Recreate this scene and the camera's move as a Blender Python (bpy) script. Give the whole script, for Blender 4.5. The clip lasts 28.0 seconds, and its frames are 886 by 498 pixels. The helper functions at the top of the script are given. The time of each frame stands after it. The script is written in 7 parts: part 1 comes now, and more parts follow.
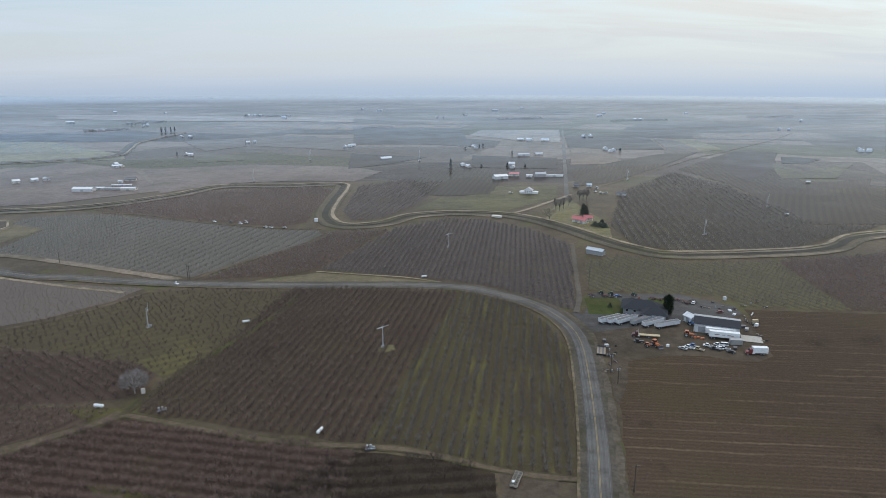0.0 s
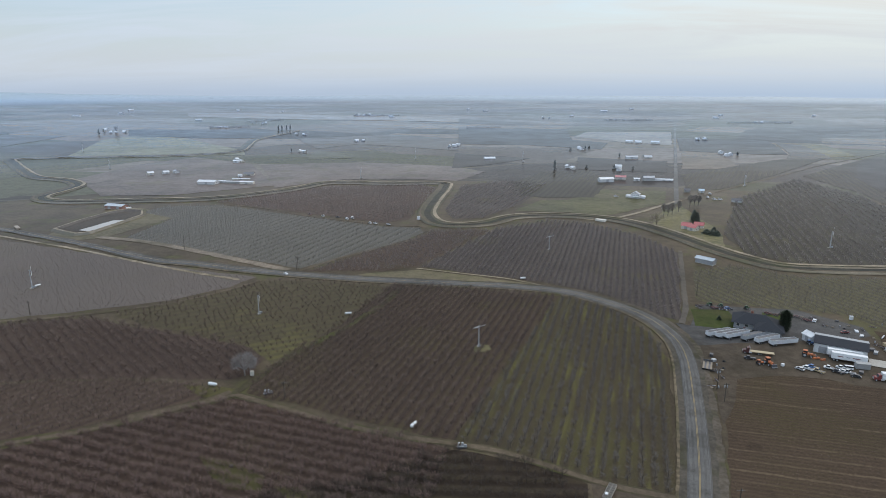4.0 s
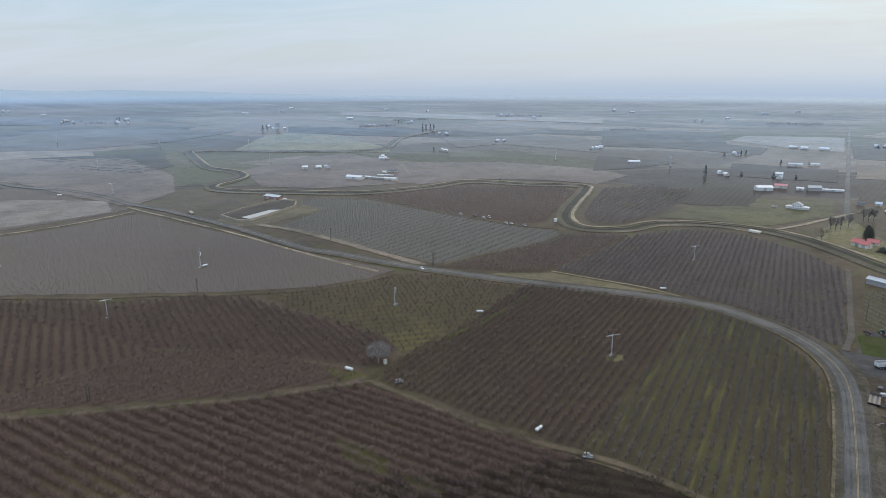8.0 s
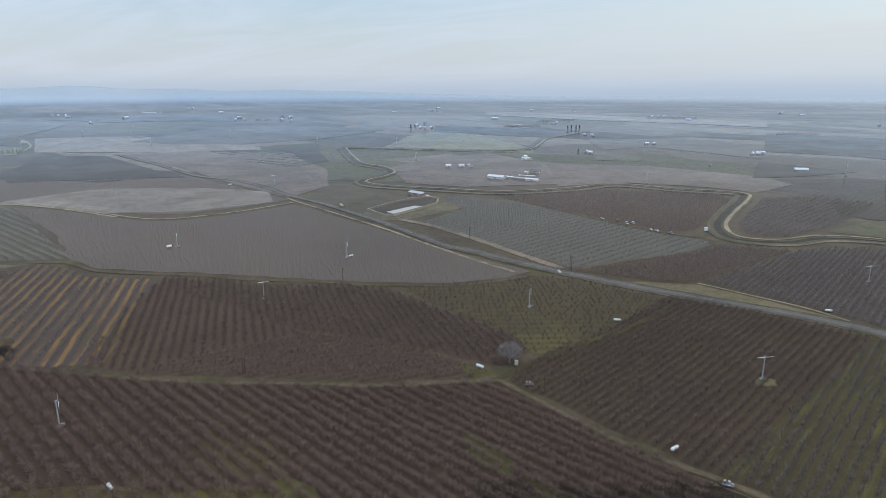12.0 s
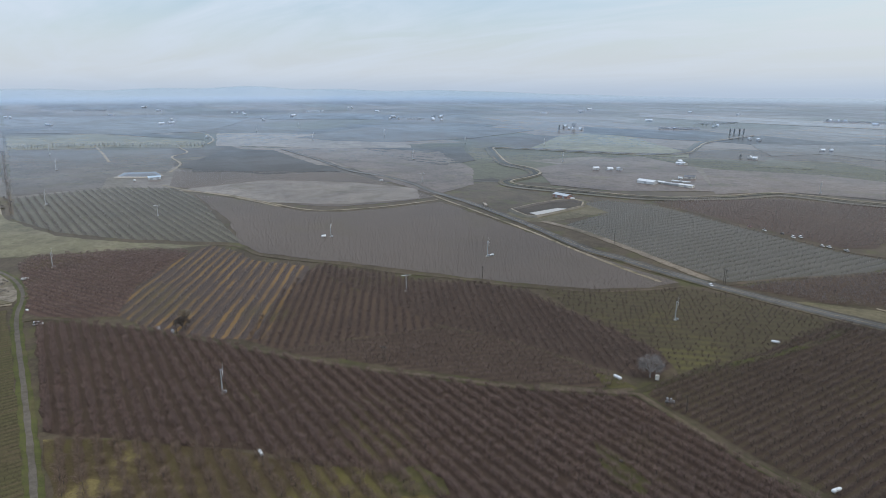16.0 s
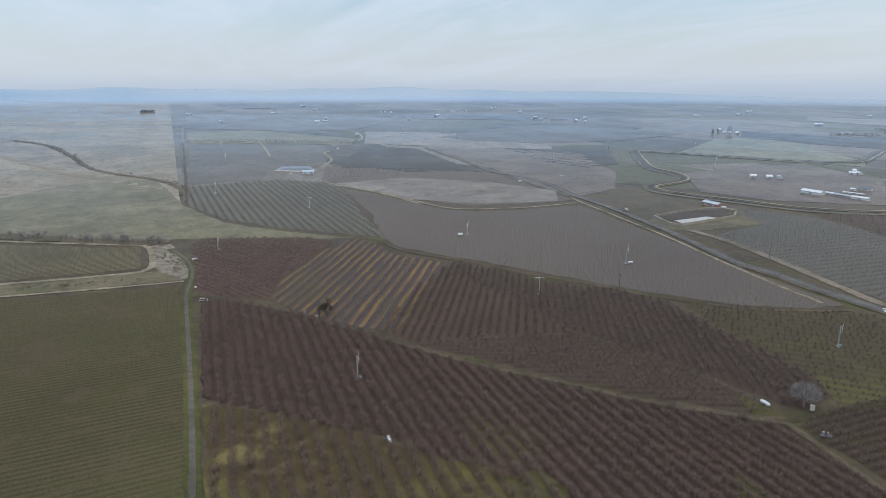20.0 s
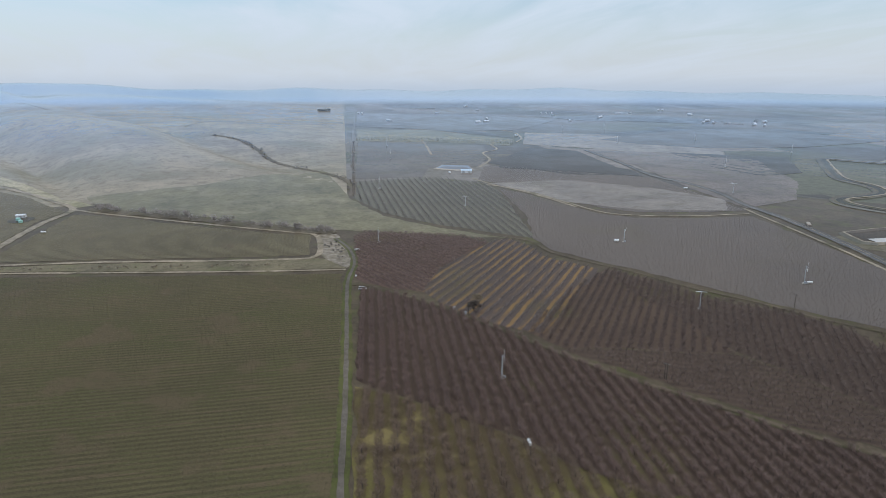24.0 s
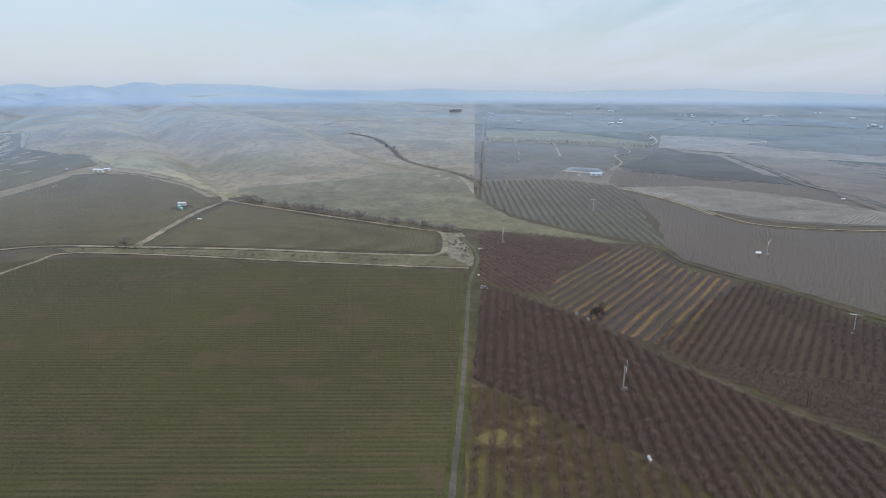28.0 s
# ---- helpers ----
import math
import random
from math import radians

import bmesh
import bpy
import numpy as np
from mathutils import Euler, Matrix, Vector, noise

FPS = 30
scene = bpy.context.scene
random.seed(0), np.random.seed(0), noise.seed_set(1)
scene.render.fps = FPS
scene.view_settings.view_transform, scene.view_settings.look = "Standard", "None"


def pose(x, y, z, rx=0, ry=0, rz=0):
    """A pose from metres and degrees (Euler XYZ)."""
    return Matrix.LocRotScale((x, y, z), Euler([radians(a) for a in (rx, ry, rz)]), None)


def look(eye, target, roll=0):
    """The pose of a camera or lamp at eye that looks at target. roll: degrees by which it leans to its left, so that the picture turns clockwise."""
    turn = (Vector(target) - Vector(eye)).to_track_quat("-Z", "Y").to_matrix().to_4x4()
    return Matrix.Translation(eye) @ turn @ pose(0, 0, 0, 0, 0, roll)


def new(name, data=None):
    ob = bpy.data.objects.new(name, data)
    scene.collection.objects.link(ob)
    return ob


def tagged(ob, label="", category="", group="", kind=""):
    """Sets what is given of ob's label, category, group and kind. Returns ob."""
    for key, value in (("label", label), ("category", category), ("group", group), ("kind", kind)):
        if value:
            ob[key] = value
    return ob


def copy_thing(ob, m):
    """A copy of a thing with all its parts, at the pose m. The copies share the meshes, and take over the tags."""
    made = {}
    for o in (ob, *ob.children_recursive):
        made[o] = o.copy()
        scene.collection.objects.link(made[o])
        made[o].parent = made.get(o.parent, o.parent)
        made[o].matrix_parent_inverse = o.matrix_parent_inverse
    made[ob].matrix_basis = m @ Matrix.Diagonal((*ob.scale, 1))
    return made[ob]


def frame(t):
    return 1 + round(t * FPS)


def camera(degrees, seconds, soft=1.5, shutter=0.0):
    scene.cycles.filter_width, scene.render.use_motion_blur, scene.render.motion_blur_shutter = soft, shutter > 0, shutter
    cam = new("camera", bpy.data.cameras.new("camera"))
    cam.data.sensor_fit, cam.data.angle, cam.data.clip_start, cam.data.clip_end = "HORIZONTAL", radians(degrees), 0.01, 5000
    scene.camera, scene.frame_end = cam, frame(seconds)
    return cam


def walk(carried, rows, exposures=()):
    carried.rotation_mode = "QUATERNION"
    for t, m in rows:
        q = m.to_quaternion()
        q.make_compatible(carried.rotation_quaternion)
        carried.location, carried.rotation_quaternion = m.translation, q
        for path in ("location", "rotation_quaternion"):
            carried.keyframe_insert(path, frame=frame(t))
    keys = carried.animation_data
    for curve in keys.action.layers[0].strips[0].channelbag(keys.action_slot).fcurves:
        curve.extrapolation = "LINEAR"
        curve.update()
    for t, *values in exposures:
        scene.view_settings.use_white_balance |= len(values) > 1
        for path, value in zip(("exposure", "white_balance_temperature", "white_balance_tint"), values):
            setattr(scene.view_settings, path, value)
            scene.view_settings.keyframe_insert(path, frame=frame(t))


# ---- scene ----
cam = camera(69.78, 28.0, 0.9)
EYE = (0.0, 0.0, 120.0)
TURN = [
    (0, -1.40, -14.72),
    (0.5, -1.12, -14.72),
    (1, -0.69, -14.71),
    (1.5, 0.40, -14.71),
    (2, 1.73, -14.71),
    (2.5, 3.10, -14.70),
    (3, 4.65, -14.70),
    (4, 7.88, -14.69),
    (4.5, 9.53, -14.69),
    (6.5, 15.81, -14.68),
    (7, 17.36, -14.68),
    (8, 20.39, -14.67),
    (9, 23.48, -14.66),
    (10, 26.55, -14.66),
    (11, 29.77, -14.65),
    (11.5, 31.49, -14.65),
    (13.5, 37.99, -14.63),
    (14, 39.69, -14.63),
    (15, 43.00, -14.62),
    (16, 46.22, -14.61),
    (17, 49.37, -14.59),
    (18, 52.51, -14.58),
    (19, 55.60, -14.56),
    (20, 58.74, -14.55),
    (21, 62.16, -14.53),
    (21.5, 64.05, -14.52),
    (23.5, 71.19, -14.49),
    (24, 72.84, -14.48),
    (25, 76.19, -14.47),
    (25.5, 77.81, -14.46),
    (26, 79.28, -14.45),
    (26.5, 80.69, -14.44),
    (27, 82.01, -14.44),
    (27.5, 83.29, -14.43),
    (28, 84.32, -14.42)
]
walk(cam, [(t, pose(*EYE, 90 + pitch, 0, yaw)) for t, yaw, pitch in TURN])

# ---- sky and sun: thin bright overcast, sun behind cloud ahead and to the south ----
SUN_AZ, SUN_EL = -42.0, 46.0
world = bpy.data.worlds.new("winter_sky")
scene.world = world
world.use_nodes = True
wt = world.node_tree
wt.nodes.clear()


def wnode(kind, **values):
    n = wt.nodes.new(kind)
    for key, value in values.items():
        n.inputs[key].default_value = value
    return n


sky = wt.nodes.new("ShaderNodeTexSky")
sky.sky_type, sky.sun_disc = "NISHITA", False
sky.sun_elevation, sky.sun_rotation = radians(SUN_EL), radians(-SUN_AZ)
sky.air_density, sky.dust_density, sky.ozone_density = 1.2, 1.0, 2.0
where = wt.nodes.new("ShaderNodeTexCoord")
split = wt.nodes.new("ShaderNodeSeparateXYZ")
wt.links.new(where.outputs["Generated"], split.inputs[0])
lift = wt.nodes.new("ShaderNodeMath")
lift.operation = "ADD"
lift.inputs[1].default_value = 0.13
wt.links.new(split.outputs[2], lift.inputs[0])
flat = wt.nodes.new("ShaderNodeCombineXYZ")
for axis in (0, 1):
    over = wt.nodes.new("ShaderNodeMath")
    over.operation = "DIVIDE"
    wt.links.new(split.outputs[axis], over.inputs[0])
    wt.links.new(lift.outputs[0], over.inputs[1])
    wt.links.new(over.outputs[0], flat.inputs[axis])
stretch = wt.nodes.new("ShaderNodeMapping")
stretch.inputs["Rotation"].default_value = (0, 0, 0.35)
stretch.inputs["Scale"].default_value = (0.55, 1.35, 1)
wt.links.new(flat.outputs[0], stretch.inputs["Vector"])
puffs = wnode("ShaderNodeTexNoise", Scale=0.95, Detail=8.0, Roughness=0.58, Distortion=0.7)
wt.links.new(stretch.outputs[0], puffs.inputs["Vector"])
cover = wt.nodes.new("ShaderNodeValToRGB")
cover.color_ramp.elements[0].position, cover.color_ramp.elements[0].color = 0.38, (0.34, 0.34, 0.34, 1)
cover.color_ramp.elements[1].position, cover.color_ramp.elements[1].color = 0.64, (0.95, 0.95, 0.95, 1)
wt.links.new(puffs.outputs["Fac"], cover.inputs[0])
clear = wnode("ShaderNodeBackground", Strength=0.13)
cool = wt.nodes.new("ShaderNodeMix")
cool.data_type, cool.blend_type = "RGBA", "MULTIPLY"
cool.inputs[0].default_value = 1.0
cool.inputs[7].default_value = (0.88, 0.95, 1.06, 1)
wt.links.new(sky.outputs[0], cool.inputs[6])
wt.links.new(cool.outputs[2], clear.inputs["Color"])
# cloud light: cream towards the sun, cool grey away from it
sunward = wt.nodes.new("ShaderNodeVectorMath")
sunward.operation = "DOT_PRODUCT"
sunward.inputs[1].default_value = (math.sin(radians(-SUN_AZ)), math.cos(radians(SUN_AZ)), 0.35)
wt.links.new(where.outputs["Generated"], sunward.inputs[0])
warmth = wt.nodes.new("ShaderNodeValToRGB")
warmth.color_ramp.elements[0].position, warmth.color_ramp.elements[0].color = 0.25, (0.64, 0.75, 0.88, 1)
warmth.color_ramp.elements[1].position, warmth.color_ramp.elements[1].color = 1.0, (0.80, 0.77, 0.70, 1)
wt.links.new(sunward.outputs["Value"], warmth.inputs[0])
cloud = wnode("ShaderNodeBackground", Strength=1.0)
wt.links.new(warmth.outputs[0], cloud.inputs["Color"])
# an overcast sky is brightest overhead
high = wt.nodes.new("ShaderNodeMapRange")
high.interpolation_type = "SMOOTHSTEP"
for slot, value in ((1, 0.18), (2, 0.85), (3, 1.0), (4, 2.3)):
    high.inputs[slot].default_value = value
wt.links.new(split.outputs[2], high.inputs[0])
wt.links.new(high.outputs[0], cloud.inputs["Strength"])
# towards the horizon the air thickens to an even blue-grey
murk = wnode("ShaderNodeBackground", Strength=1.0)
glow = wt.nodes.new("ShaderNodeValToRGB")
glow.color_ramp.elements[0].position, glow.color_ramp.elements[0].color = 0.30, (0.600, 0.665, 0.750, 1)
glow.color_ramp.elements[1].position, glow.color_ramp.elements[1].color = 1.0, (0.585, 0.680, 0.790, 1)
wt.links.new(sunward.outputs["Value"], glow.inputs[0])
# below the skyline the air is a darker blue
deep = wt.nodes.new("ShaderNodeMix")
deep.data_type, deep.blend_type = "RGBA", "MULTIPLY"
deep.inputs[7].default_value = (0.74, 0.81, 0.91, 1)
below = wt.nodes.new("ShaderNodeMapRange")
below.interpolation_type = "SMOOTHSTEP"
for slot, value in ((1, -0.022), (2, 0.022), (3, 1.0), (4, 0.0)):
    below.inputs[slot].default_value = value
wt.links.new(split.outputs[2], below.inputs[0])
wt.links.new(below.outputs[0], deep.inputs[0])
wt.links.new(glow.outputs[0], deep.inputs[6])
wt.links.new(deep.outputs[2], murk.inputs["Color"])
low = wt.nodes.new("ShaderNodeMapRange")
low.interpolation_type = "SMOOTHSTEP"
for slot, value in ((1, -0.03), (2, 0.155), (3, 0.97), (4, 0.0)):
    low.inputs[slot].default_value = value
wt.links.new(split.outputs[2], low.inputs[0])
air = wt.nodes.new("ShaderNodeMixShader")
both = wt.nodes.new("ShaderNodeMixShader")
wt.links.new(cover.outputs[0], both.inputs[0])
wt.links.new(clear.outputs[0], both.inputs[1])
wt.links.new(cloud.outputs[0], both.inputs[2])
out = wt.nodes.new("ShaderNodeOutputWorld")
wt.links.new(low.outputs[0], air.inputs[0])
wt.links.new(both.outputs[0], air.inputs[1])
wt.links.new(murk.outputs[0], air.inputs[2])
wt.links.new(air.outputs[0], out.inputs[0])

sun = new("sun", bpy.data.lights.new("sun", "SUN"))
sun.data.energy, sun.data.angle, sun.data.color = 0.55, radians(40), (1.0, 0.95, 0.88)
sun.matrix_world = look((0, 0, 300), (-math.sin(radians(-SUN_AZ)) * 100, -math.cos(radians(SUN_AZ)) * 100, 300 - 100 * math.tan(radians(SUN_EL))))

# ---- the lie of the land ----
HILLS = [  # azimuth (degrees left of +y), distance, height, spread
    (97, 1500, 30, 420), (109, 2000, 50, 470), (90, 2900, 38, 520), (102, 3200, 62, 520),
    (114, 3300, 78, 400), (95, 4300, 22, 480), (106, 4500, 46, 560), (120, 4300, 40, 520),
    (56, 2280, 22, 520), (36, 2080, 17, 430), (16, 2470, 10, 450), (-24, 1170, 8, 340)]
HILL_XY = [(-d * math.sin(math.radians(a)), d * math.cos(math.radians(a)), h, s) for a, d, h, s in HILLS]


def height(x, y):
    """Height of the land at a place in the plan."""
    r = math.hypot(x, y)
    z = 2.8 * math.sin(x / 154 + 0.6) * math.sin(y / 197 + 0.3) * min(1, max(0, (r - 200) / 390))
    for hx, hy, h, s in HILL_XY:
        e = ((x - hx) ** 2 + (y - hy) ** 2) / (s * s)
        if e < 9:
            z += h * math.exp(-e)
    a = math.degrees(math.atan2(-x, y))
    if 81 < a < 190 and r > 690:  # grass hills: rounded spurs with draws between them, running away to the west
        along, across = -0.924 * (x + 720) - 0.383 * (y - 130), 0.383 * (x + 720) - 0.924 * (y - 130)
        w = min(1, max(0, along / 380)) * min(1, (r - 690) / 300)
        if across < 0:
            z -= 11 * w * math.exp(-(across / 110) ** 2)
        else:
            ridge = abs(math.sin(math.pi * across / 292 + 0.28 * math.sin(along / 210) * min(1, across / 90)))
            tame = 1 - 0.75 * min(1, max(0, (across - 330) / 120)) * min(1, max(0, (1500 - r) / 300))
            z += w * tame * (33 * ridge ** 0.75 - 11 + 4 * math.sin(along / 96 + 1.3 * math.sin(across / 70)) * ridge)
    k = min(1, max(0, (r - 2900) / 1950))
    west = min(1, max(0, (abs(a) - 26) / 30)) if a > 0 else 0.0
    far = 26 + west * (62 + 9 * math.sin(a * 0.31 + 0.7) + 5 * math.sin(a * 0.83))
    return z + far * k * k * (3 - 2 * k)


# ---- materials ----
class Mat:
    """A node material under construction."""

    def __init__(self, name):
        self.mat = bpy.data.materials.new(name)
        self.mat.use_nodes = True
        self.nt = self.mat.node_tree
        self.nt.nodes.clear()

    def add(self, kind, **values):
        n = self.nt.nodes.new("ShaderNode" + kind)
        for key, value in values.items():
            n.inputs[key.replace("_", " ")].default_value = value
        return n

    def link(self, a, b):
        self.nt.links.new(a, b)

    def math(self, op, a, b=0.5, clamp=False):
        n = self.nt.nodes.new("ShaderNodeMath")
        n.operation, n.use_clamp = op, clamp
        for i, v in enumerate((a, b)):
            if isinstance(v, (int, float)):
                n.inputs[i].default_value = v
            else:
                self.link(v, n.inputs[i])
        return n.outputs[0]

    def place(self):
        return self.add("TexCoord").outputs["Object"]

    def noise(self, scale, detail=4.0, vector=None, rough=0.6):
        n = self.add("TexNoise", Scale=scale, Detail=detail, Roughness=rough)
        self.link(vector or self.place(), n.inputs["Vector"])
        return n.outputs["Fac"]

    def ramp(self, fac, lo, hi, a=0.0, b=1.0):
        n = self.nt.nodes.new("ShaderNodeMapRange")
        n.interpolation_type = "SMOOTHSTEP"
        for i, v in zip((1, 2, 3, 4), (lo, hi, a, b)):
            n.inputs[i].default_value = v
        self.link(fac, n.inputs[0])
        return n.outputs[0]

    def mix(self, fac, a, b, blend="MIX"):
        n = self.nt.nodes.new("ShaderNodeMix")
        n.data_type, n.blend_type = "RGBA", blend
        for sock, v in ((n.inputs[0], fac), (n.inputs[6], a), (n.inputs[7], b)):
            if isinstance(v, (int, float)):
                sock.default_value = v
            elif isinstance(v, (tuple, list)):
                sock.default_value = (*v, 1)
            else:
                self.link(v, sock)
        return n.outputs[2]

    def bump(self, fac, strength=0.4, distance=0.2):
        n = self.add("Bump", Strength=strength, Distance=distance)
        self.link(fac, n.inputs["Height"])
        return n.outputs[0]

    def finish(self, colour, rough=0.9, metal=0.0, spec=0.3, normal=None):
        p = self.add("BsdfPrincipled", Roughness=rough, Metallic=metal)
        p.inputs["Specular IOR Level"].default_value = spec
        if isinstance(colour, (tuple, list)):
            p.inputs["Base Color"].default_value = (*colour, 1)
        else:
            self.link(colour, p.inputs["Base Color"])
        if normal:
            self.link(normal, p.inputs["Normal"])
        # distance haze imitated by gloss that grows with the grazing view
        g, fac = self.haze_gloss(0.9, 2.2, 0.75)
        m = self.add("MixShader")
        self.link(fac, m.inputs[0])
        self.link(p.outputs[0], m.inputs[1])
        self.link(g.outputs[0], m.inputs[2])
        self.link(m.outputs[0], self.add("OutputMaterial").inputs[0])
        return self.mat

    def haze_gloss(self, gloss, power, rough, near=(0.98, 0.94, 0.92), patchy=False):
        """Distance haze imitated by sky-tinted gloss at grazing views: the gloss, and how much of it shows."""
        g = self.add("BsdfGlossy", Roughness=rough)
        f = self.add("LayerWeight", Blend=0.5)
        # level normal, so that the view angle stands for distance
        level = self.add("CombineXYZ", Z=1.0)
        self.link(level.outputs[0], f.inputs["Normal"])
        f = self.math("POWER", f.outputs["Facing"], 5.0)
        # haze colour: warm when near, blue farther off, grey-blue at the skyline
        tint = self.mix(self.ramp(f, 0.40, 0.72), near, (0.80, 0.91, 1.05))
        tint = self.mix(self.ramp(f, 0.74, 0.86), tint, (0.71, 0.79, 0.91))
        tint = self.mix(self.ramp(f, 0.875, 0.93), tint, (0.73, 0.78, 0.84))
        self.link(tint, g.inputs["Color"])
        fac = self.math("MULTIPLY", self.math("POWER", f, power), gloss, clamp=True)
        # uneven haze over the far ground
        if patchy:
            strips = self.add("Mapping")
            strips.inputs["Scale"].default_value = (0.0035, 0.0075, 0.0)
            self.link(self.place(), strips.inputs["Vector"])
            haze_mottle = self.math("MULTIPLY", self.ramp(self.noise(1.0, 5.0, strips.outputs[0], 0.65), 0.36, 0.64, 0.88, 1.05), self.ramp(self.noise(0.022, 4.0, rough=0.7), 0.35, 0.65, 0.90, 1.06))
            fac = self.math("MULTIPLY", fac, haze_mottle, clamp=True)
        # the farthest surfaces fade almost wholly into the imitated haze
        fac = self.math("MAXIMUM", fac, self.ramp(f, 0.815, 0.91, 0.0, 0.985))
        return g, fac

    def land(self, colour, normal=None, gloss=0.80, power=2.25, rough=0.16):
        """Open ground: dull earth, with distance haze imitated by tinted gloss at grazing angles."""
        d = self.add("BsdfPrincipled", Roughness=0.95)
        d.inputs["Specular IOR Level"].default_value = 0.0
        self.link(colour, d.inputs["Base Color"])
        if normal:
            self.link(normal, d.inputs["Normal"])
        g, fac = self.haze_gloss(gloss, power, rough, patchy=True)
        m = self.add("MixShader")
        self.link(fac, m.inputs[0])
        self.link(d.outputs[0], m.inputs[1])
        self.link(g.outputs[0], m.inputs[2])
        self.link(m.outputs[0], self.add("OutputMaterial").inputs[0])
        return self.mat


def row_material(name, angle, spacing, row, gap, share=0.5, patch=None, patch_at=(0.55, 0.7), third=None, third_at=(0.58, 0.68), contrast=1.0, wander=0.5, bare=None, bare_at=(0.6, 0.7), lines=None):
    """Ground planted in rows: colour under the row, colour of the grass gap between rows, patches, and a sparse third colour."""
    m = Mat(name)
    turn = m.add("Mapping")
    turn.inputs["Rotation"].default_value = (0, 0, radians(-angle))
    m.link(m.place(), turn.inputs["Vector"])
    s = m.add("SeparateXYZ")
    m.link(turn.outputs[0], s.inputs[0])
    wob = m.math("MULTIPLY", m.math("SUBTRACT", m.noise(0.05, 2.0), 0.5), wander * spacing * 0.6)
    v = m.math("ADD", s.outputs[1], wob)
    wave = m.math("SINE", m.math("MULTIPLY", v, 2 * math.pi / spacing))
    wave = m.math("ADD", m.math("MULTIPLY", wave, 0.5), 0.5)
    fine = m.noise(0.55, 5.0)
    wave = m.math("ADD", wave, m.math("MULTIPLY", m.math("SUBTRACT", fine, 0.5), 0.9))
    fac = m.math("MULTIPLY", m.ramp(wave, share - 0.22, share + 0.22), m.ramp(m.noise(0.03, 3.0), 0.3, 0.6, contrast * 0.45, contrast))
    c = m.mix(fac, row, gap)
    broad = m.noise(0.014, 3.0)
    if patch:
        pm = m.math("MULTIPLY", m.ramp(broad, patch_at[0], patch_at[1]), m.math("ADD", m.math("MULTIPLY", fac, 0.7), 0.25))
        c = m.mix(pm, c, patch)
    if lines:
        every, keep, colour, amount, gate = lines
        lv = m.math("ADD", s.outputs[1], m.math("MULTIPLY", m.math("SUBTRACT", m.noise(0.03, 3.0), 0.5), every * 0.7))
        crest = m.math("ADD", m.math("SINE", m.math("MULTIPLY", lv, 2 * math.pi / every)), m.math("MULTIPLY", m.math("SUBTRACT", fine, 0.5), 1.1))
        along = m.add("Mapping")
        along.inputs["Scale"].default_value = (0.016, 1.0 / every, 0)
        m.link(turn.outputs[0], along.inputs["Vector"])
        on = m.math("MULTIPLY", m.ramp(crest, keep - 0.3, keep + 0.3), m.ramp(m.noise(1.0, 3.0, along.outputs[0]), gate, gate + 0.2, 0.0, amount))
        c = m.mix(m.math("MULTIPLY", on, m.ramp(m.noise(0.011, 3.0), 0.32, 0.54, 0.3, 1.0)), c, colour)
    if third:
        streak = m.add("Mapping")
        streak.inputs["Scale"].default_value = (0.022, 1.25 / spacing, 0)
        m.link(turn.outputs[0], streak.inputs["Vector"])
        c = m.mix(m.math("MULTIPLY", m.ramp(m.noise(1.0, 2.0, streak.outputs[0]), third_at[0], third_at[1]), m.ramp(fine, 0.3, 0.6, 0.35, 1.0)), c, third)
    if bare:
        c = m.mix(m.ramp(m.noise(0.035, 4.0), bare_at[0], bare_at[1], 0.0, 0.9), c, bare)
    c = m.mix(m.ramp(m.noise(0.9, 5.0, rough=0.75), 0.42, 0.66, 0.0, 0.6), c, m.mix(1.0, row, (1.5, 1.4, 1.35), "MULTIPLY"))
    c = m.mix(m.ramp(m.noise(2.2, 4.0, rough=0.8), 0.4, 0.62, 0.0, 0.65), c, m.mix(0.6, c, (0.015, 0.011, 0.009)))
    c = m.mix(m.ramp(m.noise(0.006, 2.0), 0.35, 0.65, 0.0, 0.4), c, m.mix(1.0, c, (1.35, 1.3, 1.25), "MULTIPLY"))
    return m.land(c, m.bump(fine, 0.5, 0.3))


def earth_material(name, a, b, c=None, scale=0.25, gloss=0.9):
    """Unplanted ground of two mottled colours with a fainter third in broad patches."""
    m = Mat(name)
    n = m.noise(scale, 6.0)
    col = m.mix(m.ramp(n, 0.36, 0.64), a, b)
    if c:
        col = m.mix(m.ramp(m.noise(scale * 0.11, 4.0), 0.5, 0.68), col, c)
    col = m.mix(m.ramp(m.noise(scale * 9, 2.0), 0.35, 0.7, 0.0, 0.5), col, m.mix(0.6, col, (0.02, 0.018, 0.014)))
    col = m.mix(m.ramp(m.noise(0.009, 5.0, rough=0.7), 0.36, 0.64, 0.0, 0.75), col, m.mix(1.0, col, (1.5, 1.45, 1.38), "MULTIPLY"))
    col = m.mix(m.ramp(m.noise(0.045, 5.0, rough=0.8), 0.46, 0.62, 0.0, 0.5), col, m.mix(0.55, col, (0.028, 0.024, 0.018)))
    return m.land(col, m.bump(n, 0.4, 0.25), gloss)


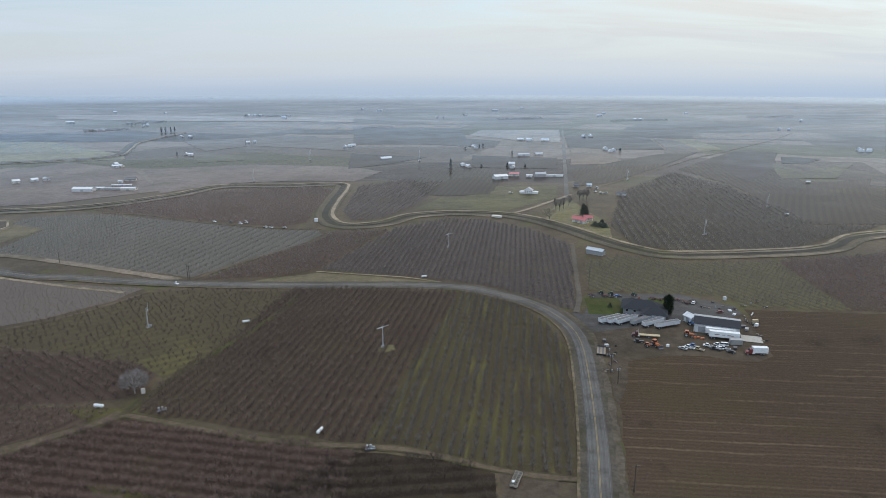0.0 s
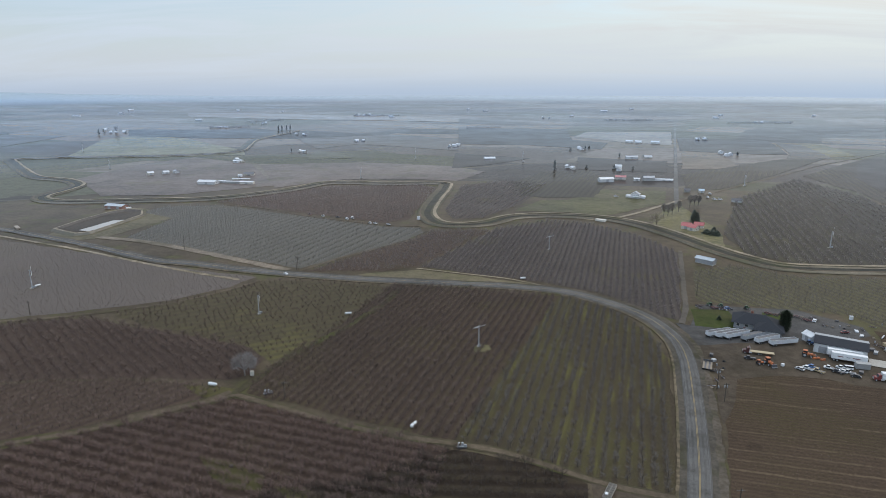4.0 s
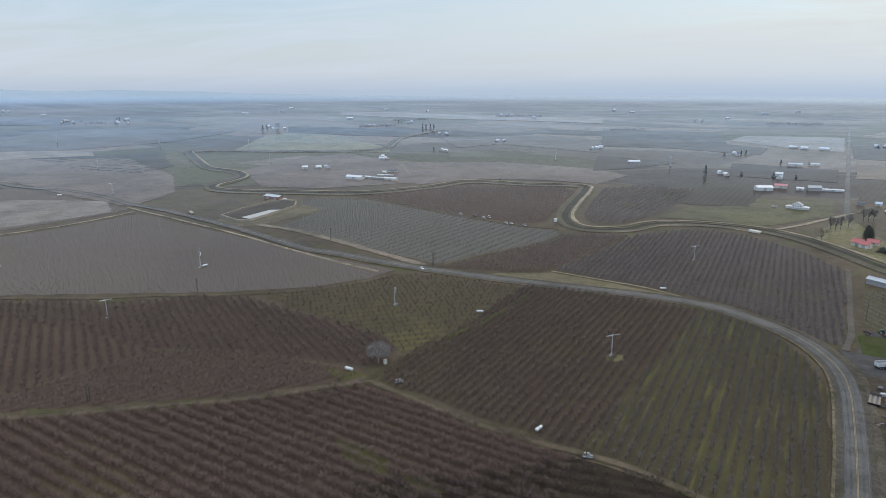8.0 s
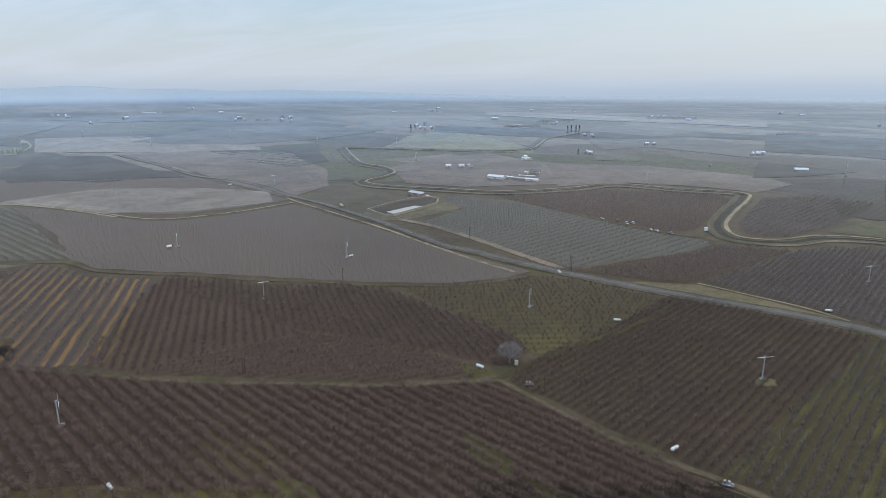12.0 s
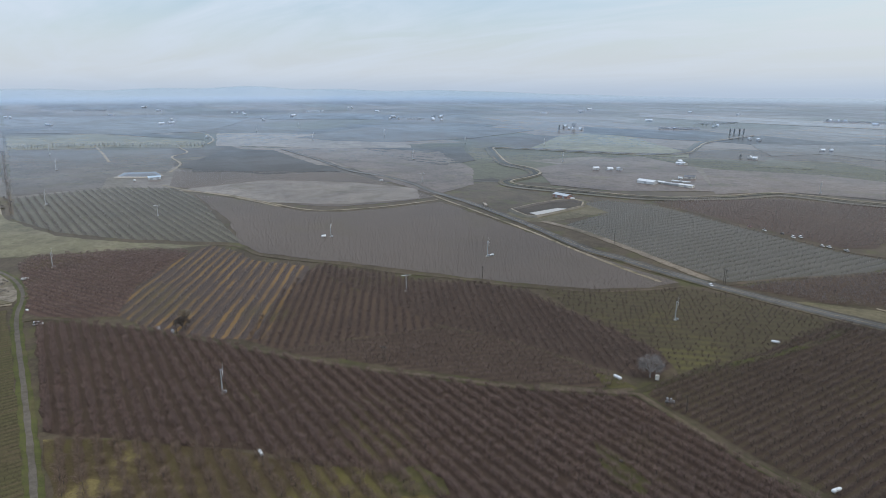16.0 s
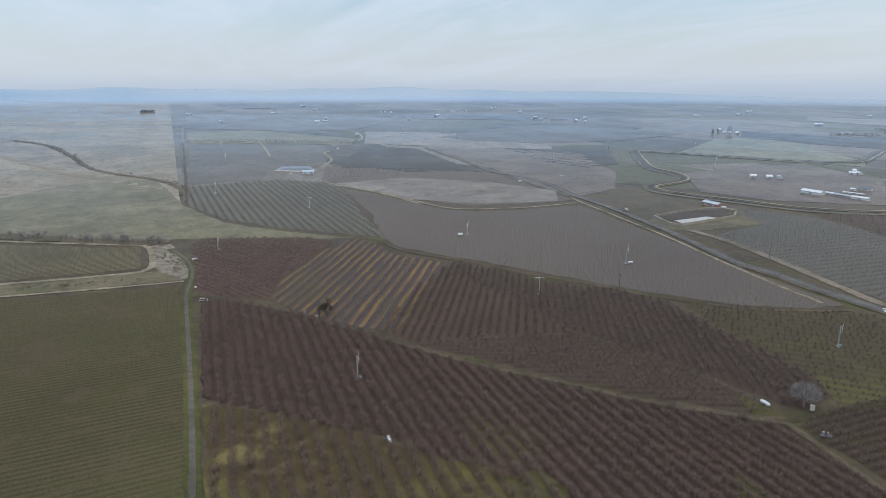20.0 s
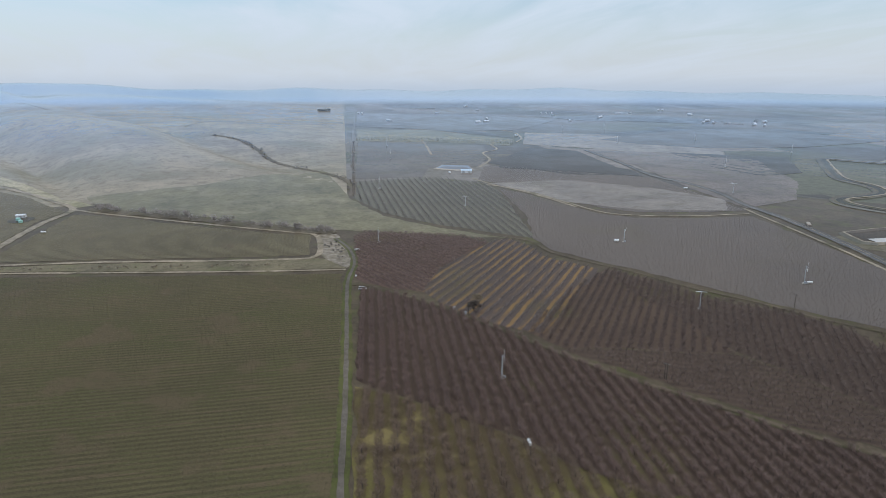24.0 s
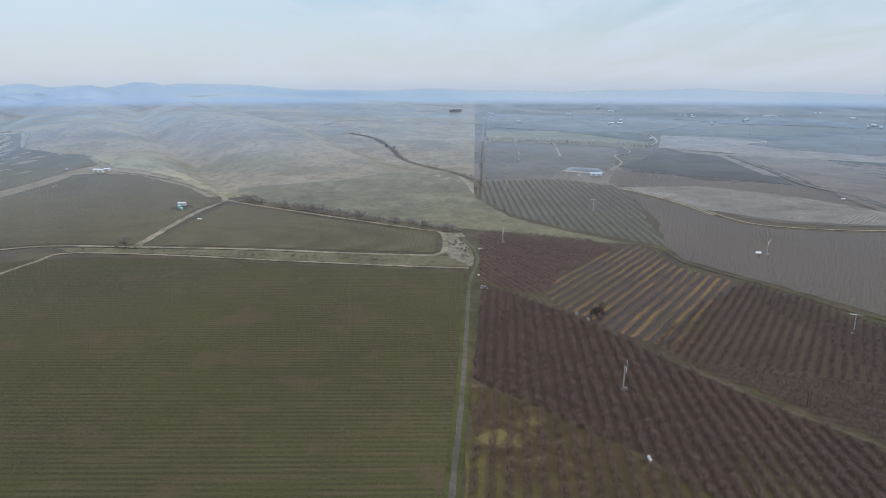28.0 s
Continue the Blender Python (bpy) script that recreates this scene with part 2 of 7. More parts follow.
OLIVE, GREEN, TAN = (0.090, 0.088, 0.040), (0.085, 0.105, 0.030), (0.26, 0.19, 0.10)
FIELD_LOOK = {
    # kind: spacing, row colour, gap colour, other settings
    "sparse": (6.4, (0.080, 0.067, 0.044), (0.104, 0.090, 0.052), dict(share=0.45, patch=(0.160, 0.146, 0.056), patch_at=(0.50, 0.66), contrast=0.7)),
    "dense": (4.2, (0.078, 0.057, 0.047), (0.115, 0.085, 0.064), dict(contrast=0.55, patch=(0.092, 0.081, 0.038), patch_at=(0.58, 0.75))),
    "brown": (4.4, (0.078, 0.057, 0.046), (0.118, 0.089, 0.062), dict(contrast=0.55, patch=(0.088, 0.082, 0.038))),
    "brown2": (5.6, (0.040, 0.031, 0.024), (0.064, 0.051, 0.032), dict(patch=(0.082, 0.082, 0.026), patch_at=(0.52, 0.66))),
    "rows": (4.7, (0.075, 0.054, 0.045), (0.115, 0.082, 0.058), dict(patch=OLIVE)),
    "red": (4.6, (0.092, 0.063, 0.054), (0.127, 0.090, 0.066), dict(patch=(0.130, 0.110, 0.050), patch_at=(0.53, 0.68))),
    "strips": (6.4, (0.084, 0.067, 0.060), (0.106, 0.079, 0.060), dict(lines=(6.4, 0.50, (0.250, 0.150, 0.060), 1.0, 0.34), patch=(0.105, 0.088, 0.046), patch_at=(0.48, 0.66), contrast=0.9)),
    "big": (4.9, (0.062, 0.044, 0.035), (0.077, 0.055, 0.041), dict(patch=(0.104, 0.090, 0.040), patch_at=(0.58, 0.74))),
    "bushy": (5.6, (0.074, 0.055, 0.036), (0.100, 0.079, 0.040), dict(patch=(0.165, 0.146, 0.050), patch_at=(0.44, 0.60), bare=(0.25, 0.200, 0.085), bare_at=(0.53, 0.66), contrast=0.8)),
    "center": (3.8, (0.065, 0.048, 0.038), (0.095, 0.076, 0.048), dict(contrast=0.65, patch=(0.094, 0.085, 0.038), patch_at=(0.50, 0.68))),
    "green": (3.9, (0.064, 0.052, 0.037), (0.080, 0.069, 0.038), dict(patch=(0.098, 0.090, 0.038), patch_at=(0.46, 0.62), contrast=0.8, third=(0.140, 0.130, 0.046), third_at=(0.54, 0.72))),
    "tilled": (2.1, (0.066, 0.048, 0.035), (0.084, 0.062, 0.042), dict(lines=(6.2, 0.95, (0.190, 0.142, 0.092), 0.9, 0.42), patch=(0.076, 0.063, 0.033), patch_at=(0.48, 0.66), contrast=0.9, bare=(0.048, 0.037, 0.027))),
    "olive": (5.0, (0.084, 0.073, 0.052), (0.128, 0.120, 0.062), dict(patch=(0.145, 0.128, 0.066))),
    "olivefar": (6.5, (0.060, 0.053, 0.044), (0.084, 0.078, 0.054), dict(contrast=0.7, patch=(0.115, 0.105, 0.06), patch_at=(0.56, 0.7))),
    "canalrows": (3.7, (0.074, 0.062, 0.056), (0.110, 0.094, 0.077), dict(patch=(0.125, 0.108, 0.062), patch_at=(0.58, 0.7))),
    "grid": (7.7, (0.122, 0.115, 0.100), (0.094, 0.090, 0.072), dict(contrast=1.0, wander=0.1, patch=(0.156, 0.130, 0.074), patch_at=(0.6, 0.8))),
    "grey": (4.1, (0.128, 0.110, 0.096), (0.152, 0.132, 0.115), dict(contrast=0.4, patch=(0.116, 0.104, 0.068), patch_at=(0.5, 0.7))),
    "stripes": (7.0, (0.098, 0.090, 0.074), (0.138, 0.132, 0.098), dict(share=0.55, patch=OLIVE, patch_at=(0.62, 0.7), wander=0.15)),
    "vine": (3.0, (0.076, 0.066, 0.038), (0.112, 0.099, 0.050), dict(contrast=0.8, patch=(0.086, 0.087, 0.038), patch_at=(0.46, 0.62), bare=(0.112, 0.086, 0.054), bare_at=(0.54, 0.66), third=(0.118, 0.090, 0.056), third_at=(0.54, 0.66), wander=0.25)),
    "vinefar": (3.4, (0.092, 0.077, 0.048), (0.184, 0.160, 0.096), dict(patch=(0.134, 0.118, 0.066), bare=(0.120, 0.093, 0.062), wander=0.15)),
}
EARTH_LOOK = {
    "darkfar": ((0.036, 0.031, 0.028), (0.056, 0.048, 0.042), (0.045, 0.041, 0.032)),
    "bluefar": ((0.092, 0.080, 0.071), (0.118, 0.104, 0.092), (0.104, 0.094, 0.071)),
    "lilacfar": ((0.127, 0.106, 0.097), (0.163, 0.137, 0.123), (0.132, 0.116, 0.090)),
    "greenfar": ((0.085, 0.085, 0.054), (0.103, 0.099, 0.062), (0.095, 0.086, 0.058)),
    "slate": ((0.030, 0.034, 0.036), (0.045, 0.048, 0.048), None),
    "drygrass": ((0.34, 0.29, 0.19), (0.25, 0.22, 0.135), (0.20, 0.18, 0.10)),
    "grass": ((0.135, 0.115, 0.072), (0.165, 0.140, 0.090), (0.120, 0.115, 0.060)),
    "palegrass": ((0.196, 0.190, 0.127), (0.149, 0.149, 0.098), (0.218, 0.207, 0.161)),
    "lawn": ((0.050, 0.064, 0.020), (0.066, 0.074, 0.027), (0.075, 0.070, 0.032)),
    "lawnfar": ((0.080, 0.080, 0.038), (0.108, 0.098, 0.054), (0.12, 0.105, 0.065)),
    "dryfar": ((0.19, 0.165, 0.09), (0.13, 0.12, 0.07), (0.10, 0.10, 0.05)),
    "apron": ((0.105, 0.092, 0.056), (0.135, 0.115, 0.075), (0.150, 0.128, 0.082)),
    "moss": ((0.078, 0.068, 0.036), (0.096, 0.086, 0.038), (0.112, 0.099, 0.042)),
    "tanfar": ((0.14, 0.115, 0.09), (0.16, 0.13, 0.10), None),
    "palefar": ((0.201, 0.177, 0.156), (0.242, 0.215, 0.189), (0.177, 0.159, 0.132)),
    "brush": ((0.15, 0.125, 0.095), (0.25, 0.215, 0.17), (0.12, 0.105, 0.07)),
    "tongue": ((0.176, 0.158, 0.102), (0.142, 0.130, 0.080), (0.200, 0.176, 0.118)),
    "yarddirt": ((0.070, 0.055, 0.041), (0.092, 0.074, 0.057), (0.064, 0.052, 0.038)),
    "nets": ((0.24, 0.235, 0.225), (0.19, 0.185, 0.175), None),
    "gravel": ((0.074, 0.071, 0.069), (0.094, 0.090, 0.086), (0.072, 0.064, 0.055)),
}
DIRT = earth_material("dirt_track", (0.128, 0.100, 0.072), (0.094, 0.074, 0.053), (0.086, 0.072, 0.043), 0.5)
PALE_DIRT = earth_material("pale_dirt", (0.31, 0.255, 0.185), (0.225, 0.186, 0.134), (0.125, 0.110, 0.066), 0.3)
TRACK_GRASS = earth_material("track_grass", (0.070, 0.064, 0.036), (0.078, 0.064, 0.044), (0.082, 0.086, 0.032), 0.4)
BRIGHT_GRASS = earth_material("roadside_grass", (0.082, 0.088, 0.032), (0.074, 0.074, 0.034), (0.10, 0.087, 0.045), 0.35)
ASPHALT = earth_material("asphalt", (0.106, 0.101, 0.095), (0.126, 0.120, 0.112), (0.088, 0.084, 0.079), 0.3)
FARM_ROAD = earth_material("farm_road", (0.108, 0.094, 0.078), (0.130, 0.112, 0.092), (0.088, 0.078, 0.056), 0.4)
GRAVEL = earth_material("gravel_shoulder", (0.105, 0.092, 0.076), (0.078, 0.069, 0.057), (0.066, 0.062, 0.040), 0.6)
DRY_EDGE = earth_material("dry_roadside", (0.190, 0.150, 0.102), (0.105, 0.086, 0.058), (0.085, 0.08, 0.04), 0.35)
CANAL_BED = earth_material("canal_bed", (0.034, 0.034, 0.028), (0.050, 0.047, 0.038), (0.04, 0.042, 0.025), 0.3)
CANAL_BANK = earth_material("canal_bank", (0.076, 0.068, 0.046), (0.104, 0.090, 0.062), (0.085, 0.080, 0.045), 0.3)


def land_material():
    """The open country beyond: a patchwork of winter fields."""
    m = Mat("country")
    p = m.add("Mapping")
    p.inputs["Rotation"].default_value = (0, 0, 0.25)
    p.inputs["Scale"].default_value = (1 / 330, 1 / 210, 0.0)
    m.link(m.place(), p.inputs["Vector"])
    v = m.add("TexVoronoi", Scale=1.0, Randomness=0.75)
    v.distance = "CHEBYCHEV"
    m.link(p.outputs[0], v.inputs["Vector"])
    s = m.add("SeparateColor")
    m.link(v.outputs["Color"], s.inputs[0])
    c = m.mix(m.ramp(s.outputs[0], 0.15, 0.85), (0.060, 0.052, 0.047), (0.245, 0.211, 0.182))
    c = m.mix(m.ramp(s.outputs[1], 0.66, 0.70, 0.0, 0.85), c, (0.105, 0.106, 0.060))
    c = m.mix(m.ramp(s.outputs[2], 0.86, 0.9, 0.0, 0.7), c, (0.21, 0.18, 0.135))
    edge = m.add("TexVoronoi", Scale=1.0, Randomness=0.75)
    edge.feature = "DISTANCE_TO_EDGE"
    m.link(p.outputs[0], edge.inputs["Vector"])
    c = m.mix(m.ramp(edge.outputs["Distance"], 0.012, 0.022, 0.6, 0.0), c, (0.16, 0.14, 0.10))
    c = m.mix(m.ramp(m.noise(0.012, 6.0, rough=0.7), 0.4, 0.7, 0.0, 0.5), c, (0.10, 0.09, 0.07))
    c = m.mix(m.ramp(m.noise(0.06, 5.0, rough=0.8), 0.45, 0.62, 0.0, 0.45), c, m.mix(0.6, c, (0.03, 0.026, 0.024)))
    c = m.mix(m.ramp(m.noise(0.3, 4.0), 0.3, 0.7, 0.0, 0.5), c, m.mix(0.5, c, (0.02, 0.018, 0.016)))
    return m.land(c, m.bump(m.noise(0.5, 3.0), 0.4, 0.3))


def rangeland_material():
    """Dry bunchgrass hills with green flushes, darker draws and scattered brush."""
    m = Mat("rangeland")
    c = m.mix(m.ramp(m.noise(0.016, 6.0), 0.35, 0.65), (0.350, 0.292, 0.212), (0.256, 0.213, 0.154))
    c = m.mix(m.ramp(m.noise(0.005, 5.0), 0.48, 0.62, 0.0, 0.65), c, (0.195, 0.180, 0.125))
    c = m.mix(m.ramp(m.noise(0.0035, 4.0, rough=0.7), 0.52, 0.66, 0.0, 0.7), c, (0.38, 0.325, 0.235))
    c = m.mix(m.ramp(m.noise(0.085, 6.0, rough=0.75), 0.48, 0.62, 0.0, 0.6), c, (0.165, 0.135, 0.092))
    c = m.mix(m.ramp(m.noise(0.8, 4.0), 0.35, 0.7, 0.0, 0.5), c, m.mix(0.6, c, (0.03, 0.028, 0.02)))
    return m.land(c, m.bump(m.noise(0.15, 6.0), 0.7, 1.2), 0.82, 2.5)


def mesh_object(name, verts, faces, material, smooth=False):
    me = bpy.data.meshes.new(name)
    me.from_pydata(verts, [], faces)
    for mat in (material if isinstance(material, (list, tuple)) else [material]):
        me.materials.append(mat)
    if smooth:
        me.polygons.foreach_set("use_smooth", [True] * len(me.polygons))
    me.update()
    return new(name, me)


# ---- ground: one sheet out to the horizon ----
def build_ground():
    radii = [0.0, 30.0]
    while radii[-1] < 4920:
        radii.append(radii[-1] * 1.028 + 1.5)
    count = 360
    verts, faces, index = [], [], []
    for r in radii:
        for k in range(count):
            a = radians(k * 360 / count + 0.5)
            x, y = -r * math.sin(a), r * math.cos(a)
            verts.append((x, y, height(x, y) - 0.08 - 0.035 * (r / 1000) ** 2))
    for i in range(1, len(radii)):
        for k in range(count):
            a, b = (i - 1) * count + k, (i - 1) * count + (k + 1) % count
            faces.append((a + count, b + count, b, a))
            az = k * 360 / count + 1
            grass = 81 < az < 190 and radii[i] > 705 + 3.9 * max(0, az - 90)
            index.append(1 if grass else 2 if radii[i] < 820 else 0)
    ob = mesh_object("ground", verts, faces, [land_material(), RANGE, earth_material("headland", (0.082, 0.064, 0.046), (0.098, 0.079, 0.054), (0.090, 0.084, 0.042), 0.35)], True)
    ob.data.polygons.foreach_set("material_index", index)
    return tagged(ob, "rolling winter farmland and dry grass hills reaching the hazy horizon", "ground", kind="structure")


RANGE = rangeland_material()
build_ground()


def inside(poly, xs, ys):
    """Which of the points lie within the polygon."""
    hit = np.zeros(len(xs), bool)
    for (x0, y0), (x1, y1) in zip(poly, poly[1:] + poly[:1]):
        cross = (y0 > ys) != (y1 > ys)
        hit ^= cross & (xs < (x1 - x0) * (ys - y0) / ((y1 - y0) or 1e-9) + x0)
    return hit


def drape(name, poly, material, lift=0.0):
    """A sheet of ground inside a polygon that follows the land."""
    bm = bmesh.new()
    bm.faces.new([bm.verts.new((x, y, 0)) for x, y in poly])
    bmesh.ops.triangulate(bm, faces=bm.faces[:])
    xs, ys = [p[0] for p in poly], [p[1] for p in poly]
    step = min(60, max(9, max(max(xs) - min(xs), max(ys) - min(ys)) / 22))
    for axis, lo, hi in ((0, min(xs), max(xs)), (1, min(ys), max(ys))):
        at = lo + step
        while at < hi:
            co, no = [0, 0, 0], [0, 0, 0]
            co[axis], no[axis] = at, 1
            bmesh.ops.bisect_plane(bm, geom=bm.verts[:] + bm.edges[:] + bm.faces[:], plane_co=co, plane_no=no)
            at += step
    for v in bm.verts:
        v.co.z = height(v.co.x, v.co.y) + lift
    bmesh.ops.recalc_face_normals(bm, faces=bm.faces)
    for f in bm.faces:
        if f.normal.z < 0:
            f.normal_flip()
    me = bpy.data.meshes.new(name)
    bm.to_mesh(me)
    bm.free()
    me.materials.append(material)
    me.polygons.foreach_set("use_smooth", [True] * len(me.polygons))
    return new(name, me)


FIELDS = {}


def ragged_edge(poly, step=9.0, sway=1.3):
    """The outline with its sides broken into short uneven stretches."""
    rng, res = random.Random(int(abs(poly[0][0]) * 7)), []
    for (x0, y0), (x1, y1) in zip(poly, poly[1:] + poly[:1]):
        n = max(1, min(40, int(math.hypot(x1 - x0, y1 - y0) / step)))
        for k in range(n):
            w = sway if k else 0.3
            res.append((x0 + (x1 - x0) * k / n + rng.uniform(-w, w), y0 + (y1 - y0) * k / n + rng.uniform(-w, w)))
    return res


def field(name, kind, angle, poly):
    lift = 0.01 + 0.0015 * len(FIELDS)
    if kind == "range":
        spacing, mat = 0, RANGE
    elif kind in FIELD_LOOK:
        spacing, row, gap, more = FIELD_LOOK[kind]
        mat = row_material(name, angle, spacing, row, gap, **more)
    else:
        a, b, c = EARTH_LOOK[kind]
        spacing, mat = 0, earth_material(name, a, b, c)
    ob = drape(name, ragged_edge(poly), mat, lift)
    FIELDS[name] = (poly, angle, spacing)
    return tagged(ob, FIELD_WORDS.get(kind, "plot of open winter ground among the fields"), "field", kind="structure")


def smooth_line(points, step):
    """Points along a smooth curve through the given ones, about step metres apart."""
    pts = [np.array(p, float) for p in points]
    pts = [2 * pts[0] - pts[1]] + pts + [2 * pts[-1] - pts[-2]]
    res = []
    for i in range(1, len(pts) - 2):
        p0, p1, p2, p3 = pts[i - 1:i + 3]
        n = max(1, int(np.linalg.norm(p2 - p1) / step))
        for k in range(n):
            t = k / n
            d = 0.5 * ((2 * p1) + (p2 - p0) * t + (2 * p0 - 5 * p1 + 4 * p2 - p3) * t * t + (3 * p1 - p0 - 3 * p2 + p3) * t ** 3)
            res.append(d)
    res.append(pts[-2])
    return res


def ribbon(name, line, profile, material, step=7.0, ragged=0.0, parent=None):
    """A band swept along a line; profile: (offset to the right, height) pairs."""
    pts = smooth_line(line, step)
    phase = len(pts) * 0.7 + abs(pts[0][0]) * 0.1
    verts, faces, n = [], [], len(profile)
    for i, p in enumerate(pts):
        d = pts[min(i + 1, len(pts) - 1)] - pts[max(i - 1, 0)]
        d = d / (np.linalg.norm(d) or 1)
        right = np.array((d[1], -d[0]))
        for o, z in profile:
            q = p + right * (o + (ragged * (math.sin(i * 0.83 + phase + o) + 0.7 * math.sin(i * 2.17 + 2 * phase + o * 3)) if ragged and o in (profile[0][0], profile[-1][0]) else 0))
            verts.append((q[0], q[1], height(q[0], q[1]) + z))
    for i in range(len(pts) - 1):
        for k in range(n - 1):
            faces.append((i * n + k + 1, i * n + k, (i + 1) * n + k, (i + 1) * n + k + 1))
    ob = mesh_object(name, verts, faces, material, True)
    # bring the upper side up
    if ob.data.polygons[0].normal.z < 0:
        ob.data.flip_normals()
    if parent:
        ob.parent = parent
    return ob


FIELD_WORDS = {
    "sparse": "thinly planted winter orchard ground with olive grass", "dense": "dark brown leafless orchard ground in close rows",
    "brown": "brown winter orchard ground in rows", "brown2": "brown orchard ground with mossy alleys", "rows": "dark orchard ground with reddish alleys",
    "red": "reddish brown orchard ground", "strips": "young planting in pale grey rows with rust-coloured strips",
    "big": "large dark brown orchard block with straight rows", "bushy": "orchard ground with yellow dry grass between bushy trees",
    "center": "brown orchard ground crossed by slanting rows", "green": "orchard ground with bright green grass alleys",
    "tilled": "tilled brown field with pale soil streaks", "olive": "olive winter orchard ground", "olivefar": "distant olive brown orchard rows",
    "canalrows": "dark orchard ground beside the canal", "grid": "grey orchard on trellis with gridded rows", "grey": "wide grey-brown field of young vines",
    "stripes": "vineyard with strong pale and dark stripes", "vine": "green-brown vineyard in fine straight rows", "vinefar": "olive brown vineyard in fine rows",
    "tongue": "tongue of dry grassland above the orchards", "drygrass": "strip of pale dry grass beside a dirt track", "grass": "rough grass verge beside the road", "palegrass": "pale grassy rise in the middle distance",
    "lawn": "mown green farmhouse lawn", "lawnfar": "green lawn round a white house", "gravel": "worn grey gravel farmyard", "yarddirt": "brown trodden dirt of the farmyard", "nets": "pale netted orchard far away",
    "darkfar": "dark distant orchard block", "lilacfar": "lilac-brown distant orchard block", "greenfar": "patch of winter-green grass far off", "slate": "dark still pond in a hollow", "bluefar": "blue-grey distant orchard block", "dryfar": "patch of dry yellow grass", "moss": "patch of mossy yellow-green grass among the orchard rows", "apron": "rough brown grass round the reservoir", "tanfar": "tan bare field", "brush": "rough ground strewn with pruned brush", "palefar": "pale lilac-grey distant orchard"}
# ---- the plan ----
ROAD = [(47, 144), (51, 163), (58, 194), (66, 236), (72, 276), (71, 301), (62, 326), (46, 345), (24, 361), (-6, 368), (-47, 370), (-96, 372), (-145, 377), (-186, 384), (-231, 395), (-254, 398), (-296, 415), (-344, 436), (-396, 455), (-461, 476), (-531, 492), (-591, 514), (-665, 528), (-742, 528), (-897, 573), (-1078, 615)]
FIELD_ROAD = [(-138, 15), (-171, 20), (-221, 29), (-288, 40), (-381, 55), (-427, 67), (-467, 70), (-504, 65)]
TRACK_WEST = [(-378, 57), (-373, 68), (-345, 86), (-322, 100), (-283, 117), (-245, 133), (-209, 151), (-178, 170), (-153, 184), (-130, 202), (-113, 216)]
TRACK_MID = [(-113, 216), (-92, 209), (-69, 201), (-43, 195), (-11, 191), (4, 186), (20, 179), (32, 175), (48, 172)]
TRACK_DIAG = [(-114, 216), (-111, 231), (-105, 256), (-94, 282), (-81, 322), (-75, 359)]
TRACK_LEFT = [(-116, 218), (-124, 208), (-134, 201), (-145, 194)]
TRACK_A = [(-166, 363), (-177, 343), (-199, 316), (-243, 289), (-279, 275), (-314, 257), (-357, 242), (-389, 225), (-417, 214), (-443, 214), (-462, 209), (-484, 187)]
TRACK_B = [(-727, 275), (-664, 306), (-599, 318), (-540, 329), (-516, 353), (-498, 402), (-489, 461)]
TRACK_C = [(-73, 400), (-43, 392), (-13, 384), (8, 373)]
TRACK_D = [(110, 468), (99, 409), (92, 373), (86, 341), (79, 318)]
TRACK_E = [(-308, 598), (-256, 584), (-196, 553), (-120, 529), (-93, 527), (-83, 513), (-86, 489), (-104, 458), (-129, 423), (-149, 385)]
TRACK_F = [(-345, 457), (-302, 449), (-246, 427), (-196, 404), (-157, 386)]
ROADSIDE = [(-514, 476), (-477, 464), (-422, 448), (-338, 421), (-265, 392), (-217, 374), (-180, 362)]
TRACK_K1 = [(-461, -324), (-489, -283), (-498, -248), (-490, -186), (-476, -96), (-461, -32), (-450, 26), (-452, 42), (-475, 49), (-521, 50), (-540, 27), (-569, -12), (-608, -62), (-671, -137), (-704.1, -168.7)]
TRACK_K2 = [(-486, -187), (-564, -184), (-636, -179), (-704.1, -168.7), (-760.3, -199.2), (-823, -249.5), (-873, -348.4), (-931.1, -386.2), (-1066.7, -465.8)]
TRACK_K3 = [(-413, 59), (-423, 9), (-442, -70), (-463, -154), (-474, -228), (-450, -240), (-397, -253)]
TRACK_K4 = [(-703.7, -432.6), (-771.4, -435.8), (-834, -429.2), (-889.5, -406.5), (-873.6, -352.5)]
TRACK_K5 = [(-1143.3, -597.5), (-1365.1, -708.4), (-1541.5, -917.8)]
TRACK_N = [(159, 693), (224, 768), (300, 848), (395, 952), (528, 1088), (881, 1538)]
FAR_ROAD = [(149, 668), (175, 796), (219, 1015), (307, 1450), (443, 2115)]
TRACK_P = [(38, 581), (65, 577), (95, 605), (133, 658), (159, 693)]
FENCE_LINE = [(-695, 110), (-897, 143), (-1322.9, 213.7), (-2442.9, 403.4)]
CREEK = [(-733, 114), (-792, 120), (-893, 102), (-1054, 45), (-1198, 20), (-1313, -12), (-1382, -61)]
CREEK_LOW = [(-524, 67), (-552, 28), (-590, -18), (-631, -64), (-668, -114), (-705, -150)]
HILL_LINE = [(-2801, -1519), (-2678, -1247), (-2667, -971), (-1638, -412)]
HILL_LINE_FAR = [(-1536, -126), (-1888, -49), (-2215, 58), (-2250, 216), (-2235, 337)]
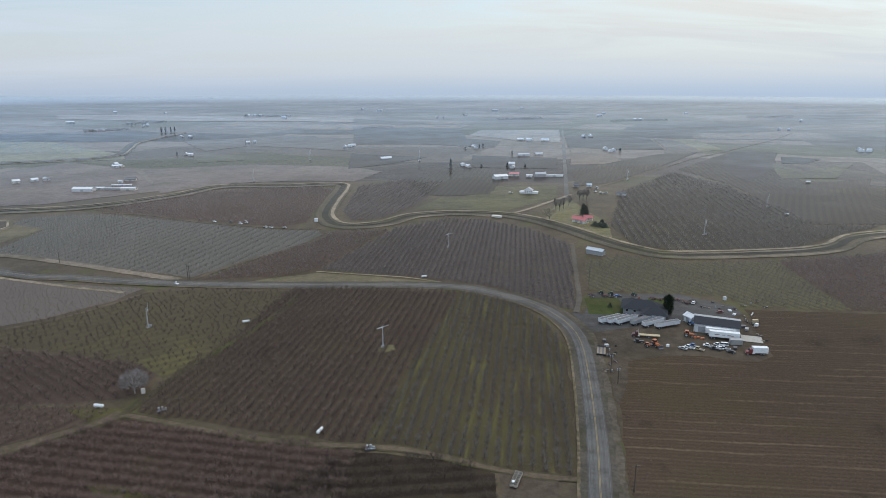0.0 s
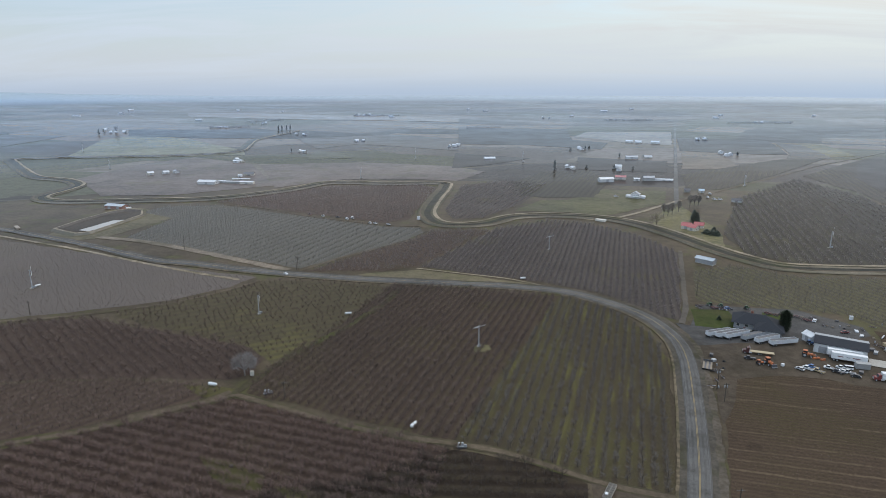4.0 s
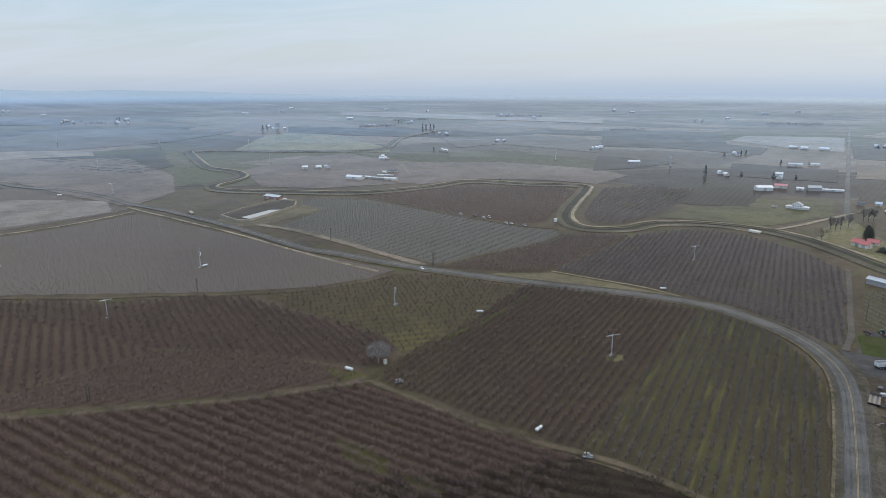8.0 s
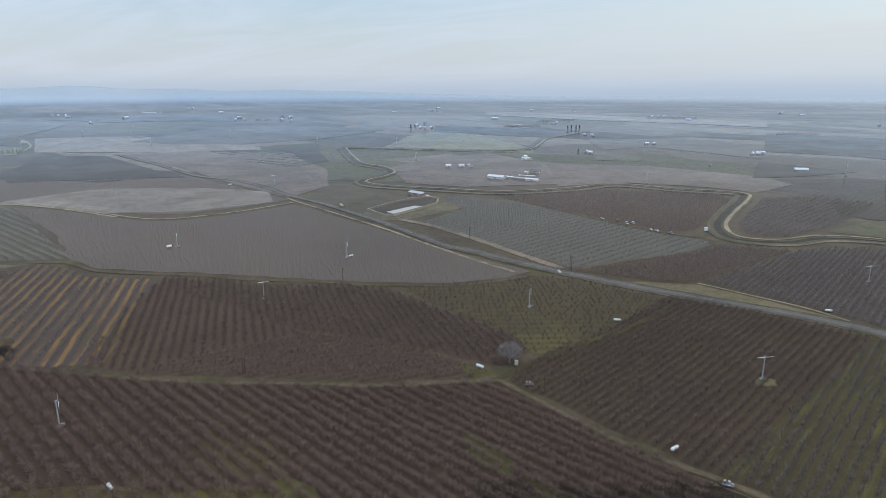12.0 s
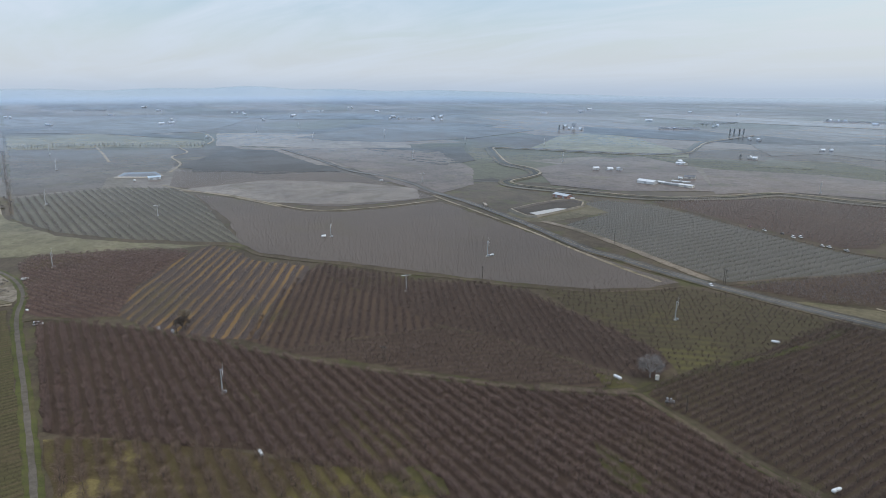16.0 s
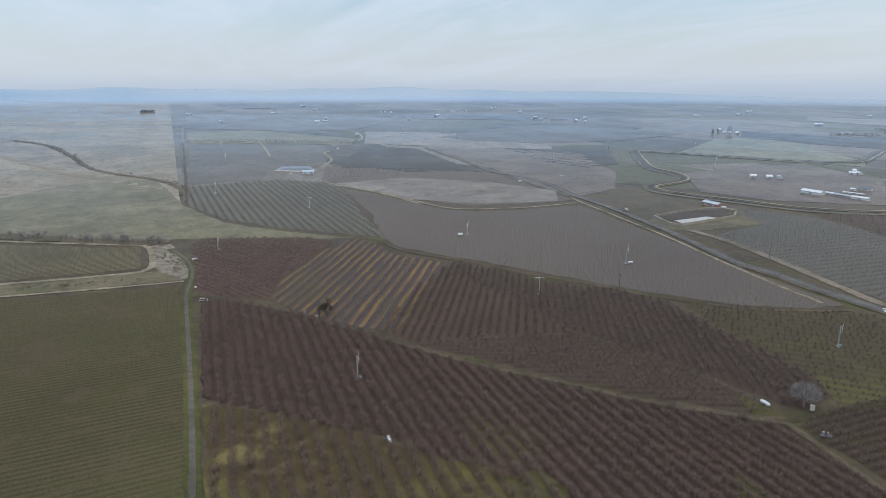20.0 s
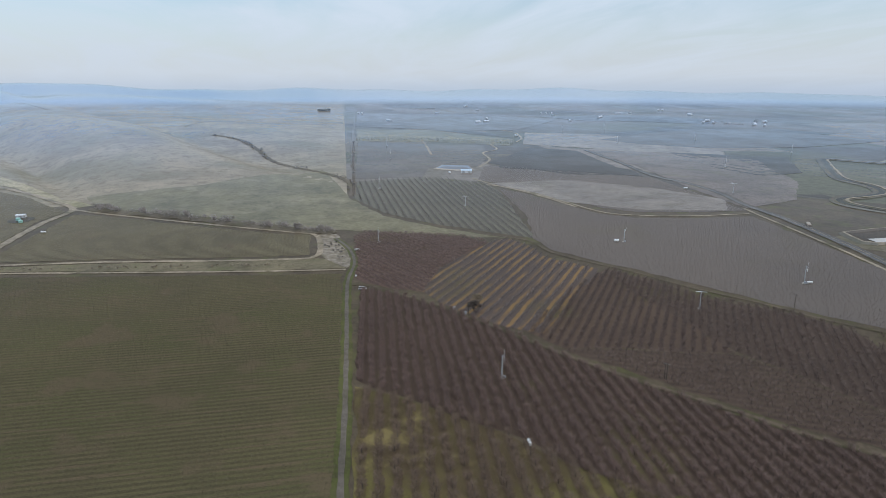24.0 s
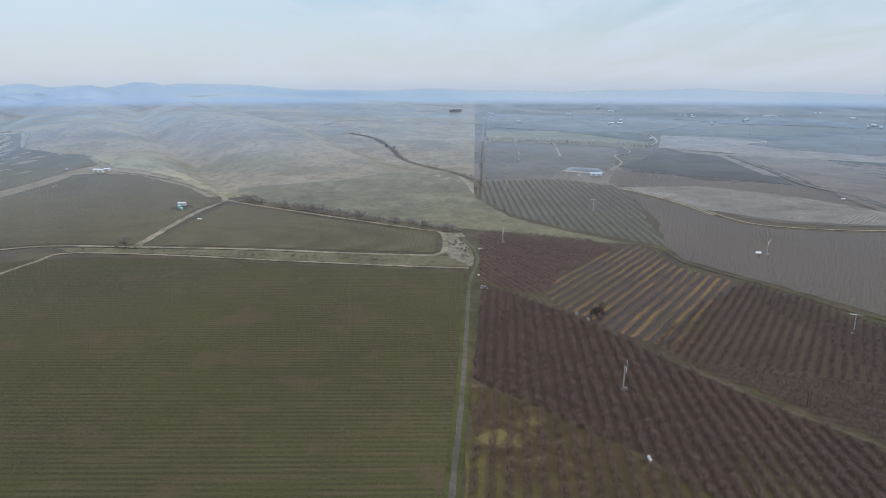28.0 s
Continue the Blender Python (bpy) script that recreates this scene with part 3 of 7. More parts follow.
CANAL = [(465, 518), (372, 493), (336, 479), (298, 448), (253, 435), (177, 430), (154, 445), (134, 479), (116, 521), (93, 560), (65, 583), (23, 589), (-14, 577), (-38, 545), (-62, 534), (-82, 544), (-96, 586), (-99, 659), (-99, 731), (-109, 764), (-171, 748), (-241, 741), (-272, 685), (-329, 626), (-404, 604), (-484, 589), (-521, 610), (-527, 655), (-540, 693), (-584, 728), (-644, 751), (-723, 820), (-792, 885), (-838, 938), (-770, 973), (-598, 1011), (-521, 1068), (-554, 1198), (-588, 1325), (-587, 1563)]
field("grass_tongue", "tongue", 0.0, [(-672, 104), (-579, 120), (-519, 157), (-467, 201), (-485, 166), (-505, 133), (-524, 94), (-535, 69), (-556, 28), (-595, -18), (-637, -64), (-691, -141), (-775.5, -170.4), (-798.4, -50.9), (-926, 105.2)])
field("orchard_sparse", "sparse", 35.1, [(-222, 297), (-190, 327), (-160, 362), (-137, 365), (-77, 359), (-81, 327), (-95, 286), (-108, 243), (-117, 252), (-140, 262), (-176, 277), (-195, 282)])
field("orchard_dark", "dense", 141.1, [(-365, 229), (-332, 243), (-289, 255), (-254, 281), (-228, 287), (-193, 278), (-156, 270), (-129, 262), (-116, 251), (-115, 234), (-122, 228), (-167, 224), (-198, 219), (-223, 212), (-263, 215), (-321, 217)])
field("orchard_band", "brown", 55.6, [(-248, 136), (-241, 161), (-220, 209), (-197, 218), (-166, 223), (-128, 222), (-116, 218), (-137, 201), (-159, 184), (-186, 170), (-214, 154)])
field("orchard_rows", "rows", 141.0, [(-326, 180), (-363, 227), (-321, 217), (-263, 215), (-221, 210), (-242, 162), (-249, 137), (-275, 129)])
field("orchard_red", "red", 17.0, [(-503, 79), (-520, 93), (-503, 133), (-483, 165), (-458, 179), (-401, 123), (-352, 96), (-365, 78), (-380, 65), (-393, 61), (-434, 71)])
field("young_strips", "strips", 139.5, [(-458, 179), (-467, 201), (-441, 206), (-406, 204), (-367, 224), (-345, 206), (-269, 136), (-285, 120), (-325, 100), (-352, 96), (-401, 123)])
field("orchard_big", "big", 169.0, [(-371, 61), (-351, 82), (-310, 107), (-276, 121), (-242, 133), (-207, 150), (-181, 165), (-156, 180), (-134, 196), (-113, 213), (-91, 207), (-68, 199), (-42, 194), (-24, 189), (-25, 160), (-95, 116), (-116, 115), (-136, 110), (-152, 99), (-180, 87), (-200, 70), (-223, 54), (-245, 37)])
field("orchard_bushy", "bushy", 168.0, [(-239, 36), (-227, 49), (-215, 59), (-198, 72), (-188, 80), (-173, 88), (-150, 105), (-128, 118), (-111, 105), (-120, 16)])
field("orchard_front", "brown2", 4.5, [(-23, 189), (4, 184), (21, 176), (18, 137), (-60, 121), (-86, 150), (-45, 172)])
field("orchard_center", "center", 79.0, [(-80, 364), (-40, 362), (19, 354), (-4, 269), (-13, 234), (-23, 195), (-44, 200), (-78, 209), (-110, 218), (-111, 231), (-105, 258), (-93, 295)])
field("orchard_green", "green", 81.0, [(19, 354), (45, 337), (61, 304), (64, 273), (57, 227), (47, 174), (32, 177), (20, 181), (4, 187), (-11, 192), (-23, 195), (-13, 234), (-4, 269)])
field("field_east", "tilled", 173.2, [(77, 231), (85, 257), (115, 268), (141, 263), (156, 266), (165, 300), (171, 320), (242, 311), (296, 305), (165, 133), (54, 136), (66, 187)])
field("orchard_north", "olive", 115.7, [(107, 414), (137, 432), (169, 410), (240, 411), (228, 317), (172, 326), (171, 341), (95, 355)])
field("orchard_northeast", "dense", 94.9, [(240, 411), (329, 433), (425, 452), (298, 307), (228, 317)])
field("orchard_canal", "canalrows", 82.0, [(-71, 404), (-27, 524), (17, 563), (52, 554), (86, 513), (108, 462), (88, 365), (79, 323), (70, 328), (56, 347), (38, 365), (1, 382), (-43, 395)])
field("orchard_triangle", "brown", 53.6, [(-145, 385), (-94, 473), (-82, 508), (-32, 522), (-73, 404), (-93, 392)])
field("reservoir_apron", "apron", 0.0, [(-391, 457), (-405, 565), (-381, 571), (-323, 537), (-340, 455), (-358, 446)])
field("orchard_grid", "grid", 75.0, [(-369, 551), (-360, 580), (-305, 592), (-208, 554), (-123, 521), (-92, 521), (-86, 505), (-95, 478), (-129, 423), (-151, 391), (-199, 410), (-250, 433), (-321, 460), (-324, 531)])
field("orchard_loop", "dense", 58.7, [(-320, 607), (-300, 651), (-233, 717), (-131, 748), (-108, 728), (-108, 553), (-127, 536), (-214, 569)])
field("orchard_inner", "canalrows", 77.4, [(-82, 753), (-32, 807), (26, 787), (-8, 648), (-43, 567), (-69, 562), (-81, 601)])
field("field_grey", "grey", 58.5, [(-458, 219), (-544, 251), (-685, 280), (-648, 298), (-588, 312), (-531, 323), (-507, 346), (-489, 395), (-478, 455), (-357, 423), (-218, 379), (-172, 369), (-179, 346), (-202, 320), (-247, 294), (-282, 279), (-321, 263), (-363, 246), (-396, 229), (-423, 217)])
field("vineyard_stripes", "stripes", 174.0, [(-679, 107), (-785, 131), (-790, 162), (-788, 235), (-735, 282), (-662, 274), (-460, 221), (-478, 205), (-529, 160), (-594, 123)])
field("field_band", "grey", 39.1, [(-751, 278), (-699, 316), (-622, 330), (-557, 340), (-530, 362), (-512, 414), (-503, 470), (-606, 490), (-722, 514), (-889, 339)])
field("field_dark_band", "darkfar", 0.0, [(-922, 356), (-1152, 536), (-1069, 592), (-749, 508), (-774, 417)])
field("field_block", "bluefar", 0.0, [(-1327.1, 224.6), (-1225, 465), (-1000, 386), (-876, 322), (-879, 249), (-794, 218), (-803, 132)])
field("field_dark_ridge", "darkfar", 0.0, [(-2027, 957), (-1925, 1149), (-1546, 1324), (-1488, 1208), (-1740, 1037)])
field("field_ridge", "darkfar", 0.0, [(-1378, 774), (-1413, 1049), (-1304, 1285), (-1165, 1320), (-1146, 947), (-1151, 823)])
field("windbreak_field", "dryfar", 0.0, [(-1627.4, 272.4), (-1652, 456), (-1329, 579), (-1198, 512), (-1318, 389), (-1325.4, 222.6)])
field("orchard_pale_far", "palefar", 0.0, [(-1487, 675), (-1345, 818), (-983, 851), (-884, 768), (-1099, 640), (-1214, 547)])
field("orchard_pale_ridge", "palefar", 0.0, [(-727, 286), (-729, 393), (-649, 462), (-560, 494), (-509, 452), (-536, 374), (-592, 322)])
field("orchard_dark_back", "darkfar", 0.0, [(-1763.1, 297.6), (-1907, 491), (-1508, 585), (-1354, 590), (-1673, 462)])
field("vineyard_green", "vine", 84.7, [(-415, -381), (-462, -223), (-454, -151), (-433, -69), (-404, 55), (-320, 42), (-240, 30), (-129, 12), (-159, -300), (-326, -400)])
field("vineyard_mid", "vinefar", 81.4, [(-496, -180), (-674, -161), (-658, -135), (-585, -49), (-539, 12), (-520, 46), (-459, 39), (-469, -32), (-485, -102)])
field("vineyard_west", "vinefar", 84.8, [(-528, -429), (-672.4, -414.7), (-744.9, -421.7), (-874.8, -400.2), (-843.1, -303.3), (-791, -233), (-695, -173), (-640, -186), (-499, -190), (-506, -251), (-498, -288), (-477, -390)])
field("vineyard_far_west", "vinefar", 71.9, [(-961.9, -730.8), (-1520.6, -905.9), (-1329.5, -694.6), (-1137, -598), (-1046.4, -457.4), (-925.5, -389.3), (-910.7, -422.7), (-787.2, -444.5), (-548, -428)])
field("ditch_strip", "grass", 0.0, [(-477, -230), (-467, -155), (-445, -70), (-425, 9), (-416, 59), (-438, 62), (-447, 43), (-458, -31), (-473, -99), (-484, -185), (-492, -245)])
field("brush_ground", "brush", 0.0, [(-521, 51), (-520, 67), (-467, 71), (-431, 68), (-417, 60), (-444, 49), (-468, 47)])
field("dry_verge", "drygrass", 0.0, [(-1066.7, -465.8), (-947.5, -338.1), (-877, -257), (-722, -152.6), (-711.9, -170.2), (-838.6, -253.4), (-891.7, -355.5)])
field("verge", "grass", 0.0, [(-71, 397), (-42, 389), (1, 376), (15, 369), (-6, 373), (-69, 376), (-118, 378)])
field("green_hill", "palegrass", 0.0, [(-774, 966), (-887, 1229), (-868, 1315), (-734, 1294), (-517, 1102), (-480, 1023), (-609, 990)])
field("farm_yard", "gravel", 0.0, [(76, 319), (83, 316), (95, 349), (109, 348), (145, 346), (168, 324), (166, 310), (148, 302), (120, 297), (93, 293), (84, 289), (80, 290)])
field("yard_dirt", "yarddirt", 0.0, [(81, 291), (84, 291), (93, 294), (121, 299), (149, 304), (167, 313), (162, 294), (155, 260), (145, 255), (125, 261), (105, 262), (88, 257), (79, 231), (72, 218), (81, 257)])
field("farm_lawn", "lawn", 0.0, [(89, 341), (108, 342), (106, 322), (103, 315), (85, 316)])
field("side_lawn", "lawn", 0.0, [(125, 340), (136, 337), (132, 324), (121, 326)])
field("moss_patch", "moss", 0.0, [(-106, 174), (-94, 172), (-80, 166), (-78, 159), (-88, 158), (-97, 164)])
field("moss_patch_south", "moss", 0.0, [(-75, 161), (-65, 162), (-57, 157), (-65, 154)])
field("junction_grass", "moss", 0.0, [(-138, 221), (-123, 222), (-113, 220), (-117, 211), (-127, 213)])
field("moss_patch_west", "moss", 0.0, [(-140, 105), (-138, 120), (-126, 121), (-119, 117), (-129, 105)])
field("fan_patch", "dryfar", 0.0, [(-24, 275), (-21, 279), (-16, 278), (-15, 273), (-19, 270), (-23, 270)])
field("track_apron", "yarddirt", 0.0, [(22, 179), (31, 177), (41, 176), (35, 138), (20, 138), (22, 166)])
field("house_lawn", "lawnfar", 0.0, [(38, 671), (77, 757), (155, 753), (139, 675), (79, 605), (40, 600)])
field("red_house_yard", "dryfar", 0.0, [(103, 555), (131, 635), (151, 657), (157, 538), (143, 472), (129, 497)])
field("white_field", "nets", 0.0, [(94, 1455), (134, 1622), (341, 1657), (264, 1266), (180, 1328)])
field("tan_field_far", "dryfar", 0.0, [(520, 1352), (575, 1381), (499, 1068), (446, 1055)])
field("tan_field_near", "tanfar", 0.0, [(258, 1154), (313, 1122), (291, 933), (212, 938)])
field("orchard_far_east", "olivefar", 80.3, [(157, 529), (219, 707), (328, 843), (353, 729), (342, 599), (331, 524), (390, 524), (268, 448), (181, 441), (156, 464)])
field("orchard_far_east_upper", "olivefar", 79.2, [(345, 865), (509, 1048), (455, 756), (527, 712), (585, 676), (467, 533), (397, 528), (334, 529), (348, 610), (359, 744)])

field("orchard_terrace", "lilacfar", 0.0, [(-394, 890), (-259, 943), (-107, 926), (-63, 879), (-92, 789), (-149, 793), (-234, 769), (-294, 698)])
field("green_patch", "greenfar", 0.0, [(-384, 1110), (-300, 1060), (-284, 998), (-351, 968)])
field("orchard_olive_rows", "olivefar", 78.0, [(-22, 794), (16, 895), (82, 924), (98, 814), (69, 698), (18, 688), (-10, 702)])
field("grass_by_canal", "lawnfar", 0.0, [(12, 672), (83, 688), (72, 594), (49, 608), (-14, 608)])
field("orchard_dark_strip", "darkfar", 0.0, [(76, 1073), (208, 1021), (185, 902), (66, 929)])
field("orchard_dark_wedge", "darkfar", 0.0, [(-132, 1112), (0, 1050), (-60, 964), (-113, 903)])
field("orchard_dark_shelf", "darkfar", 0.0, [(-201, 1768), (89, 1707), (84, 1375), (150, 1310), (125, 1187), (-12, 1267), (-147, 1284)])
field("orchard_road_side", "darkfar", 0.0, [(313, 1459), (495, 1440), (408, 1091), (333, 1107), (256, 1161)])
field("orchard_road_olive", "olivefar", 70.0, [(201, 887), (258, 935), (374, 1027), (450, 1045), (324, 886), (221, 770), (180, 754)])
field("orchard_road_blue", "bluefar", 0.0, [(487, 1380), (511, 1309), (450, 1030), (382, 1024), (416, 1108)])
field("orchard_east_dark", "darkfar", 0.0, [(527, 1060), (567, 1024), (471, 852), (385, 750), (405, 860), (470, 997)])
field("orchard_east_slope", "olivefar", 60.0, [(440, 728), (545, 765), (387, 530), (312, 542), (349, 665)])
field("grass_hollow", "greenfar", 0.0, [(491, 900), (496, 825), (610, 897), (504, 766), (438, 773)])
field("pond_hollow", "slate", 0.0, [(543, 969), (569, 959), (585, 934), (531, 887), (504, 893)])
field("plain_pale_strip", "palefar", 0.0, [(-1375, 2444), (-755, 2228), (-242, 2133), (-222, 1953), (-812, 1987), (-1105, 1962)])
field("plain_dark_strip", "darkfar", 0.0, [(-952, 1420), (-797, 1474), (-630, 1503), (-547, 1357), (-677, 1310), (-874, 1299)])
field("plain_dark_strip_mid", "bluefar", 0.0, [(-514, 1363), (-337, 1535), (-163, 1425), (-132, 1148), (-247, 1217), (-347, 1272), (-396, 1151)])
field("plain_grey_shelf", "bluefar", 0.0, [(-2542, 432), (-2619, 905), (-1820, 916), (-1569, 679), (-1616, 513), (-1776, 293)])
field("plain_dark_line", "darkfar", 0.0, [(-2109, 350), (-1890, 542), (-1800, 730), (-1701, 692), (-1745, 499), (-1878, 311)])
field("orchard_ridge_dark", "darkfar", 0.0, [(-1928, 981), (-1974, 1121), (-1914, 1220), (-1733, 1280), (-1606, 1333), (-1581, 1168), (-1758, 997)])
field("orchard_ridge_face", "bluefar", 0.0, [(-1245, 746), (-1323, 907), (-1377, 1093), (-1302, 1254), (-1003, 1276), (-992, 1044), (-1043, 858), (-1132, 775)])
field("orchard_mid_dark", "darkfar", 0.0, [(-976, 400), (-911, 513), (-800, 534), (-736, 510), (-796, 448), (-859, 351)])
field("orchard_mid_lilac", "lilacfar", 0.0, [(-1068, 615), (-1010, 731), (-870, 824), (-639, 673), (-533, 563), (-513, 479), (-640, 507), (-833, 569)])
field("orchard_mid_shelf", "darkfar", 0.0, [(-1001, 744), (-885, 900), (-717, 762), (-693, 657), (-835, 686)])
field("orchard_south_canal", "lilacfar", 0.0, [(-578, 740), (-585, 893), (-549, 986), (-415, 902), (-299, 712), (-386, 638), (-463, 626)])

def track(name, line, width, words, material=None, verge=None, verge_width=0.0, lift=0.20):
    """A farm track: worn wheel ruts with a grassy crown between them, on a ragged verge."""
    material = material or DIRT
    if verge:
        v = verge_width
        tagged(ribbon(name + "_verge", line, [(-width / 2 - v, lift - 0.06), (0, lift - 0.05), (width / 2 + v, lift - 0.06)], verge, 3, 0.28),
               "ragged grass verge along a farm track", "verge", kind="structure")
    return tagged(ribbon(name, line, [(-width / 2, lift), (-width * 0.16, lift + 0.03), (width * 0.16, lift + 0.03), (width / 2, lift)], material, 3.0, min(0.4, 0.05 * width)),
                  words, "dirt track", kind="structure")


DIRT_EDGE = earth_material("bare_roadside", (0.125, 0.105, 0.085), (0.088, 0.073, 0.056), (0.075, 0.069, 0.042), 0.5)
# main road: shoulders, slab, centre and edge lines
tagged(ribbon("road_shoulder", ROAD[:17], [(-6.4, 0.30), (-4.0, 0.34), (4.0, 0.34), (6.6, 0.30)], GRAVEL, 3.5, 0.3), "ragged gravel shoulder of the country road", "shoulder", kind="structure")
tagged(ribbon("road_edge_left", ROAD[:16], [(-6.9, 0.30), (-6.3, 0.345), (-5.9, 0.352)], DRY_EDGE, 1.2, 0.08), "ragged strip of dry grass and pale dirt beside the road", "verge", kind="structure")
tagged(ribbon("road_edge_right", ROAD[:9], [(5.7, 0.352), (6.6, 0.345), (8.2, 0.24)], DIRT_EDGE, 2.2, 0.3), "ragged strip of bare dirt beside the road", "verge", kind="structure")
tagged(ribbon("road_verge_far", ROAD[16:], [(-5.0, 0.26), (0, 0.29), (5.0, 0.26)], DIRT_EDGE, 5, 0.5), "ragged dirt verge of the country road", "verge", kind="structure")
tagged(ribbon("road", ROAD, [(-3.7, 0.30), (-3.65, 0.42), (0, 0.47), (3.65, 0.42), (3.7, 0.30)], ASPHALT, 6), "worn grey asphalt two-lane country road", "road", kind="structure")
track("field_road", FIELD_ROAD, 2.1, "grey gravel farm road beside the vineyard", FARM_ROAD, BRIGHT_GRASS, 1.7)
track("track_west", TRACK_WEST, 2.5, "narrow dirt track between orchard blocks", DIRT, TRACK_GRASS, 0.7)
track("track_mid", TRACK_MID, 2.4, "narrow dirt track between orchard blocks", DIRT, TRACK_GRASS, 0.7)
track("track_diagonal", TRACK_DIAG, 2.6, "faint grassy track between orchards", TRACK_GRASS, TRACK_GRASS, 0.7)
track("track_left", TRACK_LEFT, 3.0, "faint dirt track between orchards", DIRT, TRACK_GRASS, 0.7)
track("track_a", TRACK_A, 2.6, "dirt track round the grey field", DIRT, TRACK_GRASS, 0.7)
track("track_b", TRACK_B, 3.0, "pale dirt track between fields", PALE_DIRT)
track("track_c", TRACK_C, 1.8, "pale grassy track beside the orchard", PALE_DIRT)
track("track_d", TRACK_D, 3.0, "straight pale dirt lane to the canal", FARM_ROAD)
track("track_e", TRACK_E, 3.6, "dirt track round the trellised orchard", DIRT)
BARE_STRIP = earth_material("bare_strip", (0.215, 0.178, 0.138), (0.165, 0.136, 0.104), (0.135, 0.115, 0.082), 0.4)
track("track_f", TRACK_F, 7.0, "broad pale bare strip beside the road", BARE_STRIP)
track("roadside", ROADSIDE, 3.0, "pale dirt strip beside the road", PALE_DIRT)
track("track_vineyard", TRACK_K1, 4.2, "pale dirt track round a vineyard block", PALE_DIRT)
track("track_pump", TRACK_K2, 6.5, "wide pale dirt track to the pump station", PALE_DIRT)
track("track_ditch", TRACK_K3, 3.2, "pale dirt track beside the ditch", PALE_DIRT)
track("track_pond", [(-876, 327), (-970, 379), (-1081, 410), (-1138, 459), (-1233, 483)], 4.0, "winding pale dirt track past the lined pond", PALE_DIRT)
track("track_block", [(-1362, 371), (-1225, 344), (-1067, 308)], 4.5, "pale dirt lane through a dark orchard block", PALE_DIRT)
track("track_plain", [(-1603, 651), (-1501, 651), (-1346, 602), (-1262, 553)], 5.0, "pale dirt track on the far plain", PALE_DIRT)
track("track_pond_side", [(-771, 278), (-718, 285), (-647, 306), (-568, 317)], 4.0, "pale dirt track along the striped vineyard", PALE_DIRT)
track("track_far_west", TRACK_K4, 4.0, "pale dirt track over the vineyard", PALE_DIRT)
track("track_hill", TRACK_K5, 7.0, "pale dirt track on the hill", PALE_DIRT)
track("track_north", TRACK_N, 4.0, "long dirt track across far orchards", DIRT)
track("far_road", FAR_ROAD, 5.0, "straight grey road running to the horizon", ASPHALT)
track("track_canal", TRACK_P, 4.5, "pale dirt road over the canal bridge", PALE_DIRT)
track("fence_track", FENCE_LINE, 7.0, "brown track along the boundary fence", DIRT)

# canal: dug channel between raised banks with a service road on one side
tagged(ribbon("canal_bed", CANAL, [(-3.2, 0.5), (-1.5, 0.42), (1.5, 0.42), (3.2, 0.5)], CANAL_BED, 6), "drained dark bed of an irrigation canal", "canal", kind="structure")
tagged(ribbon("canal_bank_left", CANAL, [(-10.0, 0.2), (-8.0, 1.4), (-6.0, 1.4), (-3.0, 0.48)], CANAL_BANK, 6, 0.2), "grassy raised canal bank", "canal bank", kind="structure")
tagged(ribbon("canal_bank_right", CANAL, [(3.0, 0.48), (5.6, 1.4), (8.0, 1.4), (10.0, 0.2)], CANAL_BANK, 6, 0.2), "grassy raised canal bank", "canal bank", kind="structure")
tagged(ribbon("canal_road", CANAL, [(5.0, 1.46), (6.6, 1.56), (8.4, 1.46)], PALE_DIRT, 6, 0.2), "pale dirt service road on the canal bank", "dirt track", kind="structure")

tagged(ribbon("canal_path", CANAL, [(-7.8, 1.46), (-7.0, 1.52), (-6.2, 1.46)], DIRT, 6, 0.2), "faint dirt path on the canal bank", "dirt track", kind="structure")

# dry watercourses
DRAW = earth_material("draw_brush", (0.105, 0.088, 0.066), (0.145, 0.122, 0.09), (0.12, 0.108, 0.066), 0.3, 0.45)
tagged(ribbon("ravine", CREEK, [(-4.0, 0.3), (-1.5, 0.4), (1.5, 0.4), (4.0, 0.3)], DRAW, 4, 0.9), "dark brushy ravine cut through the grass hills", "ravine", kind="structure")
tagged(ribbon("creek", CREEK_LOW, [(-9, 0.25), (0, 0.3), (8, 0.25)], DRAW, 5, 1.5), "dark brushy creek at the foot of the hill", "creek", kind="structure")
track("hill_line", HILL_LINE, 1.8, "thin dark fence line over the hills", DRAW)
track("hill_line_far", HILL_LINE_FAR, 2.4, "thin dark fence line over the far hills", DRAW)


# ---- building kit ----
def part(name, bm, material, parent=None, label="", sheet=False):
    """Links a bmesh as one mesh object, as a part of parent if given."""
    me = bpy.data.meshes.new(name)
    if not sheet:
        bmesh.ops.recalc_face_normals(bm, faces=bm.faces)
    else:
        bm.normal_update()
        bmesh.ops.reverse_faces(bm, faces=[f for f in bm.faces if f.normal.z < 0])
    bm.to_mesh(me)
    bm.free()
    for mat in (material if isinstance(material, (list, tuple)) else [material]):
        me.materials.append(mat)
    ob = new(name, me)
    if parent:
        ob.parent = parent
    return tagged(ob, label) if label else ob


def thing(name, label, category, group=""):
    return tagged(new(name), label, category, group)


def put(ob, x, y, angle=0.0, dz=0.0, scale=1.0):
    ob.matrix_basis = pose(x, y, height(x, y) + 0.09 + dz, 0, 0, angle) @ Matrix.Scale(scale, 4)
    return ob


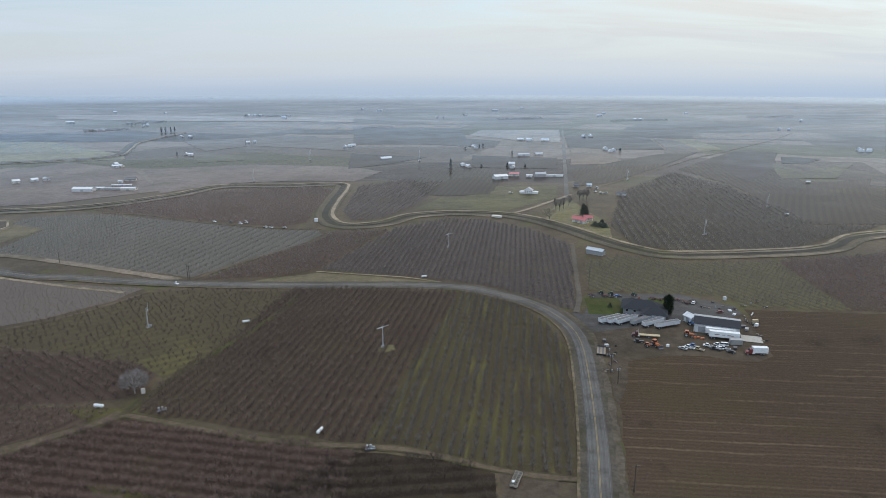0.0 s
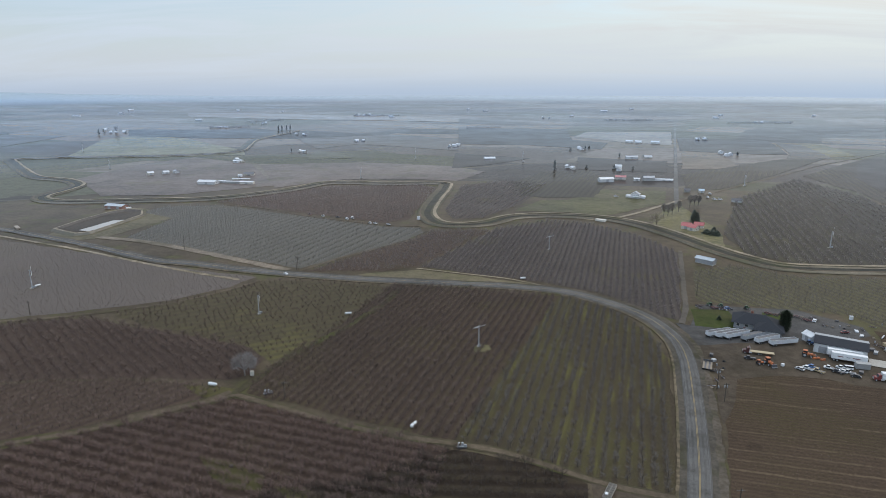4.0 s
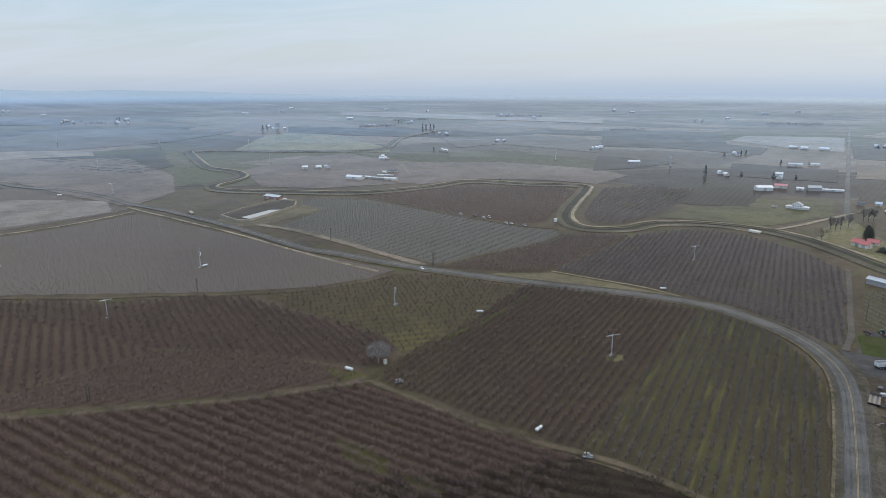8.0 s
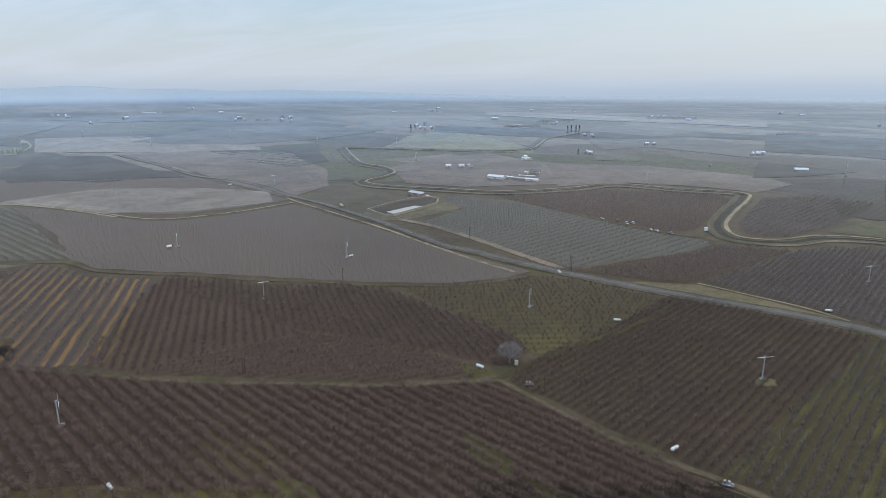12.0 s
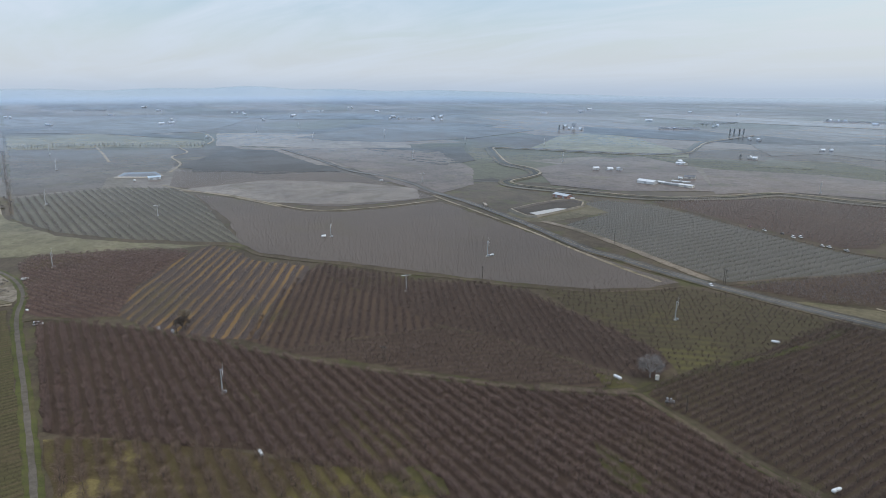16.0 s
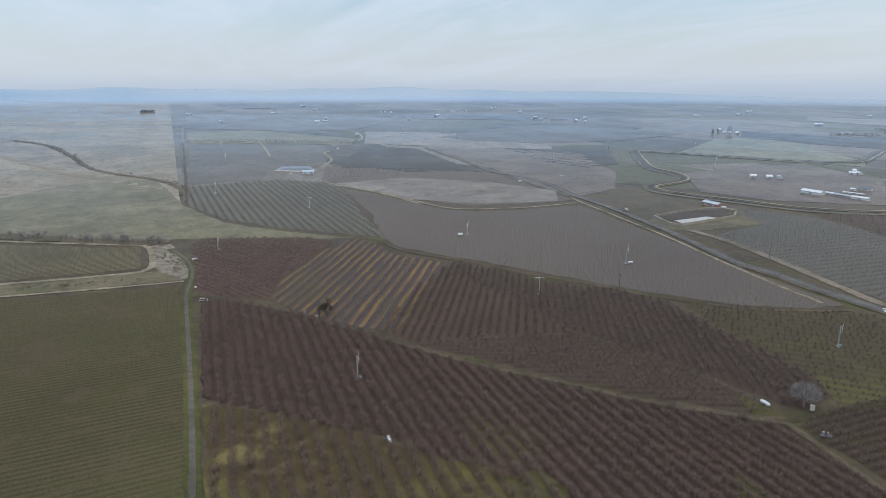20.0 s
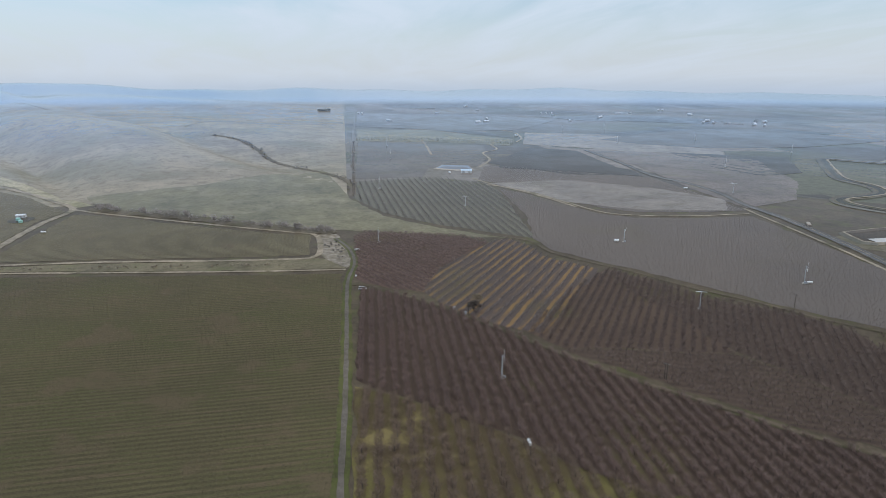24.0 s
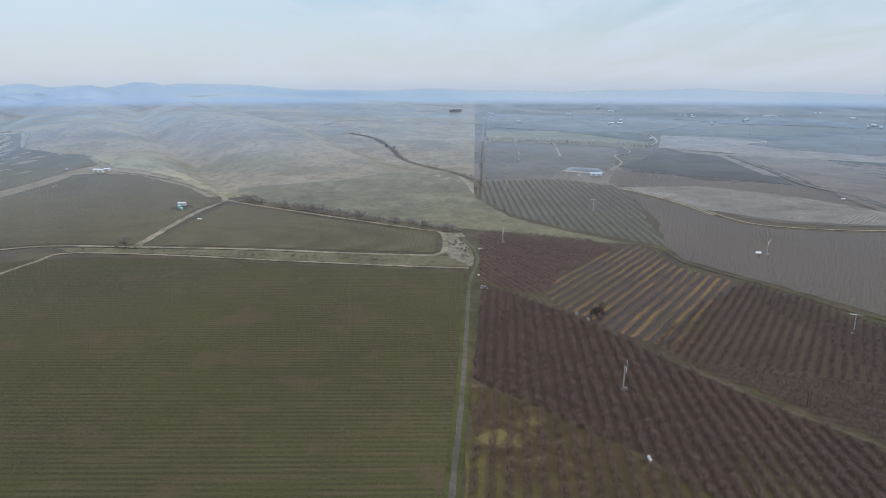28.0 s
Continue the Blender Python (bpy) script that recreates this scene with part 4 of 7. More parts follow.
def box(bm, x, y, z, sx, sy, sz, rot=None, bevel=0.0):
    """A block whose base centre is (x, y, z)."""
    m = Matrix.Translation((x, y, z + sz / 2)) @ (rot or Matrix()) @ Matrix.Diagonal((sx, sy, sz, 1))
    made = bmesh.ops.create_cube(bm, size=1, matrix=m)
    if bevel:
        edges = {e for v in made["verts"] for e in v.link_edges}
        bmesh.ops.bevel(bm, geom=list(edges), offset=bevel, segments=2, affect="EDGES", profile=0.6)
    return bm


def rod(bm, a, b, r0, r1=None, seg=8):
    """A tapered round bar from a to b."""
    a, b = Vector(a), Vector(b)
    d = b - a
    m = Matrix.Translation((a + b) / 2) @ d.to_track_quat("Z", "Y").to_matrix().to_4x4()
    bmesh.ops.create_cone(bm, cap_ends=True, segments=seg, radius1=r0, radius2=r0 if r1 is None else r1, depth=d.length, matrix=m)
    return bm


def prism(bm, outline, y0, y1):
    """An outline in x and z drawn out along y."""
    a = [bm.verts.new((x, y0, z)) for x, z in outline]
    b = [bm.verts.new((x, y1, z)) for x, z in outline]
    bm.faces.new(a)
    bm.faces.new(b[::-1])
    for i in range(len(a)):
        j = (i + 1) % len(a)
        bm.faces.new((a[j], a[i], b[i], b[j]))
    return bm


def paint(name, colour, rough=0.55, metal=0.0, wear=0.25, spec=0.4, scale=1.2, dirt=(0.16, 0.13, 0.10)):
    m = Mat(name)
    c = m.mix(m.ramp(m.noise(scale, 5.0), 0.45, 0.75, 0.0, wear), colour, dirt)
    c = m.mix(m.ramp(m.noise(scale * 8, 3.0), 0.4, 0.75, 0.0, wear * 0.5), c, m.mix(0.5, c, (0.05, 0.045, 0.04)))
    return m.finish(c, rough, metal, spec)


def ribbed(name, colour, pitch=0.3, rough=0.5, metal=0.2, wear=0.2, axis=0, spec=0.4):
    """Corrugated sheet metal."""
    m = Mat(name)
    s = m.add("SeparateXYZ")
    m.link(m.place(), s.inputs[0])
    w = m.math("SINE", m.math("MULTIPLY", s.outputs[axis], 2 * math.pi / pitch))
    c = m.mix(m.ramp(m.noise(0.5, 5.0), 0.45, 0.75, 0.0, wear), colour, (0.17, 0.14, 0.11))
    c = m.mix(m.ramp(w, -0.2, 1.0, 0.0, 0.25), c, m.mix(0.5, c, (0.05, 0.05, 0.05)))
    return m.finish(c, rough, metal, spec, m.bump(w, 0.5, 0.03))


WHITE = paint("white_paint", (0.58, 0.59, 0.60), 0.5, wear=0.3)
CLEAN_WHITE = paint("bright_white", (0.72, 0.72, 0.71), 0.4, wear=0.15)
CREAM = paint("cream_siding", (0.62, 0.58, 0.50), 0.7)
GALV = paint("galvanised_steel", (0.45, 0.46, 0.47), 0.5, 0.35, wear=0.3)
STEEL = paint("dark_steel", (0.10, 0.10, 0.105), 0.5, 0.4)
BLACK = paint("black_rubber", (0.022, 0.022, 0.023), 0.8, wear=0.4)
RED = paint("red_enamel", (0.17, 0.036, 0.034), 0.45)
DARK_RED = paint("dark_red_enamel", (0.085, 0.030, 0.028), 0.4)
ORANGE = paint("orange_enamel", (0.46, 0.135, 0.045), 0.5)
BLUE = paint("blue_enamel", (0.07, 0.16, 0.36), 0.4)
SKYBLUE = paint("pale_blue_tin", (0.36, 0.50, 0.62), 0.45, 0.2)
TEAL = paint("teal_tank", (0.20, 0.46, 0.40), 0.5)
GREENP = paint("tractor_green", (0.035, 0.10, 0.03), 0.45)
YELLOW = paint("yellow_enamel", (0.60, 0.43, 0.06), 0.45)
TANP = paint("tan_paint", (0.42, 0.33, 0.20), 0.6)
GREYP = paint("grey_paint", (0.30, 0.31, 0.32), 0.5)
DARKP = paint("dark_car_paint", (0.03, 0.032, 0.036), 0.3)
SILVER = paint("silver_paint", (0.50, 0.51, 0.52), 0.35, 0.4)
WOOD = paint("weathered_wood", (0.26, 0.21, 0.155), 0.85, wear=0.5, scale=3)
BIN_WOOD = paint("bleached_bin_wood", (0.40, 0.36, 0.30), 0.85, wear=0.5, scale=3)
POLE_WOOD = paint("pole_wood", (0.075, 0.06, 0.046), 0.9, wear=0.4, scale=3)
CONCRETE = paint("concrete", (0.40, 0.37, 0.32), 0.85, wear=0.4)
BRICK = paint("brown_brick", (0.24, 0.10, 0.065), 0.85)
SHINGLE = paint("dark_shingle", (0.026, 0.029, 0.035), 0.9, wear=0.3, scale=2, spec=0.12, dirt=(0.055, 0.055, 0.058))
ROOF_GREY = ribbed("grey_tin_roof", (0.34, 0.35, 0.36))
ROOF_DARK = ribbed("dark_tin_roof", (0.026, 0.029, 0.036), rough=0.85, metal=0.0, wear=0.06, spec=0.12)
ROOF_WHITE = ribbed("white_tin_roof", (0.66, 0.67, 0.67))
ROOF_RED = ribbed("red_tin_roof", (0.42, 0.075, 0.07))
ROOF_BLUE = ribbed("blue_tin_roof", (0.36, 0.48, 0.57))
ROOF_PALE = ribbed("pale_blue_grey_tin_roof", (0.44, 0.48, 0.51))
WALL_WHITE = ribbed("white_tin_wall", (0.64, 0.65, 0.65))
WALL_GREY = ribbed("grey_tin_wall", (0.34, 0.34, 0.33))
WATER = Mat("pond_water").finish((0.36, 0.33, 0.29), 0.3, 0.0, 0.2)
LINER = paint("pond_liner", (0.022, 0.030, 0.040), 0.6, spec=0.05)
GLASSY = Mat("dark_window_glass").finish((0.018, 0.022, 0.027), 0.06, 0.0, 0.7)


def bark(name, colour, other):
    m = Mat(name)
    info = m.add("ObjectInfo").outputs["Random"]
    geo = m.add("NewGeometry").outputs["Random Per Island"]
    c = m.mix(geo, colour, other)
    c = m.mix(m.math("MULTIPLY", info, 0.35), c, m.mix(0.6, c, (0.03, 0.025, 0.022)))
    c = m.mix(m.ramp(m.noise(0.03, 3.0), 0.35, 0.65, 0.0, 0.4), c, m.mix(1.0, c, (1.3, 1.25, 1.2), "MULTIPLY"))
    return m.finish(c, 0.9, 0.0, 0.12)


TWIG_BROWN = bark("brown_twigs", (0.112, 0.082, 0.068), (0.188, 0.138, 0.112))
TWIG_DARK = bark("dark_twigs", (0.062, 0.048, 0.039), (0.104, 0.082, 0.066))
TWIG_GREY = bark("grey_twigs", (0.118, 0.104, 0.090), (0.185, 0.166, 0.146))
TWIG_PALE = bark("pale_twigs", (0.21, 0.19, 0.175), (0.30, 0.275, 0.255))
TWIG_RED = bark("reddish_twigs", (0.156, 0.108, 0.091), (0.202, 0.143, 0.121))
TWIG_TAN = bark("tan_twigs", (0.21, 0.165, 0.11), (0.30, 0.245, 0.17))
TWIG_MAUVE = bark("mauve_twigs", (0.22, 0.185, 0.17), (0.31, 0.27, 0.25))
# grey-brown bark lightened to carry the haze of the middle distance
TWIG_MID = bark("hazed_grey_brown_twigs", (0.165, 0.136, 0.122), (0.24, 0.202, 0.182))
TWIG_BUSH = bark("bushy_twigs", (0.135, 0.096, 0.072), (0.205, 0.150, 0.112))
TRUNK = bark("orchard_bark", (0.075, 0.062, 0.055), (0.10, 0.085, 0.075))
VINE = bark("vine_canes", (0.050, 0.041, 0.030), (0.165, 0.140, 0.088))
# conifer green paled towards grey: distance haze put into the base colour
NEEDLE_HAZED = bark("hazed_conifer_needles", (0.13, 0.15, 0.14), (0.18, 0.20, 0.18))
NEEDLE = bark("conifer_needles", (0.026, 0.040, 0.024), (0.046, 0.062, 0.036))
POST = bark("trellis_posts", (0.24, 0.225, 0.20), (0.34, 0.32, 0.29))


# ---- orchard trees ----
def tree_template(seed, high, wide, twigs, thick, trunk_share=0.3, upright=0.5):
    """Vertices and faces of a small leafless tree: trunk and a crown of separate twigs."""
    rng = np.random.RandomState(seed)
    tv, tf = [], []
    t = 0.05 * high
    for k in range(3):
        a = k * 2.094
        tv += [(t * math.cos(a), t * math.sin(a), -0.2), (t * 0.6 * math.cos(a), t * 0.6 * math.sin(a), high * 0.5)]
    for k in range(3):
        a, b = 2 * k, 2 * ((k + 1) % 3)
        tf += [(a, b, b + 1), (a, b + 1, a + 1)]
    cv, cf = [], []
    for _ in range(twigs):
        a, el = rng.uniform(0, 6.283), rng.uniform(0.05, 1.0) ** 0.8
        r = wide * 0.5 * rng.uniform(0.0, 0.75) ** 0.6
        base = np.array((r * math.cos(a) * 0.7, r * math.sin(a) * 0.7, high * rng.uniform(trunk_share, 0.72)))
        d = np.array((math.cos(a + rng.uniform(-0.8, 0.8)) * (1 - el * upright), math.sin(a + rng.uniform(-0.8, 0.8)) * (1 - el * upright), 0.25 + el * upright * 1.4))
        d /= np.linalg.norm(d)
        tip = base + d * rng.uniform(0.28, 0.5) * high
        tip[2] = min(tip[2], high * rng.uniform(0.85, 1.05))
        side = np.cross(d, rng.normal(size=3))
        side *= thick * rng.uniform(0.6, 1.2) / np.linalg.norm(side)
        n = len(cv)
        cv += [tuple(base - side), tuple(base + side), tuple(tip)]
        cf.append((n, n + 1, n + 2))
    return tv, tf, cv, cf


def grid_points(name, along, jitter=0.25, seed=1, spacing=None, miss=0.04, trim=0.0):
    """Planting places of a field: rows at its angle, trees along them."""
    poly, angle, space = FIELDS[name]
    space = spacing or space
    a = radians(angle)
    u, v = np.array((math.cos(a), math.sin(a))), np.array((-math.sin(a), math.cos(a)))
    P = np.array(poly)
    pu, pv = P @ u, P @ v
    rows = np.arange(math.ceil(pv.min() / space) * space + space * 0.75, pv.max(), space)
    cols = np.arange(pu.min(), pu.max(), along)
    gu, gv = np.meshgrid(cols, rows)
    rng = np.random.RandomState(seed)
    gu, gv = gu.ravel() + rng.uniform(-jitter, jitter, gu.size) * along, gv.ravel() + rng.uniform(-0.12, 0.12, gu.size) * space
    xy = gu[:, None] * u + gv[:, None] * v
    ok = inside([tuple(p) for p in poly], xy[:, 0], xy[:, 1]) & (rng.rand(len(xy)) > miss)
    return xy[ok]


def nearest_first(xy, count):
    """Splits planting places into the nearest ones to the middle of the plan and the rest."""
    order = np.argsort(np.hypot(xy[:, 0], xy[:, 1]))
    keep = np.hypot(xy[:, 0], xy[:, 1]) > 162
    order = order[keep[order]]
    return xy[order[:count]], xy[order[count:]]


def plant(name, field_name, words, along, template, materials, seed=1, spacing=None, jitter=0.25, scale=(0.75, 1.2), near=0, miss=0.04, flat=1.0):
    """All the plants of a field, as one mesh."""
    xy = grid_points(field_name, along, jitter, seed, spacing, miss)
    if near:
        xy = nearest_first(xy, near)[1]
    rng = np.random.RandomState(seed + 5)
    verts, faces, mats, count = [], [], [], 0
    forms = [tree_template(seed * 10 + k, *template) for k in range(5)]
    which = rng.randint(0, 5, len(xy))
    zs = np.array([height(x, y) for x, y in xy]) if len(xy) else np.zeros(0)
    for k, (tv, tf, cv, cf) in enumerate(forms):
        sel = np.where(which == k)[0]
        if not len(sel):
            continue
        v = np.array(tv + cv)
        f = np.array(list(tf) + [tuple(i + len(tv) for i in face) for face in cf])
        a, s = rng.uniform(0, 6.283, len(sel)), rng.uniform(*scale, len(sel))
        c, sn = np.cos(a) * s, np.sin(a) * s
        X = v[None, :, 0] * c[:, None] - v[None, :, 1] * sn[:, None] + xy[sel, 0][:, None]
        Y = v[None, :, 0] * sn[:, None] + v[None, :, 1] * c[:, None] + xy[sel, 1][:, None]
        Z = v[None, :, 2] * (s * flat)[:, None] + zs[sel][:, None]
        verts.append(np.stack([X, Y, Z], 2).reshape(-1, 3))
        faces.append((f[None] + (np.arange(len(sel)) * len(v))[:, None, None] + count).reshape(-1, 3))
        mats.append(np.tile(np.array([0] * len(tf) + [1] * len(cf)), len(sel)))
        count += len(sel) * len(v)
    if not verts:
        return
    V, F, M = np.concatenate(verts), np.concatenate(faces), np.concatenate(mats)
    me = bpy.data.meshes.new(name)
    me.vertices.add(len(V))
    me.vertices.foreach_set("co", V.ravel())
    me.loops.add(F.size)
    me.loops.foreach_set("vertex_index", F.ravel().astype(np.int32))
    me.polygons.add(len(F))
    me.polygons.foreach_set("loop_start", np.arange(0, F.size, 3, dtype=np.int32))
    me.polygons.foreach_set("loop_total", np.full(len(F), 3, dtype=np.int32))
    for mat in materials:
        me.materials.append(mat)
    me.polygons.foreach_set("material_index", M.astype(np.int32))
    me.update()
    return tagged(new(name, me), words, "orchard", kind="stuff")


B, D, G, R, K = ((TRUNK, twig) for twig in (TWIG_BROWN, TWIG_DARK, TWIG_GREY, TWIG_RED, TWIG_BUSH))
# trunk and crown both in the haze-lightened colour
M = (TWIG_MID, TWIG_MID)

#            name, field, words, along, (height, width, twigs, thickness, trunk share, upright), materials, seed
plant("orchard_trees_big", "orchard_big", "rows of leafless reddish brown orchard trees", 2.1, (3.0, 3.5, 110, 0.05, 0.12, 0.45), R, 1, near=110)
plant("orchard_trees_bushy", "orchard_bushy", "rows of bushy brown leafless orchard trees", 3.2, (3.4, 4.6, 150, 0.05, 0.1, 0.4), K, 2, near=120)
plant("orchard_trees_center", "orchard_center", "rows of leafless brown orchard trees", 2.8, (3.0, 2.8, 50, 0.07, 0.2, 0.5), B, 3)
plant("orchard_trees_green", "orchard_green", "rows of leafless orchard trees on green alleys", 2.8, (2.9, 2.8, 44, 0.06, 0.2, 0.5), G, 4)
plant("orchard_trees_sparse", "orchard_sparse", "thinly set dark gnarled orchard trees", 3.0, (2.2, 2.1, 56, 0.045, 0.12, 0.6), B, 5, miss=0.16, spacing=5.0)
plant("orchard_trees_dark", "orchard_dark", "close rows of dark leafless orchard trees", 2.8, (3.1, 3.6, 50, 0.085), B, 6)
plant("orchard_trees_band", "orchard_band", "rows of leafless orchard trees", 2.8, (2.8, 3.4, 46, 0.08), B, 7)
plant("orchard_trees_rows", "orchard_rows", "rows of dark leafless orchard trees", 2.8, (2.9, 3.3, 48, 0.085), B, 8)
plant("orchard_trees_red", "orchard_red", "rows of reddish leafless orchard trees", 2.8, (3.0, 3.6, 48, 0.085), R, 9)
plant("young_trees", "young_strips", "rows of thin young reddish trees between rusty strips", 2.2, (2.0, 1.7, 22, 0.055, 0.15, 0.6), (TRUNK, TWIG_MID), 10, spacing=6.4)
plant("orchard_trees_front", "orchard_front", "rows of leafless brown orchard trees", 2.8, (3.3, 4.0, 112, 0.05, 0.15, 0.45), D, 11, near=60)
plant("orchard_trees_north", "orchard_north", "rows of leafless orchard trees", 2.6, (2.4, 2.6, 24, 0.065), (TWIG_MID, TWIG_GREY), 12)
plant("orchard_trees_northeast", "orchard_northeast", "close rows of dark leafless orchard trees", 2.8, (2.6, 2.8, 28, 0.08), M, 13)
plant("orchard_trees_canal", "orchard_canal", "rows of dark leafless trees beside the canal", 2.6, (2.8, 2.8, 34, 0.08), M, 14)
plant("orchard_trees_triangle", "orchard_triangle", "rows of dark leafless orchard trees", 2.8, (2.6, 2.8, 30, 0.09), M, 15)
plant("orchard_trees_east", "orchard_far_east", "rows of dark trees on the far slope", 5.0, (3.4, 3.6, 16, 0.15), M, 26)
plant("trellis_orchard", "orchard_grid", "gridded rows of pale trellis posts and thin trees", 2.2, (2.4, 1.6, 14, 0.08, 0.3, 0.7), (POST, TWIG_GREY), 16, jitter=0.12)
plant("orchard_trees_loop", "orchard_loop", "close rows of dark leafless trees in the canal loop", 3.4, (2.2, 3.0, 24, 0.09), M, 17, spacing=6.0)
plant("orchard_trees_inner", "orchard_inner", "rows of dark leafless trees inside the canal loop", 3.4, (2.3, 3.2, 24, 0.10), M, 18, spacing=6.0)
plant("field_plants", "field_grey", "wide block of thin grey young vines", 2.9, (1.4, 1.2, 8, 0.05, 0.25, 0.6), (TWIG_BROWN, TWIG_BROWN), 19, spacing=2.3, jitter=0.5)
plant("band_plants", "field_band", "wide block of thin grey young vines", 3.4, (1.6, 1.5, 8, 0.12, 0.25, 0.6), (TWIG_MID, TWIG_BROWN), 25, spacing=4.6, jitter=0.15)
plant("vineyard_stripe_plants", "vineyard_stripes", "dark vine rows between pale grass alleys", 3.4, (2.2, 2.6, 18, 0.10), G, 20)
plant("field_stubble", "field_east", "scattered low dry stalks on tilled ground", 2.2, (0.6, 1.1, 10, 0.035, 0.1, 0.6), (TWIG_DARK, TWIG_BROWN), 21, spacing=2.3, jitter=0.5)
plant("vineyard_plants", "vineyard_green", "fine straight rows of low leafless vines", 1.9, (1.15, 1.5, 9, 0.06, 0.3, 0.3), (VINE, VINE), 22, jitter=0.4)
plant("vineyard_mid_plants", "vineyard_mid", "fine rows of leafless vines", 3.2, (1.3, 2.0, 8, 0.10, 0.3, 0.3), (VINE, VINE), 23)
plant("vineyard_west_plants", "vineyard_west", "fine rows of leafless vines", 4.4, (1.3, 2.4, 8, 0.13, 0.3, 0.3), (VINE, VINE), 24, spacing=4.2)


def near_trees(field_name, along, template, materials, seed, group, words, most):
    """The orchard trees nearest to the flight, each a tree of its own."""
    xy = grid_points(field_name, along, 0.25, seed)
    xy = nearest_first(xy, most)[0]
    rng = random.Random(seed)
    forms = []
    for k in range(4):
        tv, tf, cv, cf = tree_template(seed * 10 + k, *template)
        top = thing("orchard_tree", words, "tree", group)
        for ob in (mesh_object("trunk", tv, tf, materials[0]), mesh_object("crown", cv, cf, materials[1])):
            ob.parent = top
        forms.append(top)
    for i, (x, y) in enumerate(xy):
        m = pose(x, y, height(x, y) + 0.02, 0, 0, rng.uniform(0, 360))
        ob = forms[i] if i < 4 else copy_thing(forms[i % 4], m)
        ob.matrix_basis = m @ Matrix.Scale(rng.uniform(0.8, 1.2), 4)


near_trees("orchard_big", 2.1, (3.0, 3.5, 110, 0.05, 0.12, 0.45), R, 1, "orchard trees of the big block", "leafless reddish brown orchard tree in a row", 110)
near_trees("orchard_bushy", 3.2, (3.4, 4.6, 150, 0.05, 0.1, 0.4), K, 2, "bushy orchard trees", "bushy brown leafless orchard tree over yellow grass", 120)
near_trees("orchard_front", 2.8, (3.3, 4.0, 112, 0.05, 0.15, 0.45), D, 11, "front orchard trees", "leafless brown orchard tree in a row", 60)


def tree_rows(name, line, words, step, rows, gap, template, materials, seed):
    """Staggered rows of trees along a line, as one mesh."""
    rng = random.Random(seed)
    forms = [tree_template(seed * 10 + k, *template) for k in range(4)]
    verts, faces, mats = [], [], []
    pts = smooth_line(line, step)
    for i in range(len(pts) - 1):
        d = pts[i + 1] - pts[i]
        d = d / (np.linalg.norm(d) or 1)
        for r in range(rows):
            x, y = pts[i] + np.array((d[1], -d[0])) * (r * gap + rng.uniform(-0.4, 0.4)) + d * rng.uniform(-0.5, 0.5) * step
            tv, tf, cv, cf = rng.choice(forms)
            a, s, z, n = rng.uniform(0, 6.283), rng.uniform(0.75, 1.2), height(x, y), len(verts)
            c, sn = math.cos(a) * s, math.sin(a) * s
            verts += [(x + px_ * c - py_ * sn, y + px_ * sn + py_ * c, z + pz_ * s) for px_, py_, pz_ in tv + cv]
            faces += [tuple(k + n for k in f) for f in tf] + [tuple(k + n + len(tv) for k in f) for f in cf]
            mats += [0] * len(tf) + [1] * len(cf)
    ob = mesh_object(name, verts, faces, list(materials))
    ob.data.polygons.foreach_set("material_index", mats)
    return tagged(ob, words, "trees", kind="stuff")


# ---- things ----
def wind_machine_form():
    t = thing("wind_machine", "tall white orchard wind machine with a two-bladed propeller", "wind machine", "orchard wind machines")
    part("tower", rod(bmesh.new(), (0, 0, 0.3), (0, 0, 10.2), 0.30, 0.20, 12), GALV, t)
    bm = box(bmesh.new(), 0, 0, -0.1, 1.9, 1.9, 0.45, bevel=0.05)
    part("base_pad", bm, CONCRETE, t)
    eng = part("engine_box", box(bmesh.new(), 1.0, 0, 0.3, 1.3, 0.9, 1.0, bevel=0.08), GREYP, t)
    part("exhaust", rod(bmesh.new(), (1.3, 0.2, 1.2), (1.3, 0.2, 2.0), 0.06), STEEL, eng)
    head = part("gearbox", box(bmesh.new(), 0.15, 0, 10.0, 0.9, 0.45, 0.5, bevel=0.1), GALV, t)
    part("hub", rod(bmesh.new(), (0.5, 0, 10.3), (0.85, 0, 10.25), 0.16, 0.12, 10), STEEL, head)
    return t


def blades(t, tilt):
    """Two slender twisted blades on the hub, turned by tilt degrees from level."""
    for k in (0, 1):
        bm = bmesh.new()
        prev = None
        for i in range(7):
            s = 0.2 + i / 6 * 2.85
            w, tw = 0.22 * (1.15 - 0.55 * i / 6), radians(28 - 20 * i / 6)
            ring = [bm.verts.new((math.sin(tw) * w * q + th, s, math.cos(tw) * w * q)) for q, th in ((-1, 0), (0, 0.035), (1, 0), (0, -0.035))]
            if prev:
                for j in range(4):
                    bm.faces.new((prev[j], prev[(j + 1) % 4], ring[(j + 1) % 4], ring[j]))
            else:
                bm.faces.new(ring)
            prev = ring
        bm.faces.new(prev[::-1])
        m = Matrix.Translation((0.8, 0, 10.25)) @ Matrix.Rotation(radians(tilt + 180 * k), 4, "X")
        bmesh.ops.transform(bm, matrix=m, verts=bm.verts)
        part("blade", bm, CLEAN_WHITE, t)


FANS = {}


def wind_machine(x, y, facing, tilt, size=1.0):
    if tilt not in FANS:
        ob = wind_machine_form()
        blades(ob, tilt)
        FANS[tilt] = ob
        return put(ob, x, y, facing, scale=size)
    return put(copy_thing(FANS[tilt], Matrix()), x, y, facing, scale=size)


